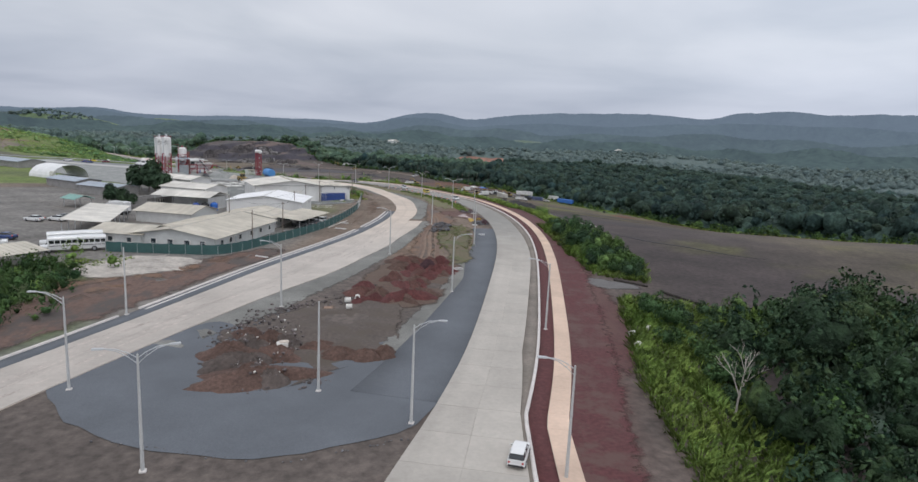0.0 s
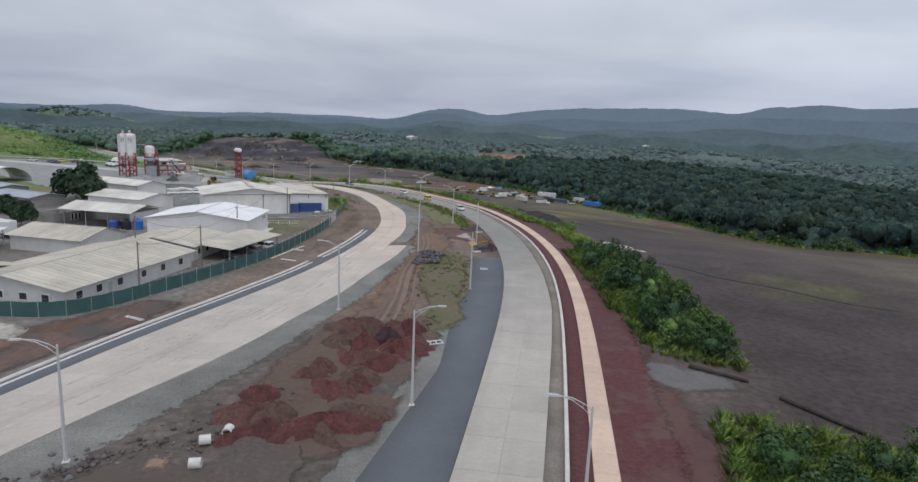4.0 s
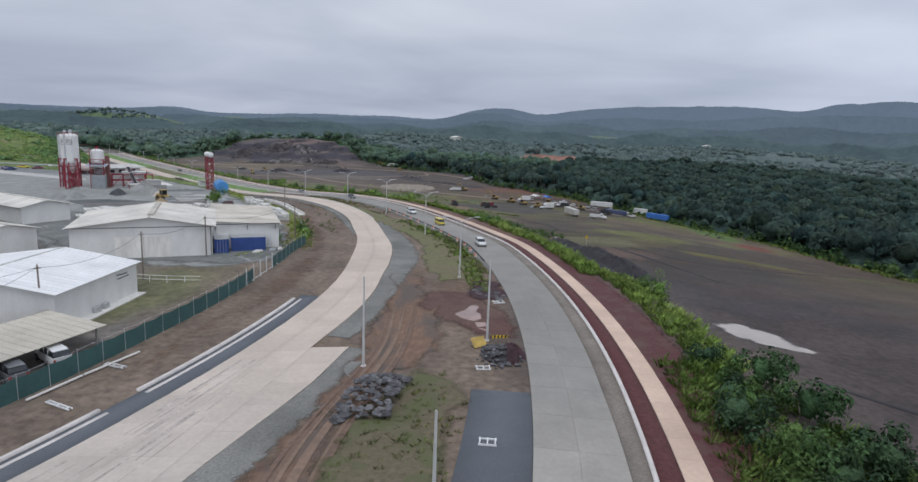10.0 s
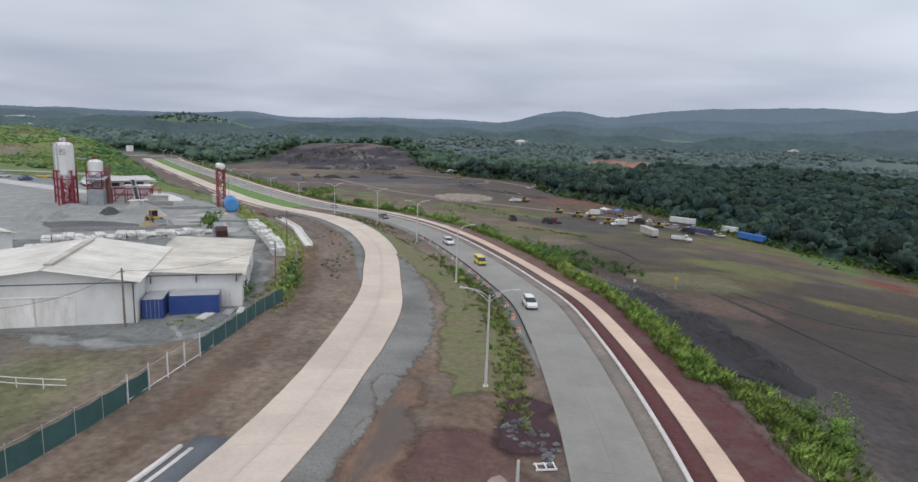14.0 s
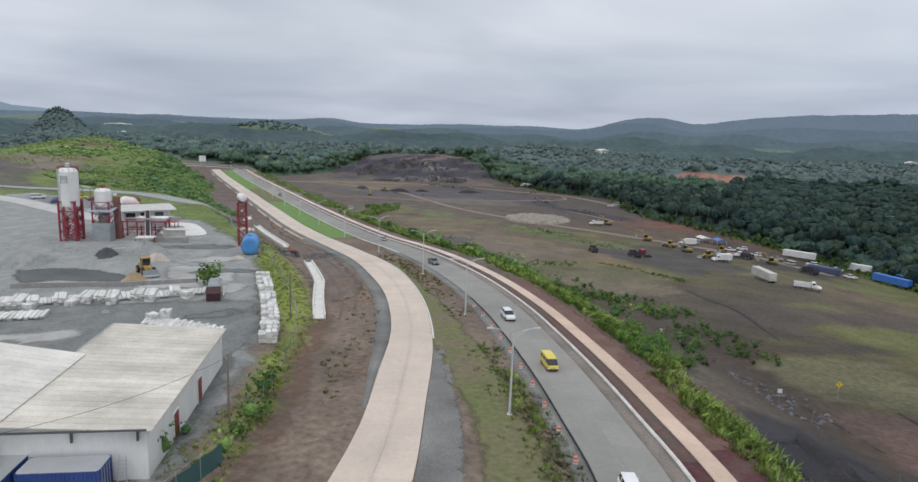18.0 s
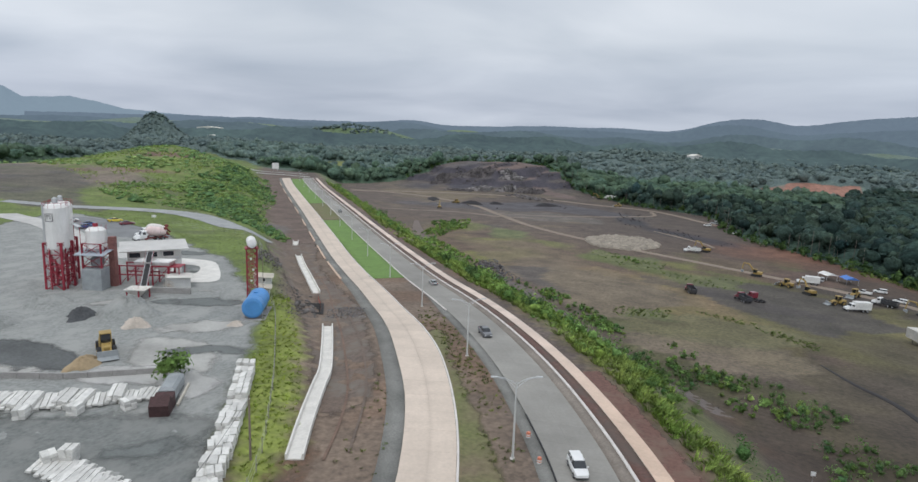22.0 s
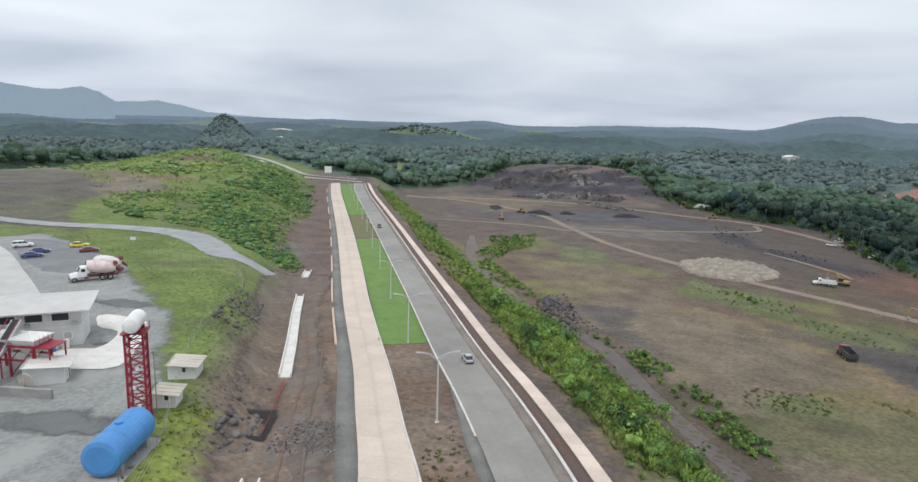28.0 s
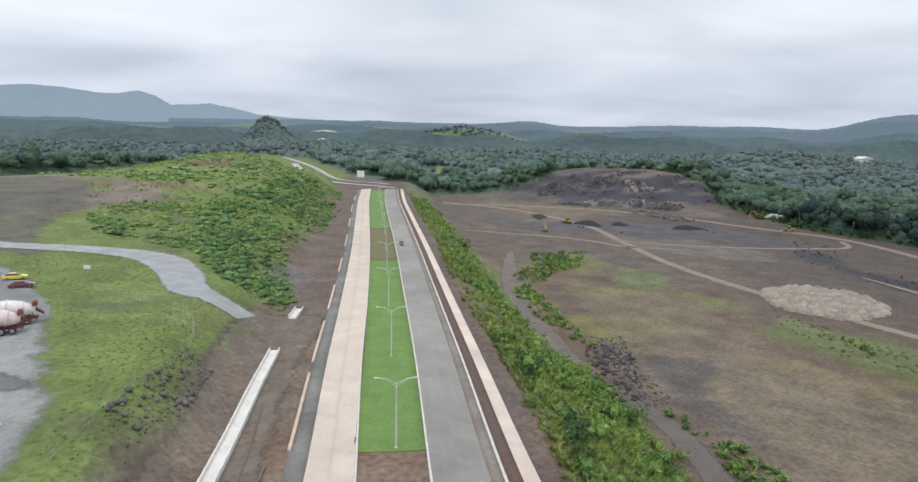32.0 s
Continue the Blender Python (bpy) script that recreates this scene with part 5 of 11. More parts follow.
def canopy(n, seed, leaf, lobes):
    """Crown of a forest tree: loose boughs of ragged leaf clumps at several heights, unit radius, standing on z = 0."""
    r = np.random.default_rng(900 + seed)
    a = r.uniform(0, 2 * np.pi, lobes)
    out = r.uniform(0.1, 0.75, lobes)
    c = np.stack([np.cos(a) * out, np.sin(a) * out, r.uniform(0.35, 1.25, lobes) - 0.35 * out], 1)
    rad = r.uniform(0.28, 0.55, lobes)
    k = r.integers(0, lobes, n)
    d = r.normal(size=(n, 3)) + (0, 0, 0.45)
    d /= np.linalg.norm(d, axis=1)[:, None]
    p = c[k] + d * (rad[k] * r.uniform(0.8, 1.1, n))[:, None]
    nrm = d + (0, 0, 0.35) + r.normal(size=(n, 3)) * 0.24
    nrm /= np.linalg.norm(nrm, axis=1)[:, None]
    t = np.cross(nrm, r.normal(size=(n, 3)))
    t /= np.linalg.norm(t, axis=1)[:, None]
    b = np.cross(nrm, t)
    s = leaf * r.uniform(0.5, 1.3, n)[:, None]
    e = r.uniform(0.25, 0.7, (n, 4, 1))
    return np.stack([p - t * s * e[:, 0], p + b * s * e[:, 1] * 0.8, p + t * s * e[:, 2] - nrm * s * 0.15, p - b * s * e[:, 3] * 0.8], 1)


def tuft(n, seed):
    """Upright blades that lean outwards, unit height."""
    r = np.random.default_rng(seed)
    a = r.uniform(0, 2 * np.pi, n)
    base = np.stack([np.cos(a), np.sin(a), 0 * a], 1) * r.uniform(0, 0.5, n)[:, None]
    out = np.stack([np.cos(a), np.sin(a), 0 * a], 1)
    side = np.stack([-np.sin(a), np.cos(a), 0 * a], 1)
    h, w, l = r.uniform(0.4, 1.0, n)[:, None], 0.06, r.uniform(0.25, 1.0, n)[:, None]
    up = np.array([0, 0, 1.0])
    return np.stack([base - side * w, base + side * w, base + side * w * 0.6 + out * l * 0.5 + up * h * 0.7, base + out * l + up * h], 1)


def lumpy(seed, na, nt, flat=0.9, size=0.86, lobes=6):
    """A closed crown with bulging lobes: vertices and quads, unit radius, standing on z = 0."""
    r = np.random.default_rng(seed)
    d0 = r.normal(size=(lobes, 3)) * (1, 1, 0.7) + (0, 0, 0.35)
    d0 /= np.linalg.norm(d0, axis=1)[:, None]
    v = []
    for th in np.radians(np.linspace(4, 155, nt)):
        for k in range(na):
            a = 2 * np.pi * (k + 0.5 * (th * 3 % 1)) / na
            d = np.array((math.sin(th) * math.cos(a), math.sin(th) * math.sin(a), math.cos(th)))
            bulge = max(float(np.clip(d0 @ d, 0, 1).max()) ** 3, 0)
            v.append(d * size * (0.62 + 0.38 * bulge + r.uniform(-0.12, 0.12)) + (0, 0, 0.72))
    v = np.array(v) * (1, 1, flat)
    f = np.array([(t * na + k, (t + 1) * na + k, (t + 1) * na + (k + 1) % na, t * na + (k + 1) % na) for t in range(nt - 1) for k in range(na)])
    return v, f


def sown(name, xy, radius, height, kinds, material, label, category, sink=0.1, kind="stuff", zoff=None, vary=0.8, solids=None):
    """Copies of leaf kinds, each turned and sized by chance, joined into one mesh; solids are closed crowns inside the leaves."""
    n = len(xy)
    z = land(xy[:, 0], xy[:, 1]) - sink + (0 if zoff is None else zoff)
    ang, which = rng.uniform(0, 2 * np.pi, n), rng.integers(0, len(kinds), n)
    shade = rng.normal(0, 1, (n, 1))
    warm = rng.normal(0, 1, (n, 1))
    tone = np.clip(1 + vary * (shade * (0.30, 0.26, 0.24) + warm * (0.12, 0.04, -0.08)), 0.45, 1.9)
    verts, faces, tones, count = [], [], [], 0
    for w, q in enumerate(kinds):
        i = np.where(which == w)[0]
        if not len(i):
            continue
        c, s = np.cos(ang[i])[:, None], np.sin(ang[i])[:, None]
        sets = [(q.reshape(-1, 3), np.arange(q.shape[0] * 4).reshape(-1, 4))]
        if solids:
            sets.append(solids[w % len(solids)])
        for v, f in sets:
            x = (v[None, :, 0] * c - v[None, :, 1] * s) * radius[i, None] + xy[i, 0][:, None]
            y = (v[None, :, 0] * s + v[None, :, 1] * c) * radius[i, None] + xy[i, 1][:, None]
            zz = v[None, :, 2] * height[i, None] + z[i][:, None]
            verts.append(np.stack([x, y, zz], -1).reshape(-1, 3))
            faces.append((f[None] + (np.arange(len(i)) * len(v))[:, None, None]).reshape(-1, 4) + count)
            tones.append(np.repeat(tone[i], len(v), axis=0))
            count += len(i) * len(v)
    me = arrays(name, np.concatenate(verts), np.concatenate(faces), material, flat=solids is None)
    return tagged(new(name, toned(me, np.concatenate(tones), 1)), label, category, kind=kind)


def spread(x0, x1, y0, y1, gap):
    """Jittered grid of plan points."""
    X, Y = np.meshgrid(np.arange(x0, x1, gap), np.arange(y0, y1, gap))
    p = np.stack([X.ravel(), Y.ravel()], 1)
    return p + rng.uniform(-0.48, 0.48, p.shape) * gap


def seen_sector(p):
    """Only what lies ahead of the flight, not behind it."""
    az = np.degrees(np.arctan2(-(p[:, 0] + 5), p[:, 1] - 10))
    return (az > -43) & (az < 77) & (p[:, 1] > 0)


def clear_of_roads(p):
    """Off the distant carriageways and the slope below them."""
    ok = (np.hypot(p[:, 0] + 390, p[:, 1] - 640) > 16) & (np.hypot(p[:, 0] + 432, p[:, 1] - 688) > 24)
    for line in FAR_STRIPS:
        for x, y in spline(line, 6.0):
            dx, dy = p[:, 0] - x, p[:, 1] - y
            ok &= (np.hypot(dx, dy) > 11) & (np.hypot(dx - 14, dy + 14) > 16)
    bald = ((p[:, 0] + 470) * 0.87 - (p[:, 1] - 850) * 0.5) ** 2 / 44**2 + ((p[:, 0] + 470) * 0.5 + (p[:, 1] - 850) * 0.87) ** 2 / 26**2
    return ok & (bald > 1)


FINE = [crown(430, 200 + s, 0.95, 0.14, 9, 0.5) for s in range(5)]
SMALL_CORES = [lumpy(230 + s, 8, 6, 0.85, 0.55) for s in range(5)]
FINE_CORE = [lumpy(210 + s, 10, 7, 0.9, 0.74) for s in range(5)]
TREES = [canopy(44, s, 0.40, 7) for s in range(8)]
TREE_CORES = [lumpy(20 + s, 7, 4, 1.05, 0.84, 7) for s in range(8)]
TREES_MID = [canopy(18, 20 + s, 0.44, 8) for s in range(8)]
MID_CORES = [lumpy(30 + s, 6, 4, 1.0, 1.0, 5) for s in range(8)]
TREES_FAR = [canopy(7, 40 + s, 0.55, 5) for s in range(6)]
FAR_CORES = [lumpy(50 + s, 6, 3, 0.9, 1.05, 4) for s in range(6)]
SHRUBS = [crown(84, 60 + s, 0.95, 0.21, 5, 0.55) for s in range(6)]
SHRUB_CORES = [lumpy(70 + s, 7, 4, 0.8, 0.52, 5) for s in range(6)]
SHRUBS_LIGHT = [canopy(40, 160 + s, 0.46, 6) for s in range(6)]
LIGHT_CORES = [lumpy(170 + s, 5, 4, 0.8, 0.52, 4) for s in range(6)]
TUFTS = [tuft(22, 80 + s) for s in range(5)]

p = spread(-700, 420, 20, 1000, 6.5)
p = p[inside(p[:, 0], p[:, 1], WOOD_EDGE) & seen_sector(p) & clear_of_roads(p) & ~inside(p[:, 0], p[:, 1] + 9, CLEARING) & ~inside(p[:, 0], p[:, 1] + 22, CLEARING) & ~inside(p[:, 0], p[:, 1], CLEARING)]
mid_d = np.hypot(p[:, 0] + 60, p[:, 1] - 340)
near = p[mid_d < 400]
beside = (near[:, 1] < 150) & (near[:, 0] < 120)
close, near = near[beside], near[~beside]
rad = rng.uniform(2.4, 4.6, len(close))
sown("slope_trees", close, rad, rad * rng.uniform(0.9, 1.3, len(close)), FINE, leafy("deep_foliage", (0.024, 0.048, 0.032), (0.050, 0.080, 0.038)), "dark broad-leaved trees on the lower slope", "trees", 0.5, zoff=rng.uniform(0.3, 2.5, len(close)), solids=FINE_CORE)
rad = (3.0 + 3.6 * rng.random(len(near)) ** 1.6) * (1 + 0.25 * lumps(near[:, 0], near[:, 1], 4, 40))
lift = 2.0 + 4.0 * rng.random(len(near)) + 2.2 * lumps(near[:, 0], near[:, 1], 6, 26)
sown("woods", near, rad, rad * rng.uniform(0.8, 1.2, len(near)), TREES, LEAF_DARK, "dense dark green tropical trees beyond the field", "woods", 0.5, vary=0.6, zoff=lift, solids=TREE_CORES)
rest = p[mid_d >= 400]
east = rest[rest[:, 0] > 60]
rest = rest[rest[:, 0] <= 60]
rest = rest[lumps(rest[:, 0], rest[:, 1], 17, 75) < rng.uniform(0.25, 0.7, len(rest))]
rad = (3.4 + 3.4 * rng.random(len(east)) ** 1.6) * (1 + 0.25 * lumps(east[:, 0], east[:, 1], 4, 40))
lift = 2.0 + 4.0 * rng.random(len(east)) + 2.5 * lumps(east[:, 0], east[:, 1], 6, 30)
sown("woods_east", east, rad * 1.1, rad * rng.uniform(0.5, 0.85, len(east)), TREES_MID, LEAF_DARK, "dense dark green woods on rolling ground", "woods", 0.5, vary=0.45, zoff=lift, solids=MID_CORES)
rad = (3.4 + 3.8 * rng.random(len(rest)) ** 2) * (1 + 0.25 * lumps(rest[:, 0], rest[:, 1], 4, 40))
lift = 2.6 + 3.0 * rng.random(len(rest)) + 2.5 * lumps(rest[:, 0], rest[:, 1], 6, 30)
tall = rad * rng.uniform(0.5, 0.95, len(rest))
first_row = np.hypot(rest[:, 0] + 60, rest[:, 1] - 340) + rng.uniform(-40, 40, len(rest)) < 560
# colour steps by distance: trees behind the first row carry more painted haze
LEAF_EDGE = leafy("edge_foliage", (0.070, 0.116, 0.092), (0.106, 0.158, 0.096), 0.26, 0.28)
LEAF_EDGE.node_tree.nodes["Principled BSDF"].inputs["Specular IOR Level"].default_value = 0.06
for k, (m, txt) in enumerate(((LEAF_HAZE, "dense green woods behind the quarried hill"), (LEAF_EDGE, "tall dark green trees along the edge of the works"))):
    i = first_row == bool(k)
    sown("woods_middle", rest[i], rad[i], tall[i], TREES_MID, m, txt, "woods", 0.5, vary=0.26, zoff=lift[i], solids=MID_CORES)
p = spread(-1500, 1300, 100, 1600, 13.5)
p = p[inside(p[:, 0], p[:, 1], WOOD_EDGE) & seen_sector(p) & ((p[:, 0] < -690) | (p[:, 0] > 410) | (p[:, 1] > 990)) & clear_of_roads(p) & ~inside(p[:, 0], p[:, 1], CLEARING)]
p = p[(np.hypot(p[:, 0] + 20, p[:, 1] - 180) < 1420) | (np.hypot(p[:, 0] + 985, p[:, 1] - 1600) < 200)]
p = p[lumps(p[:, 0], p[:, 1], 7, 160) < rng.uniform(0.2, 0.8, len(p))]
p = p[np.hypot(p[:, 0] + 1125, p[:, 1] - 1099) > 75]
rad = 5.5 + 5.0 * rng.random(len(p)) ** 2
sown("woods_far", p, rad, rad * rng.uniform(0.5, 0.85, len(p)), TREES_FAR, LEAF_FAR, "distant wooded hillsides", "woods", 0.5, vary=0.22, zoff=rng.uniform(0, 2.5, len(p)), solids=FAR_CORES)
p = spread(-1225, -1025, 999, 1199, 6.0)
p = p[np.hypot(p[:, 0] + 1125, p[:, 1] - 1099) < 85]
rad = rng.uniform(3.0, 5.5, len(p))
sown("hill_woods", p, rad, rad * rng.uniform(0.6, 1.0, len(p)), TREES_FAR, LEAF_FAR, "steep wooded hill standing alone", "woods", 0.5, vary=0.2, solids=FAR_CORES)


def wooded(x, y):
    p_ = np.stack([x, y], 1)
    return inside(x, y, WOOD_EDGE) & clear_of_roads(p_) & ~inside(x, y, CLEARING) & ~inside(x, y + 14, CLEARING) & ~inside(x, y + 28, CLEARING) & seen_sector(p_)


def undergrowth(name, x0, x1, y0, y1, step, keep, height, material, label):
    """The closed leafy mass between the crowns: a lumpy sheet that comes down to the ground at the edge of the woods."""
    X, Y = np.meshgrid(np.arange(x0, x1, step), np.arange(y0, y1, step))
    x, y = X.ravel(), Y.ravel()
    x, y = x + rng.uniform(-0.3, 0.3, len(x)) * step, y + rng.uniform(-0.3, 0.3, len(x)) * step
    deep = sum(wooded(x + 9 * math.cos(a), y + 9 * math.sin(a)).astype(float) for a in np.arange(6) * math.pi / 3) / 6
    deep = np.where(wooded(x, y), deep, 0.0) ** 2
    z = land(x, y) - 0.6 + deep * (height + 2.2 * lumps(x, y, 6, 28) + 0.9 * lumps(x, y, 9, 6.5) + rng.uniform(-0.8, 0.8, len(x)))
    nx_, ny_ = X.shape[1], X.shape[0]
    k = (np.arange(ny_ - 1)[:, None] * nx_ + np.arange(nx_ - 1)[None]).ravel()
    f = np.stack([k, k + 1, k + nx_ + 1, k + nx_], 1)
    f = f[(deep[f].max(1) > 0) & keep(x[f].mean(1), y[f].mean(1))]
    used_, f = np.unique(f, return_inverse=True)
    f = f.reshape(-1, 4)
    me = arrays(name, np.stack([x, y, z], 1)[used_], f, material, flat=False)
    tone_ = np.repeat(1 + 0.16 * lumps(x[used_], y[used_], 12, 9)[:, None], 3, axis=1)
    return tagged(new(name, toned(me, tone_, 1)), label, "undergrowth", kind="stuff")


def near_works(x, y):
    return np.hypot(x + 60, y - 340)


undergrowth("woods_floor", -170, 420, 20, 800, 4.5, lambda x, y: ((near_works(x, y) < 400) | (x > 60)) & ~((y < 150) & (x < 120)), 7.0, LEAF_DARK, "dark leafy undergrowth between tropical trees")
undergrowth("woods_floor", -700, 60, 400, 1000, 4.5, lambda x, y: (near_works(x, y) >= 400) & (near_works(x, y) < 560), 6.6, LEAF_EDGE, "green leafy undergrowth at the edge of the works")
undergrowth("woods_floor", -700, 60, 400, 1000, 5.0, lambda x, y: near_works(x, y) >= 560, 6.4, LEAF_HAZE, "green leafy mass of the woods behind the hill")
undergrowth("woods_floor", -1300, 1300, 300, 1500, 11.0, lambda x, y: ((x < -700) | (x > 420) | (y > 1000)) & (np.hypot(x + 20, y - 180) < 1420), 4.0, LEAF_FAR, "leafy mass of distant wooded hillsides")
# pale trunks along the near edge of the woods
g = Geo()
edge = spline(WOOD_EDGE[8:24], 3.2)
for ex, ey in edge:
    for _ in range(1 if ex < 40 and random.random() < 0.6 else 0):
        x, y = ex + random.uniform(-3, 5), ey + random.uniform(-2, 5)
        z, h = land1(x, y) - 0.3, random.uniform(7, 13)
        g.tube((x, y, z), (x + random.uniform(-0.5, 0.5), y, z + h), 0.17, 0.09, 5, False)
solo("edge_trunks", g, surface("pale_bark", (0.15, 0.135, 0.115), grain=(6, 0.3), stain=(1, 0.2)), "pale slender trunks at the edge of the woods", "trunks", kind="stuff")


def strip_points(y0, y1, d0, d1, gap, keep=1.0, noise_size=9, seed=3):
    """Plan points along the axis between two offsets."""
    ax_ = along(y0, y1)
    s = np.arange(0, len(ax_) - 1, gap / 2.0)
    out = []
    for off in np.arange(d0, d1, gap):
        k = np.clip(s + rng.uniform(-0.5, 0.5, len(s)) * gap / 2, 0, len(ax_) - 1.001)
        i, u = k.astype(int), (k % 1)[:, None]
        t = np.gradient(ax_, axis=0)
        t /= np.linalg.norm(t, axis=1)[:, None]
        o = off + rng.uniform(-0.5, 0.5, len(s)) * gap
        out.append(ax_[i] * (1 - u) + ax_[i + 1] * u + np.stack([t[i, 1], -t[i, 0]], 1) * o[:, None])
    q = np.concatenate(out)
    return q[(lumps(q[:, 0], q[:, 1], seed, noise_size) * 0.5 + 0.5 + rng.uniform(-0.25, 0.25, len(q))) > 1 - keep]


def region_points(ring, gap, keep=1.0, size=9, seed=3):
    r = np.array(ring)
    q = spread(r[:, 0].min(), r[:, 0].max(), r[:, 1].min(), r[:, 1].max(), gap)
    q = q[inside(q[:, 0], q[:, 1], ring)]
    return q[(lumps(q[:, 0], q[:, 1], seed, size) * 0.5 + 0.5 + rng.uniform(-0.25, 0.25, len(q))) > 1 - keep]


def shrubbery(name, q, lo, hi, material, label, tall=1.0, light=False):
    r = rng.uniform(lo, hi, len(q))
    return sown(name, q, r, r * rng.uniform(0.8, 1.3, len(q)) * tall, SHRUBS_LIGHT if light else SHRUBS, material, label, "shrubs", 0.1, solids=LIGHT_CORES if light else SHRUB_CORES)


def grasses(name, q, lo, hi, label, material=None):
    h = rng.uniform(lo, hi, len(q))
    return sown(name, q, h * 0.9, h, TUFTS, material or GRASS_TUFT, label, "grass", 0.05, vary=0.35)


grasses("bank_grass", np.concatenate([strip_points(165, 205, 18, 22.5, 0.85, 0.85), strip_points(203, 256, 15.4, 18.6, 0.8, 0.9), strip_points(256, 300, 17, 22, 0.85, 0.85), strip_points(300, 345, 16.5, 31, 1.15, 0.85), strip_points(345, 400, 16.5, 39, 1.25, 0.85), strip_points(400, 470, 15.5, 30, 1.6, 0.85), strip_points(470, 600, 17, 32, 2.1, 0.8)]), 0.6, 1.5, "tall bright green grass on the outer bank")
q = np.concatenate([strip_points(168, 206, 19.5, 23, 3.0, 0.3), strip_points(258, 300, 18, 26, 2.6, 0.4)])
rad = rng.uniform(0.8, 1.9, len(q))
BANK_LEAF = leafy("bank_foliage", (0.085, 0.165, 0.042), (0.15, 0.23, 0.058), 0.22, 0.34)
sown("near_bank_shrubs", q, rad, rad * rng.uniform(0.8, 1.3, len(q)), FINE, BANK_LEAF, "leafy green shrubs on the outer road bank", "shrubs", 0.15, solids=SMALL_CORES)
shrubbery("bank_shrubs", np.concatenate([strip_points(300, 345, 17, 32, 2.6, 0.34, 7), strip_points(345, 400, 19, 40, 2.5, 0.42, 7), strip_points(400, 470, 18, 31, 2.8, 0.4, 7), strip_points(470, 600, 18, 33, 3.4, 0.4, 8)]), 0.7, 2.5, leafy("bank_shrub_leaf", (0.105, 0.20, 0.055), (0.195, 0.30, 0.08), 0.25, 0.34), "green shrubs on the outer road bank")
grasses("bush_grass", region_points([(25, 168), (31, 170), (41, 150), (41, 122), (37, 108), (27, 112), (26, 140)], 1.1, 0.95), 0.7, 1.6, "tall green grass round the shrubs", leafy("bush_grass_leaf", (0.11, 0.20, 0.04), (0.19, 0.24, 0.065)))
grasses("lower_grass", region_points([(28.5, 97), (34, 95), (41, 93), (54, 93), (46, 84), (37, 70), (31, 50), (26, 20), (19, 20), (19, 45), (20.5, 62), (24, 77), (27, 91)], 1.0, 0.9), 0.7, 1.7, "tall bright green grass on the lower slope", leafy("slope_tall_grass", (0.12, 0.21, 0.045), (0.19, 0.25, 0.065)))
shrubbery("lower_shrubs", region_points([(36, 76), (48, 86), (56, 92), (72, 100), (70, 60), (55, 10), (26, 10), (27, 50), (30, 60)], 2.6, 0.8), 1.6, 3.4, leafy("lower_foliage", (0.024, 0.048, 0.029), (0.055, 0.090, 0.038)), "dense dark shrubs on the lower slope", 1.3)
grasses("median_tufts", np.concatenate([region_points([(0.2, 114), (4.5, 118), (5.6, 130), (6.0, 143), (6.3, 156), (4, 162), (0.5, 162), (-2.6, 152), (-2.8, 140), (-1.0, 126)], 0.9, 0.5, 5), strip_points(204, 250, -3.6, -0.8, 0.6, 0.9), strip_points(228, 335, -5.5, -1.8, 1.0, 0.45), strip_points(205, 330, -6.8, -2.5, 1.0, 0.42, 5)]), 0.2, 0.55, "green weeds in the median", leafy("weed_leaf", (0.10, 0.155, 0.04), (0.17, 0.18, 0.06)))
SOFT = [canopy(22, 160 + k, 0.38, 9) for k in range(6)]
SOFT_CORES = [lumpy(170 + k, 6, 4, 0.62, 0.8, 6) for k in range(6)]


def off_verge(q):
    """Keeps plants off the dug strip beside the road."""
    i, d = station(q[:, 0], q[:, 1])
    ya = np.interp(i, np.arange(len(AXIS)), AXIS[:, 1])
    return q[-d > 29 + 9 * np.exp(-((ya - 462) / 24) ** 2) + rng.normal(0, 1.5, len(q))]


def scrub(name, ring, gap, keep, size, seed, lo, hi, low, colour, other, label):
    """Low soft bushes that grow into one another."""
    q = off_verge(region_points(ring, gap, keep, size, seed))
    r = lo + (hi - lo) * rng.random(len(q)) ** 1.5
    return sown(name, q, r, r * rng.uniform(0.55, 1.1, len(q)) * low, SOFT, leafy(name + "_leaf", colour, other, 0.18, 0.30), label, "shrubs", 0.15, vary=0.55, solids=SOFT_CORES)


LOW_HILL = [(-160, 392), (-178, 388), (-206, 398), (-250, 390), (-278, 400), (-290, 420), (-282, 440), (-284, 462), (-305, 500), (-335, 540), (-352, 592), (-322, 566), (-250, 500), (-200, 448), (-172, 420)]
HILL_TOP = [(-284, 462), (-305, 500), (-335, 540), (-352, 592), (-372, 632), (-420, 640), (-470, 590), (-480, 500), (-430, 430), (-330, 448)]
scrub("hill_shrubs", LOW_HILL, 1.55, 0.56, 11, 5, 0.6, 1.9, 0.75, (0.140, 0.245, 0.082), (0.240, 0.335, 0.115), "bright green bushes covering the low hill")
scrub("hill_thicket", LOW_HILL, 3.0, 0.36, 17, 9, 1.2, 3.0, 0.8, (0.095, 0.180, 0.075), (0.155, 0.245, 0.092), "darker green thickets on the low hill")
scrub("hilltop_shrubs", HILL_TOP, 3.2, 0.42, 24, 9, 0.8, 2.8, 0.7, (0.160, 0.270, 0.105), (0.240, 0.340, 0.130), "scattered green shrubs on the grassy hilltop")
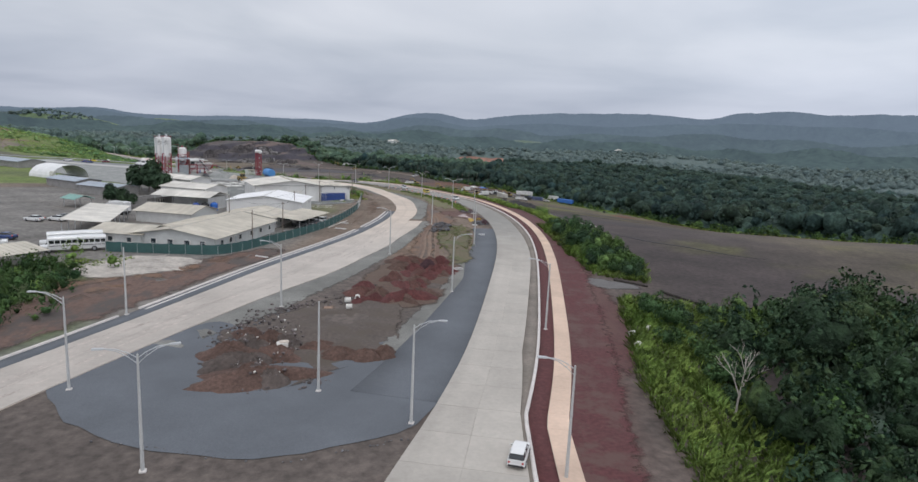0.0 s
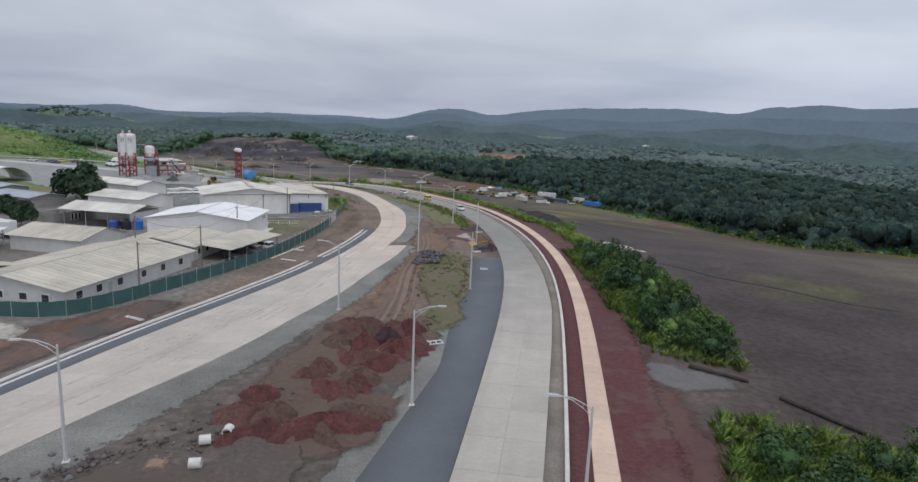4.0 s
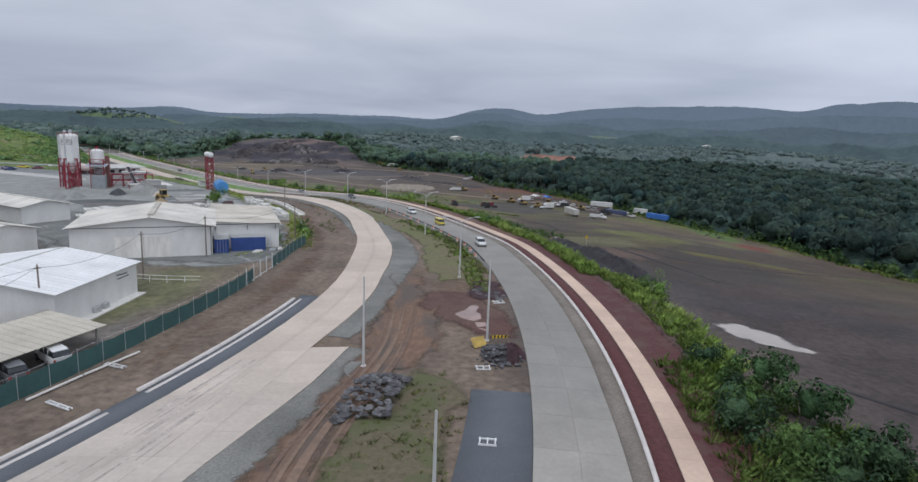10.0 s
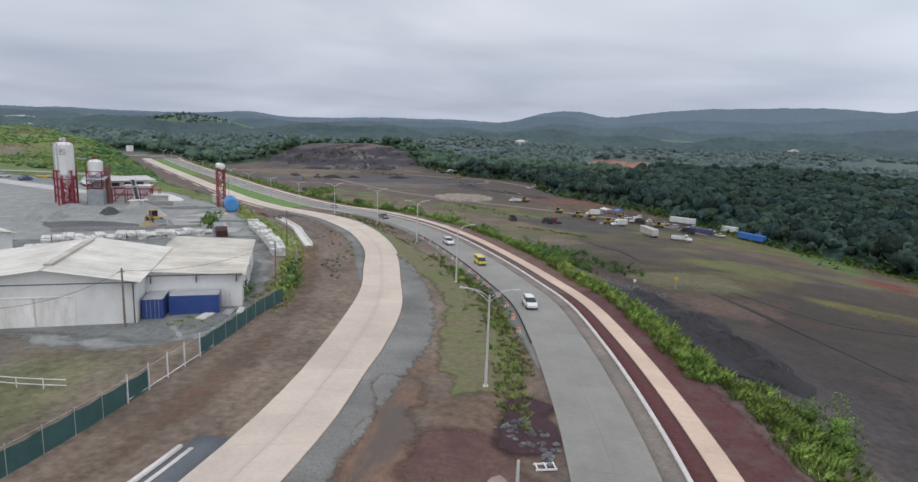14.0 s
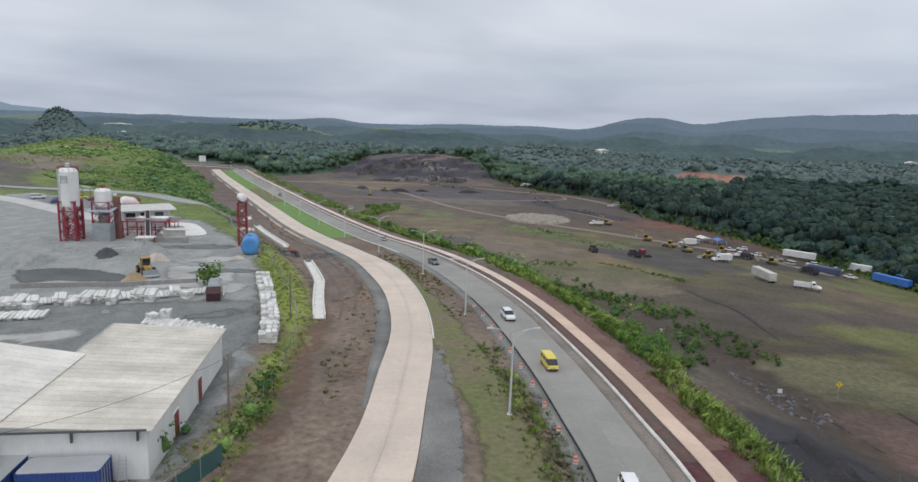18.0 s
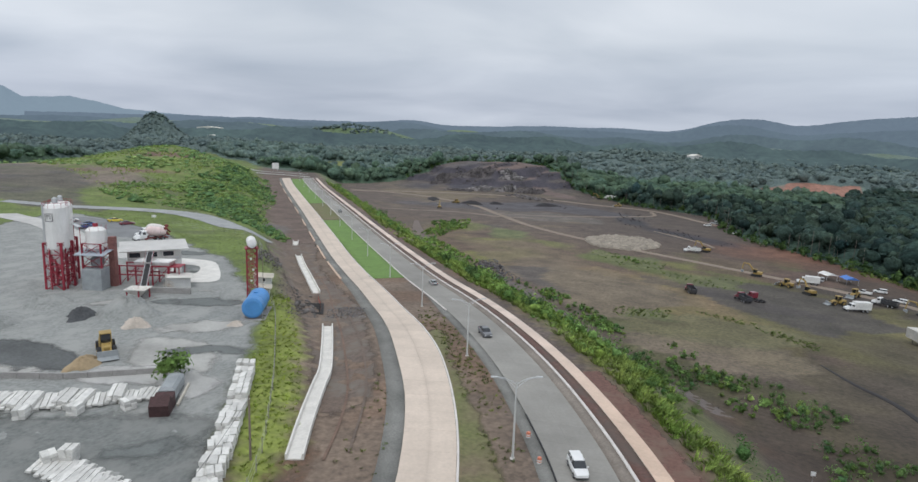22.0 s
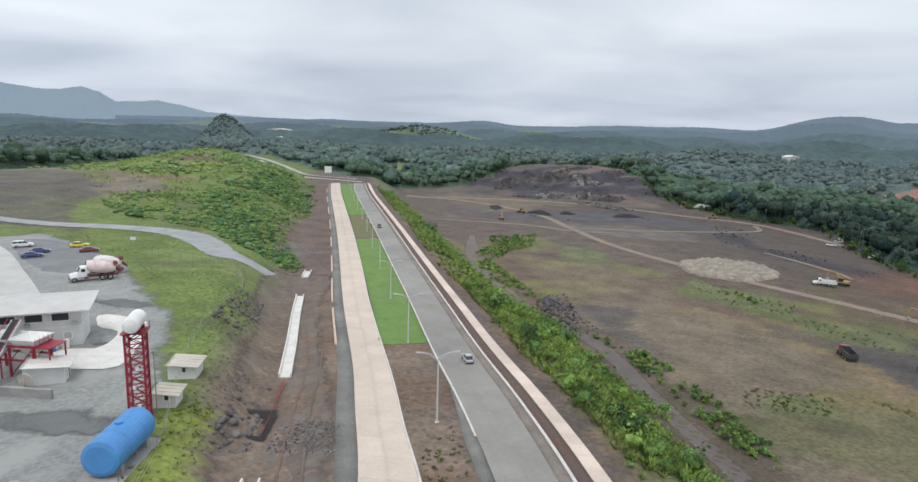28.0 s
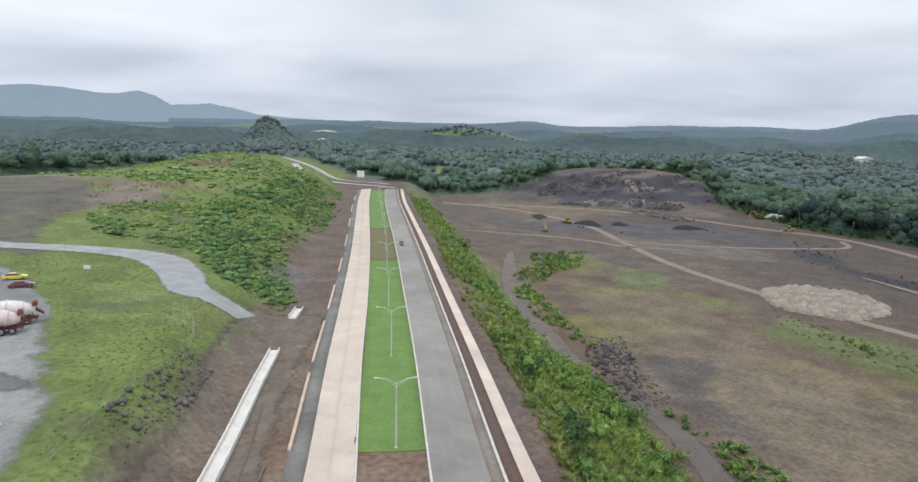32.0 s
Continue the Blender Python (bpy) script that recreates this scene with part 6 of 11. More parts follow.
grasses("hill_grass", off_verge(region_points([(-160, 392), (-178, 388), (-206, 400), (-236, 396), (-290, 408), (-400, 446), (-420, 560), (-352, 592), (-322, 566), (-250, 500), (-200, 448), (-172, 420)], 2.0, 0.5, 12, 8)), 0.4, 0.9, "rough grass between the shrubs of the low hill", leafy("hill_grass_leaf", (0.20, 0.315, 0.065), (0.29, 0.37, 0.09)))
grasses("slope_grass", region_points([(-90, 308), (-106, 320), (-118, 329), (-126, 334), (-140, 339), (-156, 345), (-181, 353), (-204, 356), (-230, 356), (-214, 380), (-194, 380), (-168, 371), (-154, 370), (-141, 361), (-127, 350), (-116, 340), (-98, 322), (-91, 315)], 1.3, 0.7), 0.12, 0.32, "short green grass on the yard slope", leafy("slope_grass_leaf", (0.145, 0.205, 0.038), (0.185, 0.225, 0.05)))
grasses("fence_grass", np.concatenate([region_points([(-31, 222), (-37, 236), (-46, 254), (-57, 267), (-64, 275), (-70, 283), (-76, 291), (-84, 299), (-92, 308), (-91, 315), (-75, 299), (-62, 285), (-51, 271), (-44, 258), (-34, 236)], 0.9, 0.92), region_points([(-38, 221), (-36, 225), (-39, 236), (-43.5, 247), (-44, 254), (-33.5, 234), (-29.6, 224), (-28.2, 217), (-31, 217)], 0.8, 0.95), region_points([(-36, 217), (-33, 218), (-31, 211), (-35, 207), (-40, 209), (-38, 213)], 0.8, 0.45)]), 0.2, 0.5, "bright yellow-green grass along the yard fence", leafy("fence_grass_leaf", (0.225, 0.31, 0.045), (0.29, 0.345, 0.07)))
grasses("rail_weeds", strip_points(192, 268, -4.6, -1.8, 0.7, 0.55, 6), 0.3, 0.75, "tall green weeds along the guard rail", leafy("rail_weed_leaf", (0.17, 0.27, 0.055), (0.24, 0.31, 0.08)))
grasses("ditch_weeds", np.concatenate([region_points([(-59, 285), (-51, 292), (-40, 273), (-31, 254), (-34, 252), (-42, 267), (-50, 280)], 1.3, 0.42, 5), region_points([(-47, 265), (-37, 250), (-30, 236), (-28, 238), (-34, 252), (-43, 268)], 1.3, 0.4, 5)]), 0.2, 0.55, "green weeds in the soil beside the channel", leafy("ditch_weed_leaf", (0.11, 0.16, 0.045), (0.17, 0.20, 0.06)))
shrubbery("yard_shrubs", np.array([(-31.5, 224), (-32.5, 227), (-33.5, 230.5), (-36, 236), (-38, 240), (-36.5, 222), (-37.5, 226), (-68, 110), (-65, 104), (-70, 101), (-62, 96), (-66, 92), (-72, 96), (-60, 88), (-58, 84), (-56, 100), (-63, 100), (-74, 104)]), 1.2, 2.2, LEAF_MID, "green shrubs beside the yard fence")
shrubbery("field_shrubs", np.concatenate([region_points([(-80, 415), (-68, 413), (-56, 404), (-42, 386), (-28, 368), (-32, 364), (-47, 381), (-60, 397), (-72, 411)], 1.7, 0.85), region_points([(-178, 538), (-170, 556), (-156, 531), (-149, 495), (-158, 508)], 2.4, 0.7), region_points([(-66, 500), (-54, 488), (-40, 486), (-38, 492), (-54, 497)], 2.4, 0.4), region_points([(2, 320), (8, 330), (-24, 372), (-30, 366)], 2.4, 0.5)]), 0.6, 1.5, LEAF_MID, "low green shrubs on the levelled field", 0.8, True)
grasses("field_grass", np.concatenate([region_points([(-20, 420), (60, 420), (70, 470), (10, 500), (-60, 500), (-90, 470)], 2.6, 0.42, 14, 4), region_points([(60, 250), (115, 330), (125, 400), (90, 400), (50, 330)], 2.6, 0.35, 12, 6), region_points([(20, 300), (60, 330), (20, 400), (-40, 420), (-30, 370)], 2.6, 0.25, 12, 2)]), 0.1, 0.28, "thin yellowish grass on the levelled field", leafy("field_grass_leaf", (0.12, 0.14, 0.045), (0.18, 0.17, 0.07)))


shrubbery("gully_shrubs", np.concatenate([region_points([(-6, 352), (7, 350), (20, 319), (26, 298), (22, 291), (15, 308), (3, 327)], 1.7, 0.5), region_points([(8, 323), (12, 317), (15, 293), (11, 276), (9, 290)], 1.7, 0.45), region_points([(-30, 344), (-27, 356), (-13, 346), (-11, 336), (-18, 325), (-25, 329)], 2.0, 0.9), region_points([(-13, 350), (-4, 350), (0, 344), (-6, 338), (-12, 342)], 1.8, 0.8)]), 0.5, 1.35, leafy("gully_foliage", (0.066, 0.130, 0.046), (0.125, 0.20, 0.06)), "dark green bushes along a gully in the field", 1.0)
shrubbery("lane_shrubs", np.concatenate([region_points([(-162, 498), (-170, 540), (-164, 563), (-151, 532), (-149, 490)], 2.2, 0.75), region_points([(-153, 492), (-128, 469), (-104, 444), (-105, 438), (-124, 453), (-148, 476)], 1.9, 0.8)]), 0.7, 1.7, leafy("lane_foliage", (0.135, 0.235, 0.062), (0.21, 0.30, 0.08)), "bright green bushes along the earth lane", 0.8, True)
grasses("weed_lines", np.concatenate([region_points([(-75, 512), (-58, 504), (-36, 493), (-36, 479), (-54, 480), (-75, 498)], 1.7, 0.6, 6), region_points([(-38, 476), (-6, 479), (-6, 460), (-33, 458)], 1.7, 0.5, 6), region_points([(-40, 401), (-24, 408), (-24, 396), (-38, 389)], 1.4, 0.6, 6), region_points([(-20, 412), (-4, 408), (14, 390), (12, 384), (-6, 402)], 1.3, 0.8, 6)]), 0.3, 0.8, "green weeds in lines across the levelled field", leafy("weed_line_leaf", (0.11, 0.17, 0.05), (0.17, 0.22, 0.065)))
shrubbery("hedge_shrubs", region_points([(-66, 104), (-57, 93), (-52, 80), (-50, 72), (-55, 66), (-66, 70), (-74, 88)], 1.7, 0.75), 0.8, 1.7, leafy("hedge_foliage", (0.04, 0.082, 0.03), (0.075, 0.125, 0.042)), "thick green bushes below the yard", 1.1)
grasses("pad_grass", region_points([(-66, 106), (-56, 108), (-58, 100), (-64, 96)], 0.9, 0.9), 0.3, 0.7, "bright green grass beside the broken slab")
rim = spline(WOOD_EDGE[8:17], 1.6)
rim = np.concatenate([rim + rng.normal(0, 2.6, rim.shape) + (-3, -2) for _ in range(4)])
grasses("rim_grass", rim, 0.5, 1.4, "bright green grass along the edge of the woods")
rim = spline(WOOD_EDGE[8:24], 4.0)
rim = np.concatenate([rim + rng.normal(0, 2.4, rim.shape) + (-1.5, -1) for _ in range(2)])
shrubbery("rim_shrubs", rim, 1.2, 3.0, leafy("rim_foliage", (0.042, 0.085, 0.032), (0.085, 0.14, 0.044)), "green shrubs at the foot of the woods", 1.1, True)


# ---------------------------------------------------------------- single shrubs and trees
def woody(name, seed, label, category, material, leaf=0.17, n=760, trunk=0.7):
    """One shrub or tree of unit size: stem, limbs and a crown of leaf clumps."""
    r = random.Random(seed)
    root = thing(name, label, category, group="roadside " + category + "s")
    g = Geo()
    g.tube((0, 0, -0.1), (0.02, 0.03, trunk * 0.55), 0.045, 0.03, 6, False)
    for k in range(5):
        a, l = 2 * math.pi * k / 5 + r.random(), r.uniform(0.3, 0.5)
        g.tube((0.02, 0.03, trunk * r.uniform(0.3, 0.55)), (l * math.cos(a), l * math.sin(a), trunk * r.uniform(0.8, 1.2)), 0.022, 0.008, 5, False)
    part("stem", g, BARK, root, "grey-brown stem")
    q = crown(n, seed, 1.05, leaf, 7, 0.4)
    v, f = lumpy(seed + 5, 10, 7, 0.95, 0.5)
    v = v + (0, 0, 0.06)
    corners = np.concatenate([q.reshape(-1, 3), v])
    quads = np.concatenate([np.arange(len(q) * 4).reshape(-1, 4), f + len(q) * 4])
    ob = new("crown", toned(arrays("crown", corners, quads, material, flat=False), np.ones((len(corners), 3)), 1))
    ob.parent = root
    return root


kinds = [woody("shrub", 101, "broad-leaved green shrub on the outer bank", "shrub", leafy("bush_foliage", (0.042, 0.088, 0.040), (0.075, 0.13, 0.046))), woody("shrub", 102, "dark green shrub on the outer bank", "shrub", leafy("dense_foliage", (0.030, 0.062, 0.036), (0.055, 0.092, 0.042))),
         woody("shrub", 103, "leafy young tree among tall grass", "shrub", leafy("young_foliage", (0.075, 0.145, 0.045), (0.14, 0.20, 0.06)), 0.13), woody("shrub", 104, "rounded green shrub among tall grass", "shrub", leafy("fresh_foliage", (0.055, 0.115, 0.038), (0.11, 0.17, 0.05)))]
spots = [q for q in region_points([(28, 168), (31, 170), (39, 150), (40, 124), (36, 110), (29, 114), (28, 140)], 3.0, 0.95)]
spots += [q for q in region_points([(31, 92), (44, 90), (54, 92), (46, 60), (26, 40), (25, 62), (28, 84)], 5.0, 0.8)]
spots += [q for q in strip_points(330, 420, 19, 36, 6.0, 0.7)]
for k, (x, y) in enumerate(spots[:95]):
    s = random.uniform(1.3, 2.6) if y < 330 else random.uniform(1.0, 2.0)
    m = Matrix.Translation((x, y, land1(x, y) - 0.05)) @ Matrix.Rotation(random.uniform(0, 6.28), 4, "Z")
    if k < 4:
        kinds[k].scale = (s, s, s * random.uniform(0.9, 1.25))
        kinds[k].matrix_basis = m @ Matrix.Diagonal((*kinds[k].scale, 1))
    else:
        base = kinds[k % 4]
        copy_thing(base, m @ Matrix.Diagonal((*([s / base.scale[0]] * 2), s * random.uniform(0.9, 1.25) / base.scale[2], 1)))
yard_bush = woody("bush", 120, "round dark green bush in the works yard", "bush", LEAF_MID, 0.2, 420)
yard_bush.matrix_basis = Matrix.Translation((-73.5, 271.5, land1(-73.5, 271.5))) @ Matrix.Diagonal((3.2, 3.2, 2.9, 1))
dark_tree = woody("tree", 121, "large dark green tree between the sheds", "tree", leafy("yard_foliage", (0.030, 0.056, 0.036), (0.050, 0.080, 0.042)), 0.26, 1100)
dark_tree.matrix_basis = Matrix.Translation((-103, 214, land1(-103, 214))) @ Matrix.Diagonal((5.5, 5.5, 6.0, 1))
for x, y, s in ((-97, 206, 4.6), (-109, 221, 4.2), (-90, 172, 2.6), (-96, 178, 3.0)):
    copy_thing(dark_tree, Matrix.Translation((x, y, land1(x, y))) @ Matrix.Rotation(x, 4, "Z") @ Matrix.Diagonal((s / 5.5, s / 5.5, s / 5.5, 1)))

# a bare pale tree on the lower slope
g = Geo()


def limb(a, d, l, r, depth, rr):
    b = a + d * l
    g.tube(a, b, r, r * 0.6, 5, False)
    if depth:
        for _ in range(3):
            limb(a + d * l * rr.uniform(0.6, 1.0), (d + Vector((rr.uniform(-0.7, 0.7), rr.uniform(-0.7, 0.7), rr.uniform(-0.1, 0.5)))).normalized(), l * rr.uniform(0.55, 0.75), r * 0.55, depth - 1, rr)


limb(Vector((0, 0, -0.2)), Vector((0.05, 0, 1)), 3.4, 0.13, 4, random.Random(5))
solo("bare_tree", g, surface("bleached_wood", (0.42, 0.38, 0.34), grain=(5, 0.1)), "leafless pale grey tree among dense shrubs", "tree", Matrix.Translation((27.2, 53, land1(27.2, 53) - 0.1)))


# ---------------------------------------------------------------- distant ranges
def hazy(name, colour, haze_glow, grain=0.3):
    """Distant wooded slope; haze of kilometres of damp air put in as faint emission."""
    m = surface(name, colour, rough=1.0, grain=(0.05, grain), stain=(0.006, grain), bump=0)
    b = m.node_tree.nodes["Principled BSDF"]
    b.inputs["Emission Color"].default_value, b.inputs["Emission Strength"].default_value = (*haze_glow, 1), 1.0
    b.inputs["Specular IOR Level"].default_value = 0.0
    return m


def mountain_range(r0, width, span, crest, seed, colour, haze_glow, label, rugged=0.06, grain=0.3):
    """A ring of hills: crest gives the elevation angle of its top by azimuth, seen from the works."""
    az = np.arange(span[0], span[1], 0.14)
    fine = lumps(az * 60, az * 17 + seed, seed, 90) * 0.5 + lumps(az * 300, az * 20, seed + 1, 40) * 0.3
    top = 26 + np.tan(np.radians(np.maximum(crest(az) + fine * rugged, -1.2))) * r0
    rows = []
    for u in np.linspace(-1, 1, 19):
        r = r0 + width * u + 0.25 * width * lumps(az * 40 + seed, az * 0 + 90 * u, seed + 3, 60) * (1 - abs(u))
        spur = 0.86 + 0.14 * lumps(az * 50, az * 0 + 120 * u, seed + 5, 60)
        h = -30 + (top + 30) * (1 - abs(u) ** 1.4) * (1 if abs(u) < 0.01 else spur)
        rows.append(np.stack([-20 - r * np.sin(np.radians(az)), 180 + r * np.cos(np.radians(az)), h], 1))
    v, n = np.concatenate(rows), len(az)
    q = (np.arange(18)[:, None] * n + np.arange(n - 1)[None]).ravel()
    ob = new("backdrop_hills", arrays("backdrop_hills", v, np.stack([q, q + n, q + n + 1, q + 1], 1), hazy("hazy_slope", colour, haze_glow, grain), flat=False))
    return tagged(ob, label, "hills", kind="structure")


def skyline(az):
    """Elevation of the far crest, slightly rounded."""
    return sum(np.interp(az + k, RIDGE_AZ, RIDGE_EL) for k in (-0.6, 0, 0.6)) / 3


# farther rings get a paler, stronger haze emission
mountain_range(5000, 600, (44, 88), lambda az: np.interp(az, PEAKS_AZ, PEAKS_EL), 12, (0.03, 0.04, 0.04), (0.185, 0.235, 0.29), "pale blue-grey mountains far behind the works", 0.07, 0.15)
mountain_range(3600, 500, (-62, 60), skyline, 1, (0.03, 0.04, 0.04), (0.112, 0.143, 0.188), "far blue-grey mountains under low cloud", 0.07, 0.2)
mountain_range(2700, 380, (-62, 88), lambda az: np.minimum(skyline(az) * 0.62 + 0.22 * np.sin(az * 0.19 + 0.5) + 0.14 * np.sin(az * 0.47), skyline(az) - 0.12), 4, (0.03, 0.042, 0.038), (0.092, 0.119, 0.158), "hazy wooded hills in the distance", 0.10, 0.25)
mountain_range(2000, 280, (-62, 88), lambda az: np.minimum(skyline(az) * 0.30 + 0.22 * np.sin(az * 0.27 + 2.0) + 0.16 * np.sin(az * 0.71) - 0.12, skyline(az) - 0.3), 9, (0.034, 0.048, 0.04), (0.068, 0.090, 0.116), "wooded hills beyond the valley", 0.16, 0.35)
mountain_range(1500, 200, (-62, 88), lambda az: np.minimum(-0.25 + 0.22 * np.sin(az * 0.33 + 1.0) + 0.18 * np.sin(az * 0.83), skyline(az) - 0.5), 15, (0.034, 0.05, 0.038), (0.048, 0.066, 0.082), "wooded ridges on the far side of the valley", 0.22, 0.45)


# ---------------------------------------------------------------- street furniture
def at(x, y, turn=0.0, lift=0.0, level=None):
    z = (land1(x, y) if level is None else level) + lift
    return Matrix.Translation((x, y, z)) @ Matrix.Rotation(radians(turn), 4, "Z")


def road_turn(x, y):
    """Heading of the road near a place, degrees from +y to the left."""
    i, _ = station(x, y)
    t = TAN[int(round(float(i)))]
    return math.degrees(math.atan2(-t[0], t[1]))


POLE_GREY = surface("lamp_pole_concrete", (0.52, 0.52, 0.51), rough=0.8, grain=(6, 0.06), stain=(0.8, 0.08), bump=0.05)
LAMP_GREY = surface("lamp_head_grey", (0.48, 0.49, 0.50), rough=0.5, grain=(8, 0.04), stain=(1, 0.06), bump=0)
LENS = glassy("lamp_lens", (0.75, 0.75, 0.72), 0.2)


def street_lamp(arms, label):
    root = thing("street_lamp", label, "street lamp", group="street lamps along the road")
    part("pole", Geo().lathe([(0.15, -0.1), (0.145, 0.0), (0.075, 9.0), (0.05, 9.06)], 10), POLE_GREY, root)
    part("base_plate", Geo().box(0, 0, -0.02, 0.5, 0.5, 0.14, bev=0.04), KERB, root)
    for s in arms:
        g = Geo()
        for drop in (0.0, 0.45):
            p = [Vector((0, 0, 8.75 - drop)), Vector((s * 0.55, 0, 9.15 - drop * 0.7)), Vector((s * 1.3, 0, 9.5 - drop * 0.3)), Vector((s * 2.2, 0, 9.62))]
            n, rings = 6, []
            for q in p:
                rings += [(q.x, 0.036 * math.cos(2 * math.pi * i / n), q.z + 0.036 * math.sin(2 * math.pi * i / n)) for i in range(n)]
            g.add(rings, [(k * n + i, k * n + (i + 1) % n, (k + 1) * n + (i + 1) % n, (k + 1) * n + i) for k in range(3) for i in range(n)])
            part("arm" if drop == 0 else "lower_arm", g, STEEL_GALV, root)
            g = Geo()
        part("brace", Geo().tube((s * 0.6, 0, 8.86), (s * 0.6, 0, 9.18), 0.02, 0.02, 5), STEEL_GALV, root)
        part("brace", Geo().tube((s * 1.25, 0, 9.33), (s * 1.25, 0, 9.48), 0.02, 0.02, 5), STEEL_GALV, root)
        head = part("lamp_head", Geo().add([(s * 2.1, -0.13, 9.56), (s * 2.85, -0.17, 9.60), (s * 2.85, 0.17, 9.60), (s * 2.1, 0.13, 9.56), (s * 2.1, -0.11, 9.66), (s * 2.8, -0.14, 9.70), (s * 2.8, 0.14, 9.70), (s * 2.1, 0.11, 9.66)],
                                            [(0, 1, 2, 3), (7, 6, 5, 4), (0, 4, 5, 1), (1, 5, 6, 2), (2, 6, 7, 3), (3, 7, 4, 0)]), LAMP_GREY, root)
        lens = part("lens", Geo().box(s * 2.5, 0, 9.555, 0.5, 0.22, 0.03), LENS, head)
    return root


two = street_lamp((-1, 1), "tall grey street lamp with two arms in the median")
one_r = street_lamp((1,), "tall grey street lamp with a single arm")
one_l = street_lamp((-1,), "tall grey street lamp with one arm towards the carriageway")
bare = street_lamp((), "tall bare grey lamp pole without arms")
lamps = [(two, -22.8, 40.4, 20), (one_l, -36.1, 54.0, 15), (one_l, -23.9, 83.7, 20), (bare, -13.0, 55.5, 0), (one_r, -3.6, 49.3, -8), (one_r, 0.5, 95.5, -5), (one_l, -12.0, 123.5, 15),
         (bare, 6.0, 136.4, 0), (bare, -4.2, 162.0, 0), (bare, 7.4, 171.4, 0), (two, 1.7, 200.2, 8), (one_l, 12.9, 77.6, 0), (one_l, 8.6, 41.0, 0), (bare, -42.5, 77.5, 0)]
for x, y in ((-9.9, 242.5), (-26.0, 277.0), (-44.8, 305.0), (-68.2, 331.6), (-94.0, 359.5), (-119.5, 386), (-144.5, 412), (-170, 438.5), (-195.5, 465), (-221, 491), (-247, 517), (-273, 543), (-299, 569), (-325, 595)):
    lamps.append((two, x, y, road_turn(x, y)))
done = set()
for base, x, y, turn in lamps:
    m = at(x, y, turn, level=float(road_level(np.array([x]), np.array([y]))[0]) + 0.02)
    if base in done:
        copy_thing(base, m)
    else:
        base.matrix_basis = m
        done.add(base)

# plastic drums along the drop at the road's edge
ORANGE = surface("orange_plastic", (0.58, 0.19, 0.11), rough=0.5, grain=(6, 0.1), stain=(2, 0.15), bump=0)
WHITE_PLASTIC = surface("white_plastic", (0.72, 0.70, 0.67), rough=0.5, grain=(6, 0.06), stain=(2, 0.1), bump=0)
BLACK_RUBBER = surface("black_rubber", (0.025, 0.025, 0.027), rough=0.8, grain=(8, 0.2), stain=(1, 0.2), bump=0.05)
drum = thing("traffic_drum", "orange and white plastic traffic drum at the road edge", "traffic drum", group="traffic drums along the edge")
part("foot", Geo().lathe([(0.42, 0.0), (0.42, 0.06), (0.33, 0.09)], 12), BLACK_RUBBER, drum, "black rubber foot")
part("barrel", Geo().lathe([(0.29, 0.09), (0.28, 0.3), (0.27, 0.31), (0.26, 0.75), (0.24, 0.76), (0.22, 0.98), (0.1, 1.02)], 12), ORANGE, drum)
for z in (0.36, 0.62):
    part("white_band", Geo().lathe([(0.285, z), (0.28, z + 0.13)], 12, cap=False), WHITE_PLASTIC, drum, "white reflecting band")
ax = along(214, 290)
t = np.gradient(ax, axis=0)
t /= np.linalg.norm(t, axis=1)[:, None]
for n, k in enumerate(range(2, len(ax) - 1, 3)):
    x, y = ax[k] + np.array([t[k, 1], -t[k, 0]]) * (-1.0 + 0.15 * math.sin(k * 2.1))
    m = at(x, y, k * 31, level=float(profile(ax[k, 1])) - 0.3)
    if n:
        copy_thing(drum, m)
    else:
        drum.matrix_basis = m
# the pavement's step is drawn as a low black strip
ribbon("pavement_edge", offset_line(ax, -0.16), offset_line(ax, -0.02), 0.2, BLACK_RUBBER, 0.2, 1, label="black edge strip along the open pavement", category="edge strip", zfun=road_level)

# guide posts and thin field posts
WOODPOST = surface("weathered_wood", (0.21, 0.17, 0.14), rough=0.9, grain=(9, 0.2), stain=(1.5, 0.2), stretch=(1, 1, 0.15))
post = solo("marker_post", Geo().lathe([(0.05, -0.2), (0.05, 1.6), (0.02, 1.65)], 6), WOODPOST, "thin weathered wooden marker post in the field", "post", group="marker posts")
for n, (x, y) in enumerate(((28.9, 188.1), (28.7, 281.5), (15.8, 272), (13.3, 280.6), (18.3, 263), (22.7, 256.2), (32.5, 213.5), (12.9, 303.8), (24, 266), (27, 246), (20, 310), (-2, 330))):
    if n:
        copy_thing(post, at(x, y, 0) @ Matrix.Diagonal((1, 1, 0.8 + 0.1 * (n % 5), 1)))
    else:
        post.matrix_basis = at(x, y)

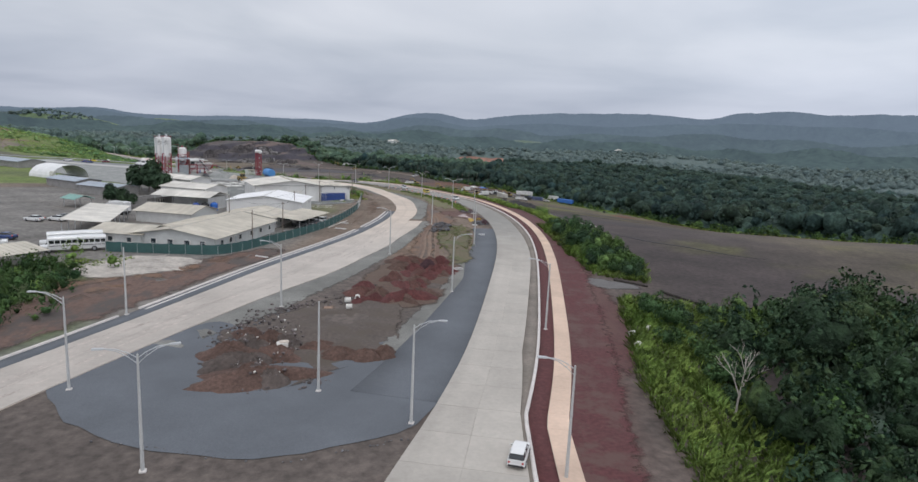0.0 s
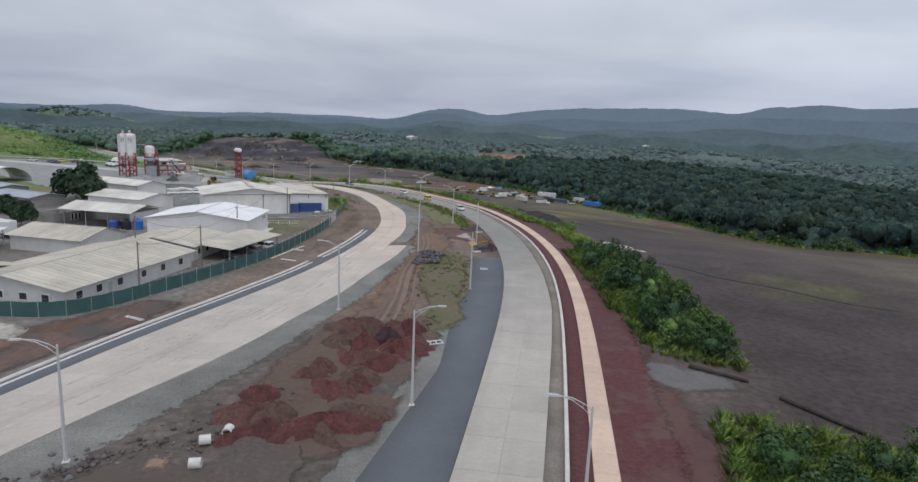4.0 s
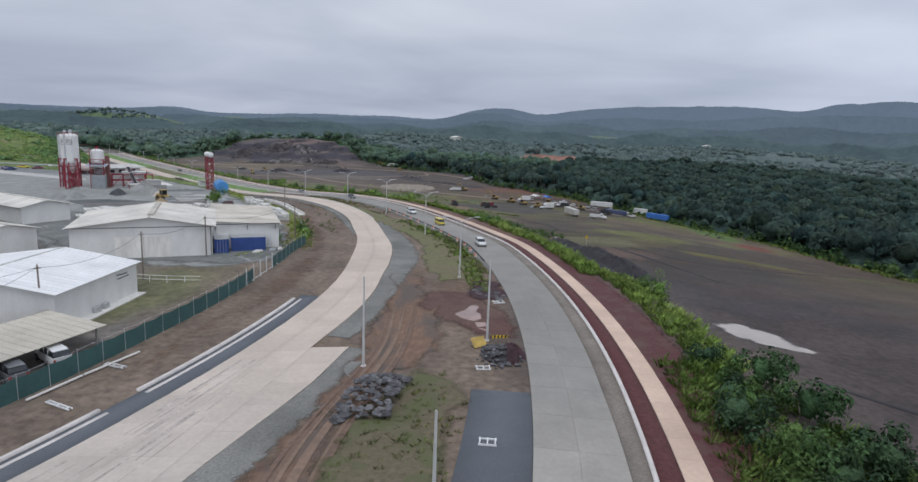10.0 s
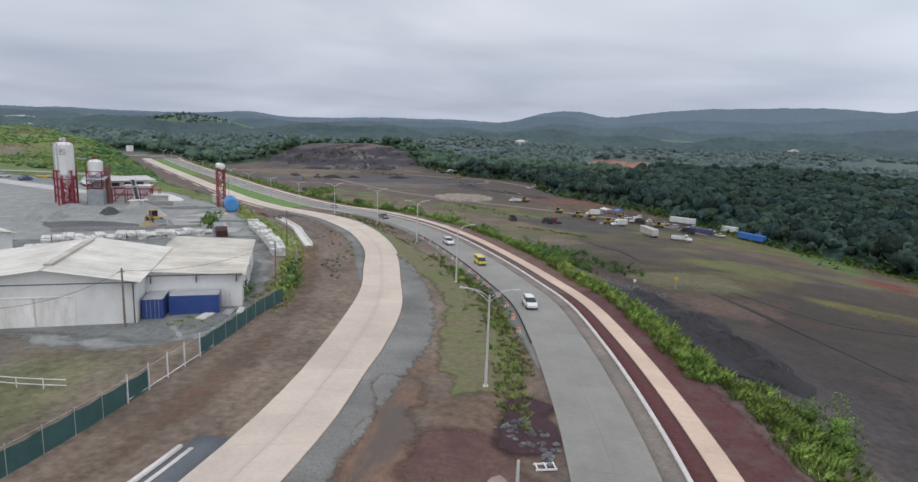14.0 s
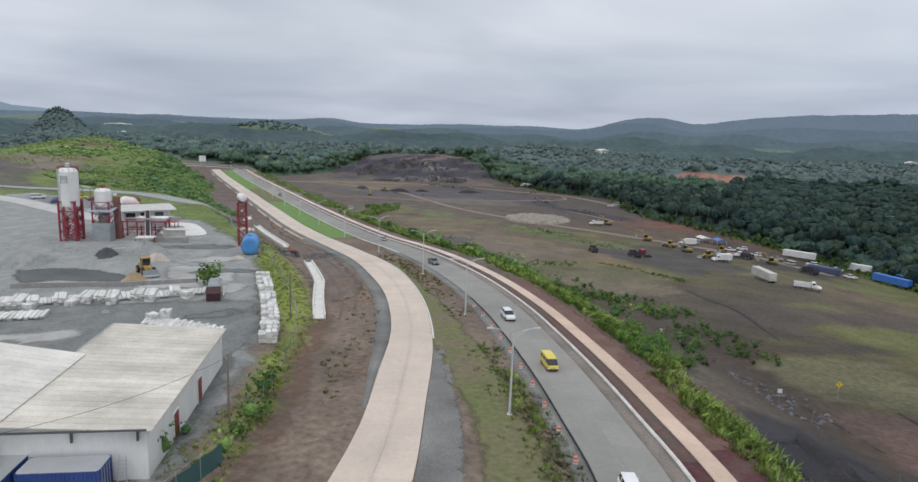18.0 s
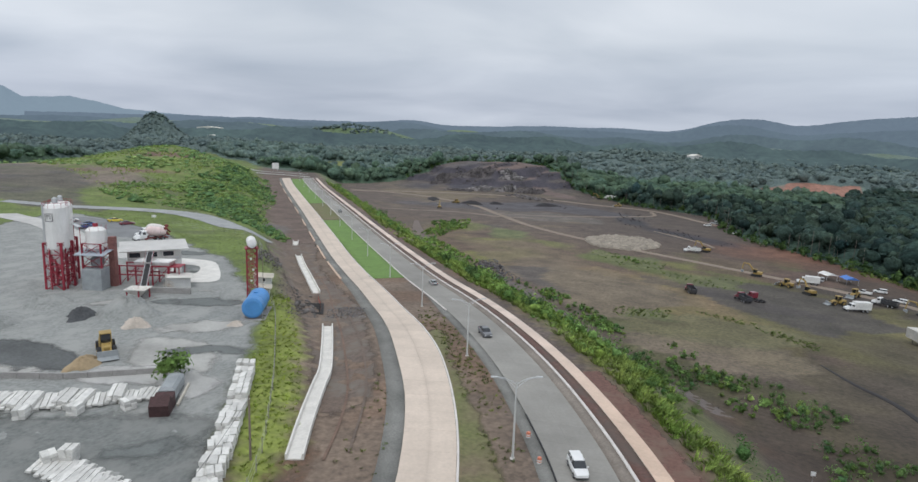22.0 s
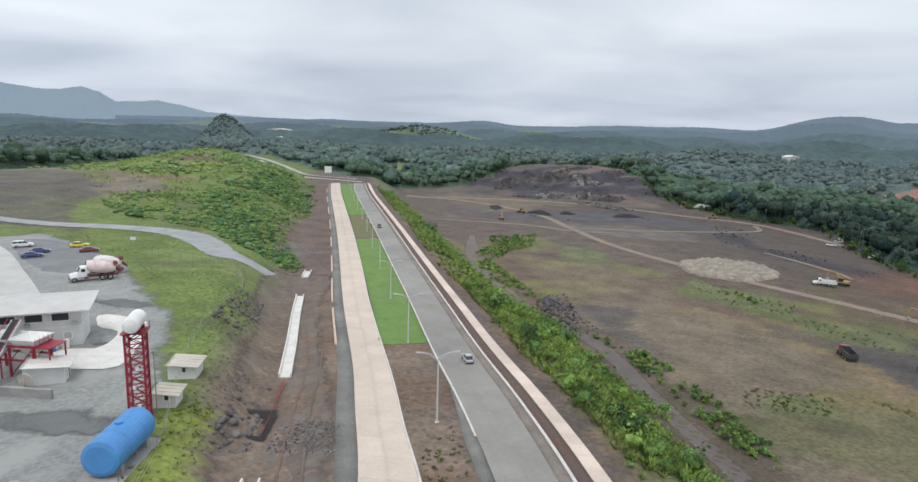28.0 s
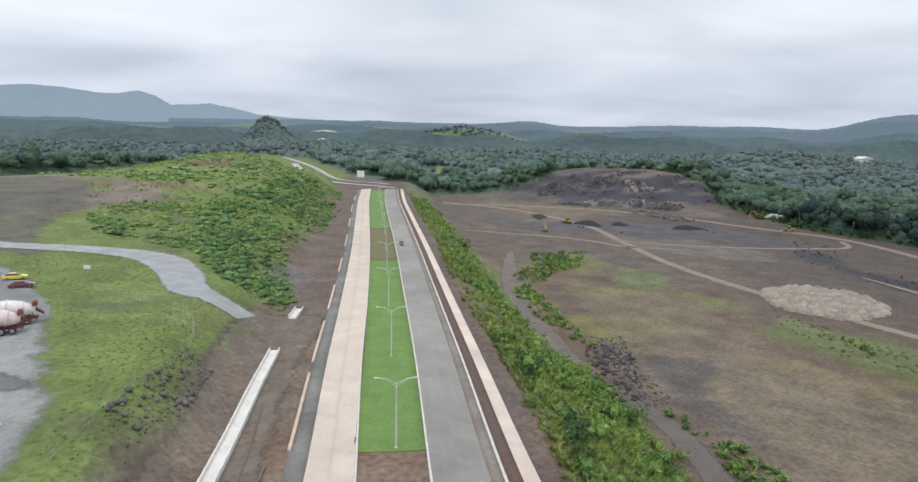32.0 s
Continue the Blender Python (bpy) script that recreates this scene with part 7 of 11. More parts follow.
YELLOW_PAINT = surface("yellow_paint", (0.75, 0.50, 0.03), rough=0.5, grain=(6, 0.06), stain=(1.5, 0.15), bump=0.02)
BLACK_PAINT = surface("black_paint", (0.03, 0.03, 0.03), rough=0.5, bump=0)
WHITE_PAINT = surface("white_paint", (0.74, 0.74, 0.73), rough=0.6, grain=(3, 0.05), stain=(0.4, 0.12), bump=0.05)
dia = thing("warning_sign", "yellow diamond warning sign on a thin post", "road sign", at(31, 283, 12))
part("post", Geo().tube((0, 0.03, -0.2), (0, 0.03, 2.6), 0.04, 0.04, 6), STEEL_GALV, dia)
plate = part("plate", Geo().add([(0, -0.02, 1.7), (0.5, -0.02, 2.2), (0, -0.02, 2.7), (-0.5, -0.02, 2.2), (0, 0.0, 1.7), (0.5, 0.0, 2.2), (0, 0.0, 2.7), (-0.5, 0.0, 2.2)], [(0, 1, 2, 3), (7, 6, 5, 4), (0, 4, 5, 1), (1, 5, 6, 2), (2, 6, 7, 3), (3, 7, 4, 0)]), YELLOW_PAINT, dia, "yellow square plate set on its corner")
part("arrow", Geo().box(0, -0.026, 2.0, 0.09, 0.01, 0.4), BLACK_PAINT, plate, "black arrow bar")
for x, y, tn in ((-6.5, 303, 18), (9.5, 274, 10)):
    s = thing("small_sign", "small pale sign board on a post by the bank", "sign", at(x + 12, y, tn))
    part("post", Geo().tube((0, 0.03, -0.2), (0, 0.03, 1.9), 0.035, 0.035, 6), STEEL_GALV, s)
    part("board", Geo().box(0, 0, 1.4, 0.6, 0.03, 0.6), WHITE_PAINT, s, "white square board")
s = thing("small_sign", "small white sign on the grassy yard slope", "sign", at(-197, 366, 40))
part("post", Geo().tube((0, 0.04, -0.2), (0, 0.04, 1.5), 0.05, 0.05, 6), STEEL_GALV, s)
part("board", Geo().box(0, 0, 0.8, 1.5, 0.04, 0.9), WHITE_PAINT, s, "white board")
board = thing("billboard", "large white billboard on steel posts beyond the road", "billboard", at(-412, 664, 38))
for k in (-1.8, 1.8):
    part("post", Geo().tube((k, 0.1, -0.5), (k, 0.1, 3), 0.16, 0.14, 8), STEEL_GALV, board)
part("panel", Geo().box(0, 0, 2.0, 6.0, 0.2, 5.5), WHITE_PAINT, board, "blank white panel")

# concrete drainage channel of separate troughs, with a gap at the trench
for pts in ([(-46.5, 265), (-51.5, 273), (-57.3, 282.8), (-60, 287.5), (-67, 297), (-75.3, 307.8)], [(-98.3, 333), (-112, 347), (-126, 361), (-139, 374.5)], [(-154, 390.5), (-159, 396.5)]):
    c = spline(pts, 2.4)
    channel = thing("drainage_channel", "pale concrete drainage channel of precast troughs in dug soil", "drainage channel")
    for k in range(len(c) - 1):
        a, b = c[k], c[k + 1]
        mid, d = (a + b) / 2, b - a
        z0 = land1(*mid) + 0.06
        ln = float(np.hypot(*d)) - 0.03
        o = [(-1.0, 0), (1.0, 0), (1.0, 0.75), (0.8, 0.75), (0.72, 0.2), (-0.72, 0.2), (-0.8, 0.75), (-1.0, 0.75)]
        m = Matrix.Translation((mid[0], mid[1], z0)) @ Matrix.Rotation(math.atan2(-d[0], d[1]), 4, "Z")
        part("trough", Geo().prism(o, -ln / 2, ln / 2, m), CONCRETE_WHITE, channel)

# open trench, depth's shade put into its colour, orange mesh barrier beside it
pit_m = surface("hole_dark_earth", (0.016, 0.014, 0.014), rough=0.7, grain=(3, 0.3), stain=(0.5, 0.3), bump=0.5)
g = Geo()
rim = [(-3.2, -1.9), (3.4, -2.0), (3.8, 1.7), (-2.8, 2.0)]
zz = land1(-86, 315)
vs = [(x * 1.25, y * 1.35, 0.55) for x, y in rim] + [(x, y, 0.75) for x, y in rim] + [(x * 0.8, y * 0.8, 0.1) for x, y in rim]
g.add(vs, [(0, 1, 5, 4), (1, 2, 6, 5), (2, 3, 7, 6), (3, 0, 4, 7), (4, 5, 9, 8), (5, 6, 10, 9), (6, 7, 11, 10), (7, 4, 8, 11), (8, 9, 10, 11)])
solo("trench", g, pit_m, "open trench at the end of the channel, painted near-black for its depth", "trench", at(-86.8, 317.0, 128, -0.35), kind="structure")
g = Geo()
for p0, p1 in (((-29.6, 150.3), (-28.4, 155.4)), ((-28.35, 155.6), (-26.7, 161.4))):
    g.tube((p0[0], p0[1], land1(*p0) + 0.2), (p1[0], p1[1], land1(*p1) + 0.2), 0.11, 0.11, 8)
solo("drain_pipe", g, CONCRETE_WHITE, "long white plastic pipe lying on the soil bank", "pipe")
for p0, p1 in (((30.4, 108.2), (35.8, 105.2)), ((37.4, 101.6), (42.6, 94.0))):
    solo("fallen_log", Geo().tube((*p0, land1(*p0) + 0.22), (*p1, land1(*p1) + 0.22), 0.26, 0.2, 9), surface("rotten_bark", (0.045, 0.038, 0.034), rough=0.95, grain=(4, 0.3), stain=(1, 0.3)), "dark fallen log at the edge of tall grass", "log", group="logs by the field")
MESH_ORANGE = surface("orange_mesh", (0.62, 0.20, 0.16), rough=0.7, grain=(5, 0.2), stain=(1, 0.2), bump=0)
bar = thing("mesh_barrier", "faded orange mesh barrier leaning on stakes beside the trench", "barrier")
c = spline([(-83.5, 316), (-87, 320.5), (-92, 326), (-96.5, 331.5)], 2.2)
for k, (a, b) in enumerate(zip(c, c[1:])):
    za, zb = land1(*a), land1(*b)
    part("stake", Geo().tube((*a, za - 0.2), (a[0] + 0.05, a[1], za + 1.25), 0.04, 0.035, 5), WOODPOST, bar)
    part("mesh", Geo().add([(*a, za + 0.15), (*b, zb + 0.1), (b[0], b[1], zb + 1.05), (a[0], a[1], za + 1.1), ((a[0] + b[0]) / 2 + 0.1, (a[1] + b[1]) / 2, (za + zb) / 2 + 0.9)], [(0, 1, 2, 4, 3)]), MESH_ORANGE, bar, "sagging orange mesh")


# ---------------------------------------------------------------- soil heaps and stones
def heap(name, x, y, rx, ry, h, turn, material, label, category, seed, rough=0.18, group=""):
    """A rounded, crumbly mound of loose soil."""
    r = np.random.default_rng(seed)
    n, rings = 34, 12
    g = Geo()
    vs = []
    for k in range(rings):
        q = 1 - k / (rings - 1)
        for i in range(n):
            a = 2 * math.pi * i / n
            w = 1 + rough * math.sin(3 * a + seed) + rough * 0.6 * math.sin(5 * a + 2 * seed)
            jit = 1 + float(r.uniform(-0.07, 0.07))
            z = math.cos(q * math.pi / 2) ** 1.1 * (1 + 0.22 * math.sin(2 * a + seed * 1.7) * q + 0.16 * math.sin(4 * a + seed) * q)
            vs.append((rx * w * q * jit * math.cos(a), ry * w * q * jit * math.sin(a), -0.12 + (h + 0.12) * z * (1 + float(r.uniform(-0.16, 0.16)) * (0 < k < rings - 1))))
    fs = [(k * n + i, k * n + (i + 1) % n, (k + 1) * n + (i + 1) % n, (k + 1) * n + i) for k in range(rings - 1) for i in range(n)]
    g.add(vs, fs)
    return solo(name, g, material, label, category, at(x, y, turn, 0.04), group=group, flat=False)


DARKRED = surface("dark_red_soil", (0.098, 0.034, 0.032), rough=0.97, grain=(3.5, 0.42), stain=(0.5, 0.35), bump=1.0)
COALRED = surface("dark_maroon_soil", (0.05, 0.024, 0.028), rough=0.97, grain=(2.5, 0.3), stain=(0.4, 0.3), bump=0.7)
MUDBROWN = surface("mixed_red_brown_soil", (0.095, 0.058, 0.046), rough=0.97, grain=(3, 0.42), stain=(0.4, 0.35), bump=1.0)
DULLRED = surface("dull_red_soil", (0.100, 0.048, 0.040), rough=0.97, grain=(3.5, 0.42), stain=(0.5, 0.35), bump=1.0)
for n in range(42):
    x, y = random.uniform(-12.5, -2.0), random.uniform(88, 118)
    x += (y - 102) * 0.16
    heap("soil_mound", x, y, random.uniform(1.4, 3.2), random.uniform(1.2, 2.6), random.uniform(0.5, 1.3), random.uniform(0, 180), (DARKRED, MUDBROWN, DULLRED)[n % 3], "loose dumped heap of %s soil in the median" % ("dark red", "red-brown", "dull red")[n % 3], "soil heap", n + 3, group="soil heaps in the median")
for x, y, rx, ry, h in ((-1.4, 115.5, 1.9, 1.8, 1.6), (-1.9, 108.3, 2.2, 2.0, 1.5), (-6.2, 90.5, 5.0, 2.2, 1.3), (-20, 58, 7, 3.0, 1.1), (-24, 63, 3.5, 4.0, 1.3), (-12.6, 65.2, 2.8, 1.5, 1.0), (-9.6, 64.8, 2.6, 1.4, 1.0), (-7.6, 65.8, 1.6, 1.6, 1.1), (-15.5, 67.5, 2.6, 1.8, 0.8)):
    heap("soil_mound", x, y, rx, ry, h, 20, DARKRED if y > 80 else MUDBROWN, "low heap of dark red soil" if y > 80 else "low heap of red-brown soil on the island", "soil heap", int(x * 3) % 17, group="soil heaps in the median")
heap("soil_mound", -3.9, 112.2, 2.0, 1.8, 1.5, 10, COALRED, "small dark maroon cone of dumped soil", "soil heap", 78)
heap("soil_mound", 10.4, 168.0, 1.2, 3.0, 0.9, 5, COALRED, "dark maroon heap of soil beside a dug pit", "soil heap", 77)
# flat sheet for the pit: the hole's shade is put into near-black colour
g = Geo()
ring_ = [(7.2, 169.9), (8.6, 170.4), (9.8, 170.2), (9.9, 167.4), (9.7, 165.2), (8.6, 164.8), (7.4, 165.8), (6.9, 167.8)]
zs = [float(road_level(np.array([x]), np.array([y]))[0]) for x, y in ring_]
mid_ = (8.5, 167.7)
vs = [(x, y, z + 0.11) for (x, y), z in zip(ring_, zs)] + [(mid_[0] + (x - mid_[0]) * 0.8, mid_[1] + (y - mid_[1]) * 0.8, z + 0.13) for (x, y), z in zip(ring_, zs)]
g.add(vs, [(k, (k + 1) % 8, 8 + (k + 1) % 8, 8 + k) for k in range(8)] + [tuple(range(8, 16))])
patch("pit_soil", [(3.6, 188), (3.0, 193), (3.8, 198), (6.4, 199.6), (8.6, 198), (9.4, 193), (9.4, 189), (6.6, 187)], 0.10, COALRED, "wet black-red soil dug over in the median", "soil", zfun=road_level, ragged=0.7, seed=61, fray=1.4, kind="stuff")
solo("dug_pit", g, surface("pit_shade", (0.022, 0.018, 0.02), rough=0.6, grain=(3, 0.4), stain=(0.6, 0.3), bump=0.8), "flat near-black sheet painted as the dark of a dug pit in the median", "pit", kind="structure")
barrier = thing("warning_board", "black and yellow striped warning board beside the pit", "warning board", at(8.7, 171.2, 15, 0.05))
for k in (-0.9, 0.9):
    part("leg", Geo().box(k, 0, 0, 0.08, 0.3, 0.95), WOODPOST, barrier)
for k in range(10):
    part("stripe", Geo().add([(-1.0 + 0.2 * k, -0.04, 0.45), (-0.8 + 0.2 * k, -0.04, 0.45), (-0.75 + 0.2 * k, -0.04, 0.8), (-0.95 + 0.2 * k, -0.04, 0.8), (-1.0 + 0.2 * k, -0.08, 0.45), (-0.8 + 0.2 * k, -0.08, 0.45), (-0.75 + 0.2 * k, -0.08, 0.8), (-0.95 + 0.2 * k, -0.08, 0.8)], [(0, 1, 2, 3), (7, 6, 5, 4), (0, 4, 5, 1), (1, 5, 6, 2), (2, 6, 7, 3), (3, 7, 4, 0)]), YELLOW_PAINT if k % 2 else BLACK_PAINT, barrier, "yellow stripe" if k % 2 else "black stripe")
ISLAND = surface("dark_island_soil", (0.088, 0.070, 0.062), rough=0.97, grain=(2, 0.35), stain=(0.35, 0.35), bump=0.7)
for n in range(110):
    x, y = random.uniform(-28, -8), random.uniform(55, 82)
    if inside(np.array([x]), np.array([y]), [(-26.5, 67), (-24, 62), (-21.5, 58.8), (-19, 57.2), (-17.2, 57.8), (-18.4, 61.5), (-18.4, 66), (-20, 71), (-24, 73)])[0]:
        heap("soil_mound", x, y, random.uniform(1.8, 4.2), random.uniform(1.4, 3.0), random.uniform(0.8, 1.5), random.uniform(0, 180), (ISLAND, ISLAND, MUDBROWN, ISLAND, ISLAND)[n % 5], "dumped mound of mixed red-brown soil on the island", "soil mound", n + 51, group="soil mounds on the island")
COAL = surface("black_soil", (0.030, 0.028, 0.031), rough=0.95, grain=(2.5, 0.35), stain=(0.4, 0.3), bump=0.7)
for x, y, rx, ry, h in ((22.5, 242, 3.4, 9, 1.0), (26.0, 232, 4.2, 9, 1.5), (28.8, 222, 4.4, 8, 1.7), (30.8, 214.5, 3.6, 6, 1.3)):
    heap("soil_bank", x, y, rx, ry, h, 14, COAL, "long bank of black soil at the edge of the field", "soil bank", int(x), group="black soil bank")
for x, y, r, h, m, txt in ((-106, 289, 7.0, 2.6, GRAVEL, "grey crushed gravel"), (-109.5, 282.5, 3.2, 1.7, surface("dark_gravel", (0.075, 0.078, 0.082), rough=0.97, grain=(3, 0.3), stain=(0.4, 0.25), bump=0.6), "dark coarse gravel"), (-97, 284, 2.4, 1.5, SAND, "pale sand"), (-88, 269, 3.0, 1.2, surface("tan_sand", (0.33, 0.25, 0.15), grain=(3, 0.15)), "tan sand"),
                          (-117, 270, 7, 2.2, GRAVEL, "grey gravel"), (-84, 293.5, 2.0, 0.6, SAND, "pale sand"), (-122, 284, 5, 1.6, GRAVEL, "grey gravel")):
    heap("gravel_mound", x, y, r, r * 0.7, h, x * 7, m, "heap of %s in the works yard" % txt, "gravel heap", int(-x), group="gravel heaps in the yard")


def stone(seed, s=1.0):
    r = random.Random(seed)
    vs, fs = [], []
    n = 6
    for k, (q, z) in enumerate(((0.75, 0.0), (1.0, 0.35), (0.55, 0.75))):
        for i in range(n):
            a = 2 * math.pi * (i + 0.3 * k) / n
            w = q * r.uniform(0.75, 1.15)
            vs.append((w * math.cos(a) * s, w * math.sin(a) * s * 0.8, z * s * r.uniform(0.85, 1.15)))
    fs = [(k * n + i, k * n + (i + 1) % n, (k + 1) * n + (i + 1) % n, (k + 1) * n + i) for k in range(2) for i in range(n)] + [tuple(range(n - 1, -1, -1)), tuple(range(2 * n, 3 * n))]
    return vs, fs


STONE_MESH = []
for k in range(5):
    g = Geo()
    g.add(*stone(k))
    STONE_MESH.append(g.mesh("stone", surface("grey_boulder_%s" % "abcde"[k], (0.07 + 0.022 * k, 0.068 + 0.022 * k, 0.074 + 0.022 * k), grain=(4, 0.25), stain=(1, 0.3), bump=0.4)))


def rubble(name, label, ring, count, lo_, hi_, pile=0.0, category="rock pile"):
    """A pile of separate stones."""
    root = thing(name, label, category)
    q = np.array(ring)
    c = q.mean(0)
    k = 0
    while k < count:
        x, y = random.uniform(q[:, 0].min(), q[:, 0].max()), random.uniform(q[:, 1].min(), q[:, 1].max())
        if not bool(inside(np.array([x]), np.array([y]), ring)[0]):
            continue
        ob = new("stone", STONE_MESH[random.randrange(5)])
        s = random.uniform(lo_, hi_)
        up = pile * max(0.0, 1 - math.hypot(x - c[0], y - c[1]) / (0.5 * max(np.ptp(q[:, 0]), np.ptp(q[:, 1]))))
        ob.matrix_world = at(x, y, random.uniform(0, 360), up - 0.1 * s + 0.03) @ Matrix.Diagonal((s, s, s * random.uniform(0.7, 1.1), 1))
        ob.parent = root
        k += 1
    return root


rubble("rock_pile", "pile of dark grey boulders on the median grass", [(-4.2, 150.5), (-3.4, 158.8), (1.0, 160.5), (0.4, 152)], 170, 0.2, 0.52, 1.7)
rubble("pit_rocks", "dark broken rocks round a dug pit", [(6.6, 164.0), (11.2, 163.5), (11.4, 170), (7.0, 170.6)], 110, 0.12, 0.34, 0.3)
rubble("rubble_strip", "grey broken stones across the dug soil", [(-86, 321.5), (-80, 313.5), (-73.5, 317.5), (-78, 324)], 290, 0.08, 0.20, 0.15)
CRUSHED = [(-86.5, 322), (-80, 313), (-72.5, 317), (-77.5, 325)]
rubble("loop_rubble", "broken stones and debris round the soil island", [(-28, 67), (-25, 61), (-22, 58), (-20, 60), (-23, 66), (-25, 74), (-22, 82), (-25, 80)], 90, 0.1, 0.34)
rubble("verge_stones", "loose stones at the rim of the turning loop", [(-30, 44.5), (-14, 41.5), (-3, 46.5), (-3, 47), (-14, 42), (-29, 45)], 40, 0.06, 0.14)
rubble("bank_rocks", "dark broken rock spilling down the outer bank", [(-110, 454), (-103, 459), (-90, 438), (-77, 420), (-80, 413), (-91, 426), (-99, 434)], 290, 0.18, 0.52, 0.2)
rubble("field_rocks", "line of dark broken rocks on the bare field", [(16, 287), (23, 286), (29, 275), (25, 264), (20, 268)], 90, 0.15, 0.45)
rubble("slope_rocks", "grey rocks on the slope below the yard", [(-78, 300), (-90, 310), (-100, 322), (-104, 328), (-97, 326), (-84, 312)], 150, 0.07, 0.24)
rubble("median_rocks", "grey stones and scraps on churned red soil", [(3.4, 192.2), (6.1, 194.6), (9.6, 189.5), (8.6, 187)], 80, 0.14, 0.4)

# concrete pipes and slabs left lying about
pipe_scale = Matrix.Scale(0.72, 4)
pipe = thing("concrete_pipe", "short white concrete pipe lying on the soil", "concrete pipe", group="concrete pipes")
g = Geo()
g.lathe([(0.42, -0.6), (0.55, -0.6), (0.55, 0.6), (0.42, 0.6), (0.42, -0.6)], 16, Matrix.Translation((0, 0, 0.55)) @ Matrix.Rotation(radians(90), 4, "Y"), cap=False)
part("shell", g, CONCRETE_WHITE, pipe)
for n, (x, y, tn) in enumerate(((-15.0, 87, 20), (-13.8, 88.6, 95), (-14.3, 83.6, 10), (24.3, 76.3, 30), (27.4, 79.3, 120), (23.6, 71.8, 50))):
    m = at(x, y, tn, 0.05)
    if n:
        copy_thing(pipe, m)
    else:
        pipe.matrix_basis = m @ pipe_scale
for x, y, a, b, tn in ((7.4, 163.4, 1.5, 0.8, 10), (8.2, 186.7, 1.6, 0.8, 20), (8.5, 149.5, 1.4, 0.9, 0), (1.8, 112, 1.8, 1.0, 25), (-27, 158, 2.4, 0.4, -15), (-26.5, 150, 3.0, 0.3, -20), (-36, 116, 3, 0.35, -25)):
    pal = thing("formwork_frame", "small pale timber frame lying on the ground", "timber frame", at(x, y, tn, 0.08), group="timber frames")
    for k in (-1, 1):
        part("rail", Geo().box(0, k * b / 2, 0, a, 0.1, 0.12), WHITE_PAINT, pal)
    for k in range(3):
        part("bar", Geo().box((k - 1) * a * 0.42, 0, 0.12, 0.1, b, 0.08), WHITE_PAINT, pal)
blk = thing("cable_box", "pale concrete box with open lid on the island", "concrete box", at(-19, 65.2, 20, 0.9))
part("box", Geo().box(0, 0, 0, 1.2, 0.9, 0.5, bev=0.05), CONCRETE_WHITE, blk)
part("lid", Geo().box(0.2, 0.1, 0.51, 1.0, 0.8, 0.08), SAND, blk)
solo("yellow_sheet", Geo().add([(-1.4, -0.8, 0.0), (1.2, -0.7, 0.05), (1.4, 0.8, 1.1), (-1.2, 0.7, 1.2), (0, 0, 0.75)], [(0, 1, 4), (1, 2, 4), (2, 3, 4), (3, 0, 4)]), surface("faded_yellow_sheet", (0.42, 0.29, 0.07), rough=0.7, grain=(4, 0.15), stain=(1, 0.3)), "crumpled yellow plastic sheet beside the pit", "plastic sheet", at(6.6, 169.6, 40, 0.12) @ Matrix.Scale(0.68, 4))


# ---------------------------------------------------------------- buildings of the works yard
WALL_WHITE = surface("white_sheet_wall", (0.76, 0.75, 0.725), rough=0.6, grain=(5, 0.04), stain=(0.35, 0.10), bump=0.1, stretch=(1, 1, 0.4))
ROOF_WHITE = surface("pale_roof_sheet", (0.64, 0.61, 0.55), rough=0.55, grain=(4, 0.08), stain=(0.18, 0.24), bump=0.08, rnd=0.06)
ROOF_STAIN = surface("stained_roof_sheet", (0.54, 0.50, 0.43), rough=0.6, grain=(4, 0.12), stain=(0.15, 0.34), bump=0.08, rnd=0.08)
ROOF_BEIGE = surface("beige_roof_sheet", (0.50, 0.46, 0.385), rough=0.65, grain=(4, 0.1), stain=(0.2, 0.24), bump=0.08, rnd=0.06)
ROOF_BLUEGREY = surface("blue_grey_roof", (0.36, 0.40, 0.45), rough=0.5, grain=(4, 0.05), stain=(0.3, 0.15), bump=0.08, rnd=0.06)
RIDGE_CAP = surface("ridge_cap_steel", (0.34, 0.33, 0.30), rough=0.6, grain=(4, 0.1), stain=(0.6, 0.3))
FASCIA = surface("dark_fascia", (0.10, 0.10, 0.10), rough=0.6)
DOOR_WHITE = surface("white_door", (0.80, 0.775, 0.73), rough=0.5, grain=(3, 0.08), stain=(0.5, 0.22), stretch=(1, 1, 0.3))
DOOR_RED = surface("maroon_door", (0.20, 0.035, 0.035), rough=0.6, stain=(0.8, 0.15))
PANE = glassy("window_glass", (0.04, 0.05, 0.06))
PLASTER = surface("white_plaster", (0.62, 0.62, 0.60), rough=0.85, grain=(5, 0.05), stain=(0.4, 0.14), bump=0.1)
CONCRETE_BLOCK = surface("grey_block_wall", (0.30, 0.29, 0.28), rough=0.9, grain=(5, 0.12), stain=(0.6, 0.2))


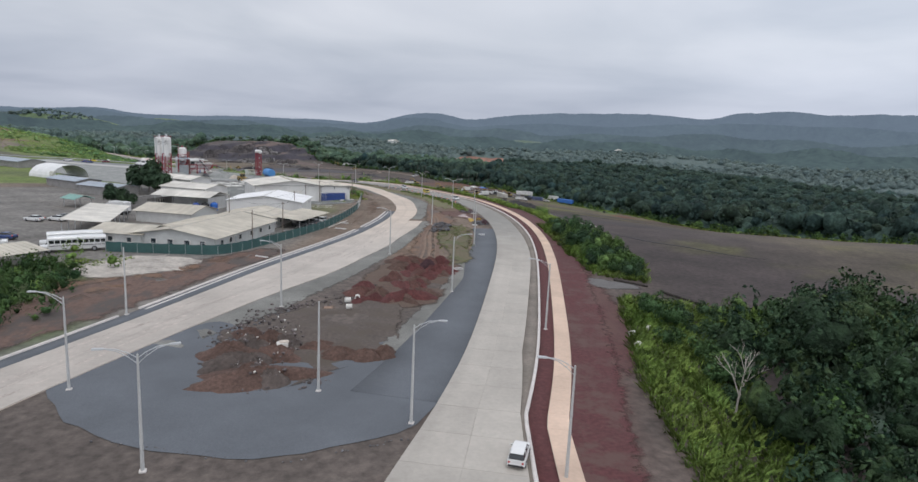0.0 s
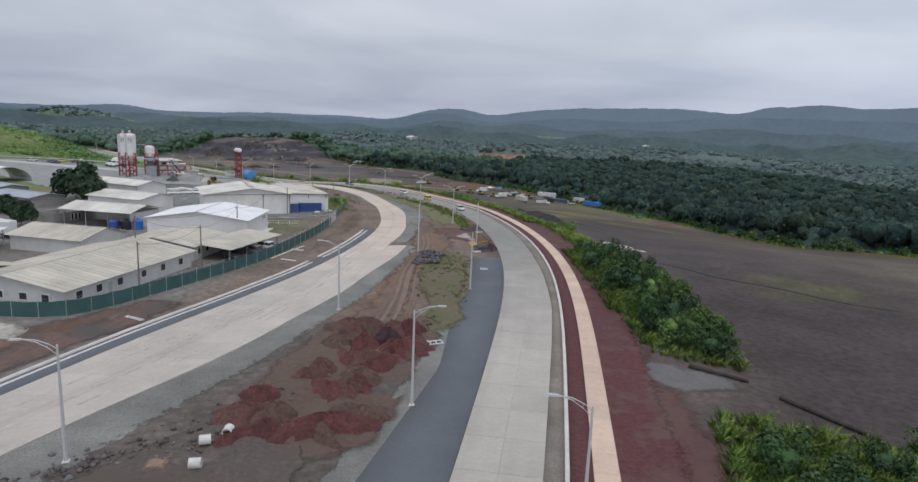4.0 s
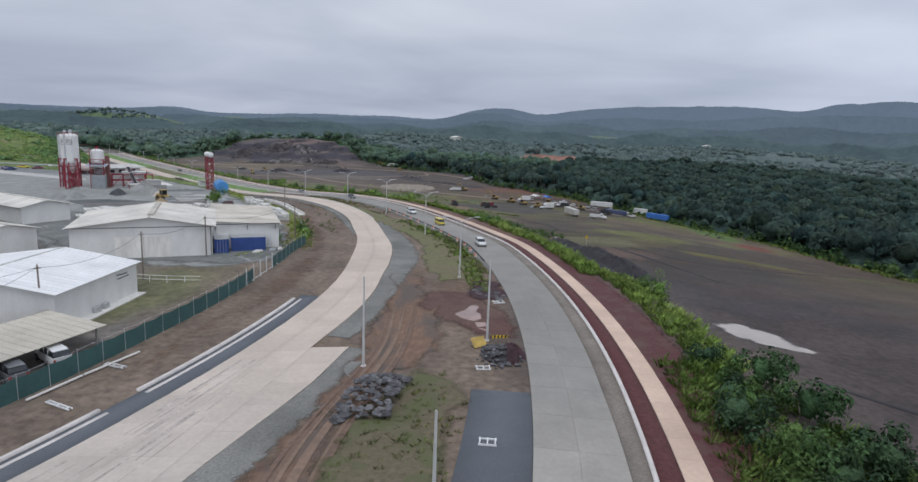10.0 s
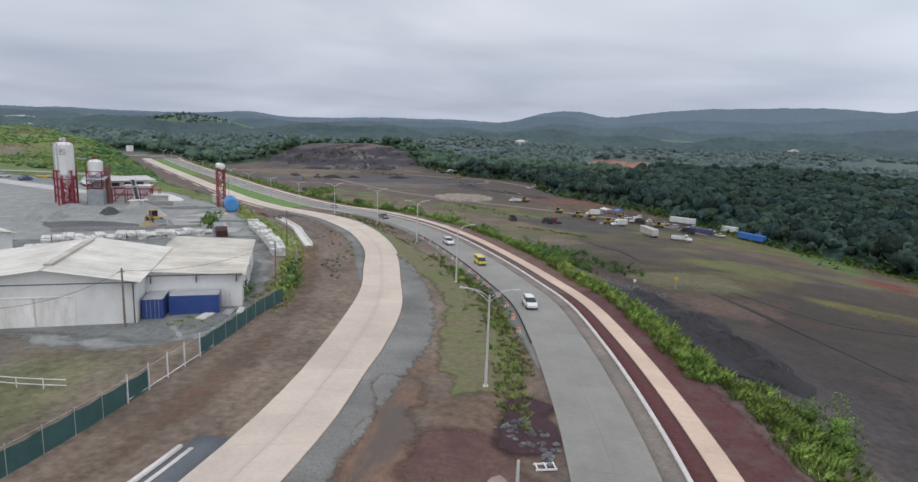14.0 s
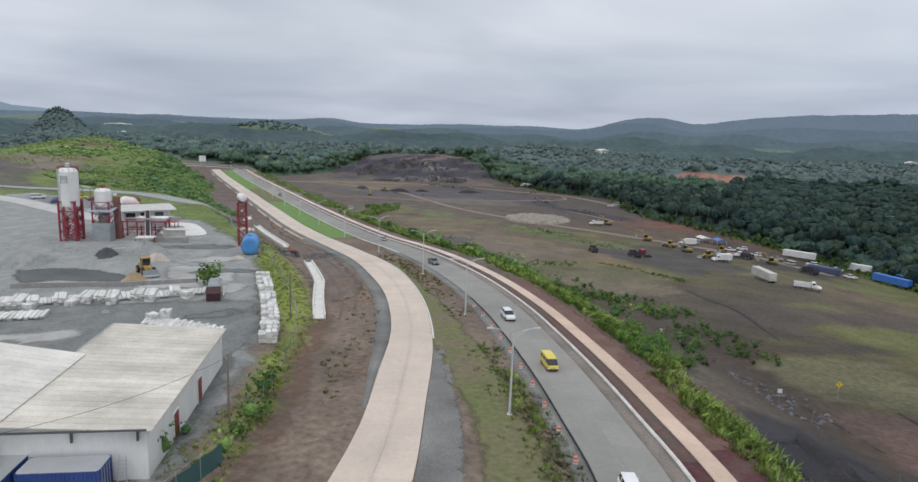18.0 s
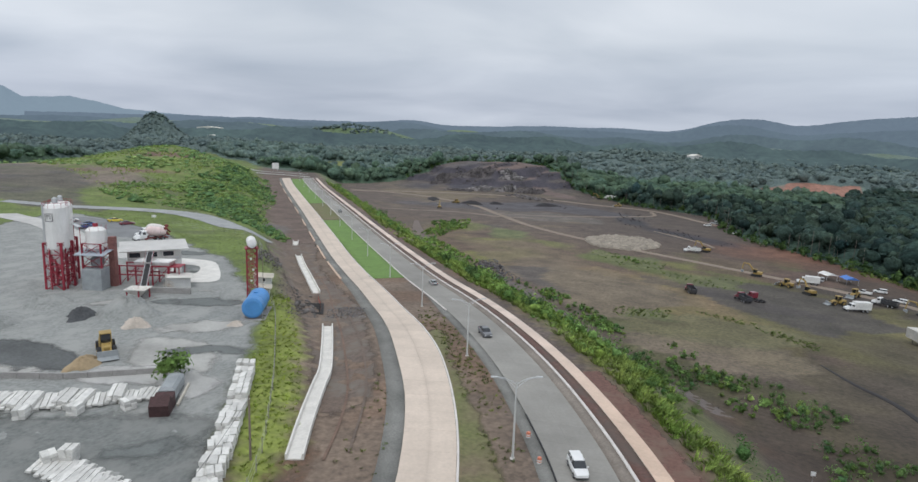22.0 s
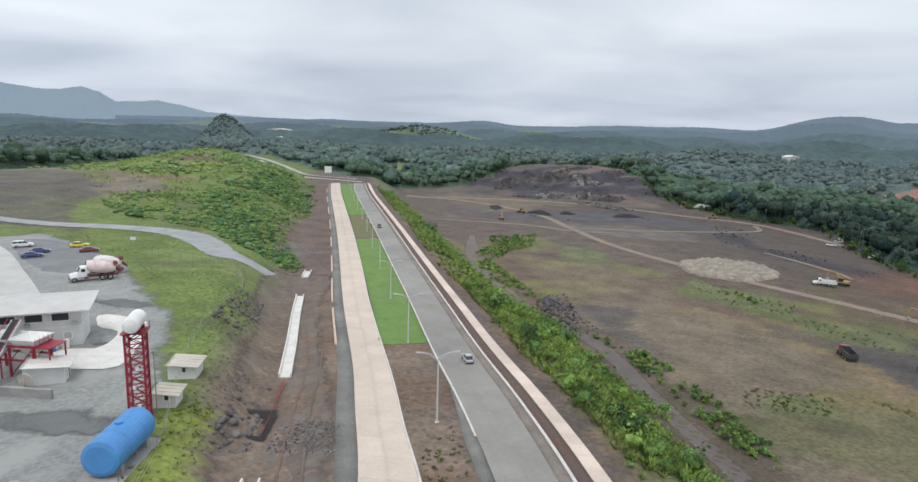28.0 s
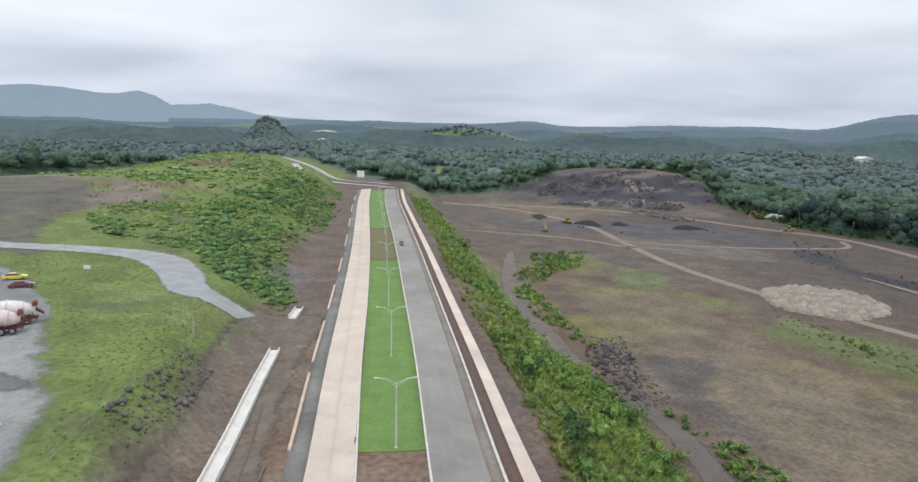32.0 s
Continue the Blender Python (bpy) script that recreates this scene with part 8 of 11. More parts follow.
def sheets(roof, corners, n, material, thick=0.05, gap=0.03):
    """Roof sheets side by side between an eave edge and a ridge edge: corners a, b on the eave, c, d above them."""
    a, b, c, d = [Vector(p) for p in corners]
    nrm = (b - a).cross(d - a).normalized()
    if nrm.z < 0:
        nrm = -nrm
    w = (b - a).length
    for k in range(n):
        u0, u1 = k / n + gap / 2 / w, (k + 1) / n - gap / 2 / w
        p = [a.lerp(b, u0), a.lerp(b, u1), d.lerp(c, u1), d.lerp(c, u0)]
        rib = (p[1] - p[0]) * 0.1
        top = [p[0] + nrm * thick, p[1] + nrm * thick, p[2] + nrm * thick, p[3] + nrm * thick]
        g = Geo()
        g.add([*p, *top], [(4, 5, 6, 7), (0, 4, 7, 3), (1, 2, 6, 5), (0, 1, 5, 4), (3, 7, 6, 2)])
        r0 = [top[0], top[0] + rib * 0.5 + nrm * 0.05, top[0] + rib, top[3], top[3] + rib * 0.5 + nrm * 0.05, top[3] + rib]
        g.add(r0, [(0, 1, 4, 3), (1, 2, 5, 4)])
        part("roof_sheet", g, material, roof)


def shed(name, label, category, m, w, l, eave, ridge, wall_m, roof_m, over=0.6, apex=0.5, sheet=1.0, lean=False, walls=True, wall_t=0.2, ends=(True, True)):
    """A hall with its long side along y. The ridge runs along y at the share apex of the width; lean makes one slope falling towards +x."""
    root = thing(name, label, category, m)
    xr = -w / 2 + w * apex
    if walls:
        for s in (-1, 1):
            h = (eave if not lean else (ridge if s < 0 else eave)) - 0.05
            part("wall", Geo().box(s * (w / 2 - wall_t / 2), 0, -0.4, wall_t, l, h + 0.4), wall_m, root)
        for s, show in zip((-1, 1), ends):
            if not show:
                continue
            y = s * (l / 2 - wall_t / 2)
            o = [(-w / 2 + wall_t, -0.4), (w / 2 - wall_t, -0.4), (w / 2 - wall_t, eave - 0.08)] + ([] if lean else [(xr, ridge - 0.1)]) + [(-w / 2 + wall_t, (ridge if lean else eave) - 0.08)]
            part("gable_wall", Geo().prism(o, y - wall_t / 2, y + wall_t / 2), wall_m, root)
    else:
        for sx in (-1, 1):
            for k in range(max(2, int(l / 5) + 1)):
                y = -l / 2 + 0.3 + k * (l - 0.6) / max(1, int(l / 5))
                part("post", Geo().box(sx * (w / 2 - 0.3), y, -0.3, 0.14, 0.14, eave + 0.2), STEEL_GALV, root)
    L0, L1 = -l / 2 - over, l / 2 + over
    roof = part("roof", Geo().box(xr if not lean else -w / 2, 0, ridge + 0.0, 0.3, l + 2 * over, 0.07), RIDGE_CAP, root, "capping strip along the ridge")
    n = max(3, int(round((l + 2 * over) / sheet)))
    if lean:
        f = (ridge - eave) / w
        sheets(roof, [(w / 2 + over, L0, eave - f * over), (w / 2 + over, L1, eave - f * over), (-w / 2, L1, ridge), (-w / 2, L0, ridge)], n, roof_m)
    else:
        f0, f1 = (ridge - eave) / (w / 2 - xr), (ridge - eave) / (xr + w / 2)
        sheets(roof, [(w / 2 + over, L0, eave - f0 * over), (w / 2 + over, L1, eave - f0 * over), (xr, L1, ridge), (xr, L0, ridge)], n, roof_m)
        sheets(roof, [(-w / 2 - over, L0, eave - f1 * over), (-w / 2 - over, L1, eave - f1 * over), (xr, L1, ridge), (xr, L0, ridge)], n, roof_m)
    return root


def opening(root, kind, x, y, z, w, h, face, material, frame_m=None, label=""):
    """A door or window set on a wall. face: the outward direction, one of -x, +x, -y, +y."""
    ax_, s = face[1], (1 if face[0] == "+" else -1)
    d = 0.06
    if ax_ == "y":
        leaf = Geo().box(x, y + s * d / 2, z, w, d, h)
        rim = [Geo().box(x + k * (w / 2 + 0.05), y + s * 0.06, z - 0.05, 0.1, 0.12, h + 0.1) for k in (-1, 1)] + [Geo().box(x, y + s * 0.06, z + q, w, 0.12, 0.1) for q in (-0.1, h)]
    else:
        leaf = Geo().box(x + s * d / 2, y, z, d, w, h)
        rim = [Geo().box(x + s * 0.06, y + k * (w / 2 + 0.05), z - 0.05, 0.12, 0.1, h + 0.1) for k in (-1, 1)] + [Geo().box(x + s * 0.06, y, z + q, 0.12, w, 0.1) for q in (-0.1, h)]
    ob = part(kind, leaf, material, root, label)
    g = Geo()
    for r in rim:
        g.add(r.v, r.f)
    part("frame", g, frame_m or DOOR_WHITE, ob)
    return ob


def turned(x, y):
    return math.degrees(math.atan2(-x, y))


HALL_TURN = turned(-0.443, 0.897)
u_, v_ = Vector((-0.443, 0.897)), Vector((-0.897, -0.443))


def yard_at(p, turn, lift=0.0):
    return at(p[0], p[1], turn, lift, level=-0.62)


# the long hall: gabled part and a lower wing
se = Vector((-42.6, 208.3))
c = se + v_ * 10.8 + u_ * 10.25
hall = shed("storage_hall", "long white sheet-metal storage hall with a pale shallow gable roof", "hall", yard_at(c, HALL_TURN), 21.6, 20.5, 5.4, 7.0, WALL_WHITE, ROOF_WHITE, 0.7, 0.55)
for x in (-2.1, 2.1):
    opening(hall, "sliding_door", x, -10.25, 0.0, 4.1, 3.6, "-y", DOOR_WHITE, label="white sliding door with rust streaks")
part("downpipe", Geo().tube((10.6, -10.45, -0.3), (10.6, -10.45, 5.2), 0.07, 0.07, 8), FASCIA, hall)
part("gutter", Geo().box(0, -11.05, 5.32, 22.4, 0.12, 0.12), FASCIA, hall)
part("ridge_vent", Geo().box(1.1, 0, 7.02, 0.9, 17, 0.3), ROOF_STAIN, hall, "dark weathered ridge vent")
se2 = Vector((-34.6, 218.6))
c2 = se2 + v_ * 6.15 + u_ * 12.75
wing = shed("hall_wing", "lower white wing of the hall with a stained lean-to roof", "hall wing", yard_at(c2, HALL_TURN), 12.3, 25.5, 4.5, 5.25, WALL_WHITE, ROOF_STAIN, 0.5, lean=True)
for y in (-5.5, 2.5):
    opening(wing, "door", 6.15, y, 0.0, 1.5, 2.6, "+x", DOOR_RED, label="maroon steel door")
for x in (-5, 0.5, 5.5):
    part("bracket", Geo().box(x, -12.95, 3.6, 0.12, 0.25, 0.8), FASCIA, wing)
part("gutter", Geo().box(0, -13.32, 4.62, 12.6, 0.14, 0.14), FASCIA, wing)

CONT_BLUE = surface("container_blue", (0.035, 0.075, 0.26), rough=0.55, grain=(4, 0.08), stain=(0.5, 0.2), bump=0.05)
CONT_BRIGHT = surface("container_bright_blue", (0.04, 0.16, 0.55), rough=0.5, grain=(4, 0.06), stain=(0.5, 0.15), bump=0.05)


def container(m, l, label, paint, roof_m=None, ribs=None):
    root = thing("shipping_container", label, "container", m, group="shipping containers")
    w, h = 2.44, 2.6
    part("box", Geo().box(0, 0, 0.1, w - 0.1, l - 0.1, h - 0.16), paint, root)
    part("roof", Geo().box(0, 0, h - 0.06, w - 0.04, l - 0.04, 0.06), roof_m or paint, root, "weathered roof panel")
    for sx in (-1, 1):
        for sy in (-1, 1):
            part("corner_post", Geo().box(sx * (w / 2 - 0.08), sy * (l / 2 - 0.08), 0, 0.16, 0.16, h), paint, root)
        part("rail", Geo().box(sx * (w / 2 - 0.05), 0, 0, 0.1, l - 0.32, 0.16), paint, root)
        g = Geo()
        for k in range(ribs or int(l / 0.35)):
            g.box(sx * (w / 2 - 0.045), -l / 2 + 0.3 + k * (l - 0.6) / (ribs or int(l / 0.35)), 0.16, 0.05, 0.14, h - 0.3)
        part("corrugation", g, paint, root)
    for k in (-0.7, -0.25, 0.25, 0.7):
        part("lock_rod", Geo().tube((k, -l / 2 - 0.0, 0.2), (k, -l / 2 - 0.0, h - 0.15), 0.03, 0.03, 6), STEEL_GALV, root)
    return root


p = se + u_ * 4.4 - v_ * 1.5
container(yard_at(p, HALL_TURN), 6.0, "weathered blue steel container beside the hall", CONT_BLUE, STEEL_GALV)
p = se2 + v_ * 5.6 - u_ * 1.7
container(yard_at(p, HALL_TURN + 90), 6.0, "blue steel container with a patched roof", CONT_BLUE, STEEL_GALV)
for k, (a, b, n) in enumerate(((4.3, 4.4, 5), (1.6, 3.2, 4), (0.2, 2.6, 3))):
    p = se2 + v_ * a - u_ * b
    for j in range(n):
        solo("steel_length" if k else "timber", Geo().box(0, (j - n / 2) * 0.28, 0, 2.6 - 0.1 * j, 0.22, 0.25 + 0.05 * (j % 2)), CONCRETE_WHITE if k != 1 else STEEL_GALV, "pale timbers lying in front of the wing" if k == 0 else "grey steel lengths on the ground", "building material", yard_at(p, HALL_TURN + 70 + 9 * k, 0.05), group="scrap by the wing")
stairs = thing("steel_ladder", "small galvanised steel ladder frame by the wing wall", "ladder", yard_at(se2 + v_ * 1.8 - u_ * 0.9, HALL_TURN, 0.05))
for k in (-0.4, 0.4):
    part("rail", Geo().tube((k, 0, 0), (k * 0.6, 0.5, 2.4), 0.04, 0.04, 6), STEEL_GALV, stairs)
for j in range(7):
    part("rung", Geo().tube((-0.4, 0.07 * j, 0.3 * j + 0.2), (0.4, 0.07 * j, 0.3 * j + 0.2), 0.025, 0.025, 5), STEEL_GALV, stairs)

# the white warehouse nearer the road
ware = shed("warehouse", "white corrugated warehouse with a bright shallow gable roof", "warehouse", yard_at((-50.3, 174.6), 3.5), 20, 16.5, 4.3, 5.8, WALL_WHITE, surface("bright_roof_sheet", (0.78, 0.78, 0.78), rough=0.5, grain=(4, 0.04), stain=(0.3, 0.1), bump=0.06, rnd=0.05), 0.5, 0.5)
part("plinth", Geo().box(10.6, 0, -0.3, 1.4, 16, 0.5, bev=0.05), CONCRETE_WHITE, ware)
for k, (y, a, z) in enumerate(((5.2, 1.6, 3.3), (4.0, 0.9, 3.4), (5.0, 2.6, 2.9))):
    part("lettering", Geo().box(10.02, y, z, 0.03, a, 0.14), FASCIA, ware, "unreadable dark lettering as plain bars")
for y in (-1.5, 0.2):
    part("air_unit", Geo().box(10.4, y, 0.2, 0.5, 0.9, 0.7, bev=0.05), STEEL_GALV, ware, "grey air-conditioning unit")
# low houses and the carport
house = shed("low_house", "low white house with a beige shallow roof beside the carport", "house", yard_at((-48.5, 153.5), -4), 14, 13, 2.7, 3.9, PLASTER, ROOF_BEIGE, 0.6, 0.5)
for y in (-4.5, -1.5, 3):
    opening(house, "window", 7.0, y, 1.0, 1.0, 1.0, "+x", PANE)
for x in (-4, 0, 3.5):
    opening(house, "window", x, -6.5, 1.0, 1.1, 1.0, "-y", PANE)
carport = shed("carport", "open carport with a beige lean-to roof on thin posts", "carport", yard_at((-37.6, 156.0), -12), 7.5, 17, 2.3, 2.9, PLASTER, ROOF_BEIGE, 0.4, lean=True, walls=False)
office_a = shed("office_barrack", "long low white office barrack with a beige roof and small windows", "office", yard_at((-51.5, 131.0), -9), 17.5, 27, 2.7, 4.1, PLASTER, ROOF_BEIGE, 0.7, 0.5)
for y in (-11, -7.5, -3.5, 1.5, 6, 10.5):
    opening(office_a, "window", 8.75, y, 1.0, 1.1, 1.0, "+x", PANE)
opening(office_a, "door", 8.75, -5.5, 0.0, 0.9, 2.0, "+x", STEEL_GALV)
for x in (-7, -4, -0.5, 3, 6.2):
    opening(office_a, "window", x, -13.5, 1.0, 1.1, 0.9, "-y", PANE)
office_b = shed("office_wing", "low white wing of the barrack with a beige roof", "office wing", yard_at((-64.5, 124.5), 81), 11, 11, 2.6, 3.6, PLASTER, ROOF_BEIGE, 0.6, 0.5)
for x in (-3, 1, 4):
    opening(office_b, "window", -5.5, x, 0.9, 1.0, 0.9, "-x", PANE)
shed("middle_house", "white house with a pale patched gable roof", "house", yard_at((-68, 154), 78), 11, 15, 2.8, 4.2, PLASTER, ROOF_BEIGE, 0.6, 0.5)
tank_house = shed("open_store", "open-sided store with a bright roof and dark water tanks", "store", yard_at((-75, 180), 80), 10, 17, 3.8, 5.0, PLASTER, ROOF_WHITE, 0.6, 0.5, walls=False)
part("back_wall", Geo().box(4.6, 0, -0.3, 0.2, 16.4, 4.0), PLASTER, tank_house)
part("half_wall", Geo().box(0, -8.1, -0.3, 9, 0.2, 3.8), PLASTER, tank_house)
for k, (x, y) in enumerate(((-66.5, 175), (-68.6, 174), (-70.8, 173))):
    wt = thing("water_tank", "%s plastic water tank beside the store" % ("blue", "black", "dark blue")[k], "water tank", yard_at((x, y), 0), group="water tanks")
    part("shell", Geo().lathe([(0.95, 0), (1.0, 0.1), (1.0, 0.9), (0.96, 1.0), (1.0, 1.1), (1.0, 1.9), (0.5, 2.3), (0.2, 2.35)], 16), (CONT_BRIGHT, BLACK_RUBBER, CONT_BLUE)[k], wt)
    part("lid", Geo().lathe([(0.26, 2.33), (0.26, 2.45), (0.1, 2.5)], 12), BLACK_RUBBER, wt)
shed("back_shed", "white shed with a pale lean-to roof behind the houses", "shed", yard_at((-83, 203), 72), 11, 17, 3.9, 5.0, WALL_WHITE, ROOF_WHITE, 0.6, 0.55)
shed("long_shed", "long white shed with a bright roof and open end", "shed", yard_at((-102, 236), 66), 10, 22, 3.8, 4.9, WALL_WHITE, ROOF_WHITE, 0.6, 0.5)
shed("blue_shed", "open grey shed with a blue-grey sheet roof", "shed", yard_at((-112, 205), 66), 9, 17, 2.8, 3.6, CONCRETE_BLOCK, ROOF_BLUEGREY, 0.5, 0.5)
shed("blue_shed", "second grey shed with a blue-grey sheet roof", "shed", yard_at((-133, 222), 60), 9, 18, 2.8, 3.6, CONCRETE_BLOCK, ROOF_BLUEGREY, 0.5, 0.5)
shed("far_shed", "far pale shed with a low roof at the yard's edge", "shed", yard_at((-205, 300), 60), 12, 26, 3.2, 4.2, CONCRETE_BLOCK, ROOF_BLUEGREY, 0.5, 0.5)
shed("far_shed", "far low shed with a beige roof", "shed", yard_at((-232, 262), 60), 12, 30, 3.2, 4.0, CONCRETE_BLOCK, ROOF_BEIGE, 0.5, 0.5)
canopy = shed("long_canopy", "long open canopy with a white sheet roof over parked vehicles", "canopy", yard_at((-79.5, 139), 18), 8.5, 28, 3.2, 3.9, PLASTER, ROOF_WHITE, 0.3, lean=True, walls=False)
ruin = thing("block_walls", "unroofed grey concrete-block walls behind the canopy", "ruin", yard_at((-88, 184), 70))
for x, y, a, b, h in ((0, -4, 12, 0.25, 2.6), (0, 4, 12, 0.25, 2.2), (-6, 0, 0.25, 8, 2.8), (6, 0, 0.25, 8, 1.8), (1, 0, 0.25, 8, 2.4)):
    part("wall", Geo().box(x, y, -0.2, a, b, h), CONCRETE_BLOCK, ruin)
for k in range(3):
    opening(ruin, "window", -1.8 + 0.9 * k, -4.13, 0.5, 0.5, 1.4, "-y", PANE)
hut = shed("green_hut", "small hut with a green and white roof", "hut", yard_at((-103, 172), 60), 5, 6, 2.4, 3.3, PLASTER, surface("green_roof", (0.20, 0.36, 0.32), rough=0.6), 0.4, 0.5, walls=False)
# arched shelter
arch = thing("arched_shelter", "white arched fabric shelter open at its end", "shelter", yard_at((-160, 258), 60))
for k in range(5):
    g = Geo()
    pts = [(7.5 * math.cos(a), 5.2 * math.sin(a)) for a in np.linspace(0, math.pi, 15)]
    o = pts + [(x * 0.985, z * 0.985) for x, z in pts[::-1]]
    y0 = -8 + 3.2 * k
    n = len(pts)
    vs = [(x, y, z) for y in (y0, y0 + 3.17) for x, z in o]
    fs = [(i, i + 1, 2 * n + i + 1, 2 * n + i) for i in range(2 * n - 1)]
    g.add(vs, fs)
    part("fabric_bay", g, WHITE_PAINT, arch)
part("side_wall", Geo().box(-6.6, -7.5, -0.2, 2.2, 0.3, 3.0), CONCRETE_WHITE, arch)

# boundary fence: green cloth on posts, then plain wire with posts
CLOTH = surface("green_cloth", (0.045, 0.108, 0.104), rough=0.8, grain=(5, 0.12), stain=(0.5, 0.2), bump=0.1)
fence = thing("screen_fence", "green cloth screen fence on thin posts along the yard", "fence")
c = spline([(-64, 113), (-50, 113.3), (-43.2, 116.5), (-37.8, 129), (-33.2, 142), (-30.2, 152), (-28.3, 165), (-27.4, 182), (-28.8, 203), (-30.3, 215), (-30.9, 223)], 2.9)
for k, (a, b) in enumerate(zip(c, c[1:])):
    za, zb = land1(*a), land1(*b)
    part("post", Geo().tube((*a, za - 0.3), (*a, za + 2.35), 0.035, 0.035, 6), STEEL_GALV, fence)
    open_run = 188 < a[1] < 201
    if open_run:
        part("bottom_rail", Geo().tube((*a, za + 0.25), (*b, zb + 0.25), 0.04, 0.04, 6), WHITE_PAINT, fence, "white pipe rail")
        part("white_post", Geo().tube((a[0] + 0.12, a[1], za - 0.2), (a[0] + 0.12, a[1], za + 2.6), 0.05, 0.05, 6), WHITE_PAINT, fence, "white pipe post")
    if not (open_run and 191 < a[1] < 197):
        n_ = Vector((b[1] - a[1], a[0] - b[0], 0)).normalized() * 0.05 * (1 if k % 2 else 0.4)
        mid = ((a[0] + b[0]) / 2 + n_.x, (a[1] + b[1]) / 2 + n_.y, (za + zb) / 2)
        part("cloth", Geo().add([(*a, za + 0.05), (mid[0], mid[1], mid[2] + 0.03), (*b, zb + 0.05), (*b, zb + 1.95), (mid[0], mid[1], mid[2] + 1.85), (*a, za + 1.95)], [(0, 1, 4, 5), (1, 2, 3, 4)]), CLOTH, fence, "taut green cloth panel")
    part("top_wire", Geo().tube((*a, za + 2.2), (*b, zb + 2.2), 0.012, 0.012, 4), STEEL_GALV, fence)
wire = thing("wire_fence", "thin wire fence on leaning posts round the yard", "fence")
c = spline([(-31, 224), (-37.5, 240), (-46, 258), (-58, 274), (-71, 289), (-84, 303), (-96, 313), (-110, 325), (-124, 341), (-136, 355), (-150, 364), (-166, 362), (-180, 360)], 4.0)
for a, b in zip(c, c[1:]):
    za, zb = land1(*a), land1(*b)
    part("post", Geo().tube((*a, za - 0.2), (a[0] + 0.05, a[1], za + 1.9), 0.05, 0.045, 6), CONCRETE_BLOCK, wire)
    for h in (0.5, 1.1, 1.7):
        part("wire", Geo().tube((*a, za + h), (*b, zb + h), 0.012, 0.012, 3, False), STEEL_GALV, wire)
rail = thing("white_rail", "low white painted rail in front of the hall", "rail")
c = [(-47.5, 189.2), (-45, 189.0), (-42.5, 189.0), (-40, 189.2), (-37.5, 189.6), (-35.4, 190)]
for a, b in zip(c, c[1:]):
    part("post", Geo().tube((*a, -0.8), (*a, 0.45), 0.05, 0.05, 6), WHITE_PAINT, rail)
    for h in (-0.15, 0.4):
        part("bar", Geo().tube((*a, h), (*b, h), 0.04, 0.04, 6), WHITE_PAINT, rail)

# timber poles and sagging wires
poles = [(-38.6, 142.0), (-43.8, 189.6), (-42.9, 206.6), (-42.0, 167.6), (-41.1, 127), (-53.5, 149.5), (-35.3, 229.4), (-49.8, 262)]
for n, (x, y) in enumerate(poles):
    t_ = thing("utility_pole", "slender weathered timber utility pole in the yard", "utility pole", at(x, y, n * 20), group="utility poles")
    part("shaft", Geo().lathe([(0.14, -0.4), (0.13, 0.2), (0.09, 7.2), (0.05, 7.3)], 8), WOODPOST, t_)
    part("cross_arm", Geo().box(0, 0, 6.8, 0.7, 0.09, 0.09), WOODPOST, t_)
    for k in (-0.28, 0.28):
        part("insulator", Geo().lathe([(0.035, 6.89), (0.05, 6.95), (0.03, 7.03)], 8, Matrix.Translation((k, 0, 0))), CONCRETE_WHITE, t_)


def cable(a, b, sag, label="thin black overhead wire"):
    g = Geo()
    pa = [Vector(a).lerp(Vector(b), k / 10) - Vector((0, 0, sag * 4 * (k / 10) * (1 - k / 10))) for k in range(11)]
    for p0, p1 in zip(pa, pa[1:]):
        g.tube(p0, p1, 0.02, 0.02, 4, False)
    return solo("overhead_wire", g, BLACK_RUBBER, label, "wire", group="overhead wires")


for i, j, s in ((4, 0, 0.9), (0, 3, 1.0), (3, 1, 1.2), (1, 2, 1.0), (2, 6, 1.2), (6, 7, 1.5), (5, 3, 1.0), (0, 5, 0.8)):
    a, b = poles[i], poles[j]
    cable((*a, land1(*a) + 6.95), (*b, land1(*b) + 6.95), s)


# ---------------------------------------------------------------- concrete batching plant
PLANT_RED = surface("plant_red_paint", (0.27, 0.022, 0.04), rough=0.5, grain=(5, 0.08), stain=(0.8, 0.2), bump=0.05)
SILO_WHITE = surface("silo_white", (0.74, 0.73, 0.71), rough=0.5, grain=(3, 0.05), stain=(0.35, 0.14), bump=0.05, stretch=(1, 1, 0.3))
PLANT_GREY = surface("plant_grey_paint", (0.28, 0.30, 0.31), rough=0.6, grain=(4, 0.08), stain=(0.6, 0.2))
TANK_BLUE = surface("tank_blue_paint", (0.075, 0.25, 0.55), rough=0.5, grain=(4, 0.06), stain=(0.4, 0.18), bump=0.05)
YARD_Z = -0.6


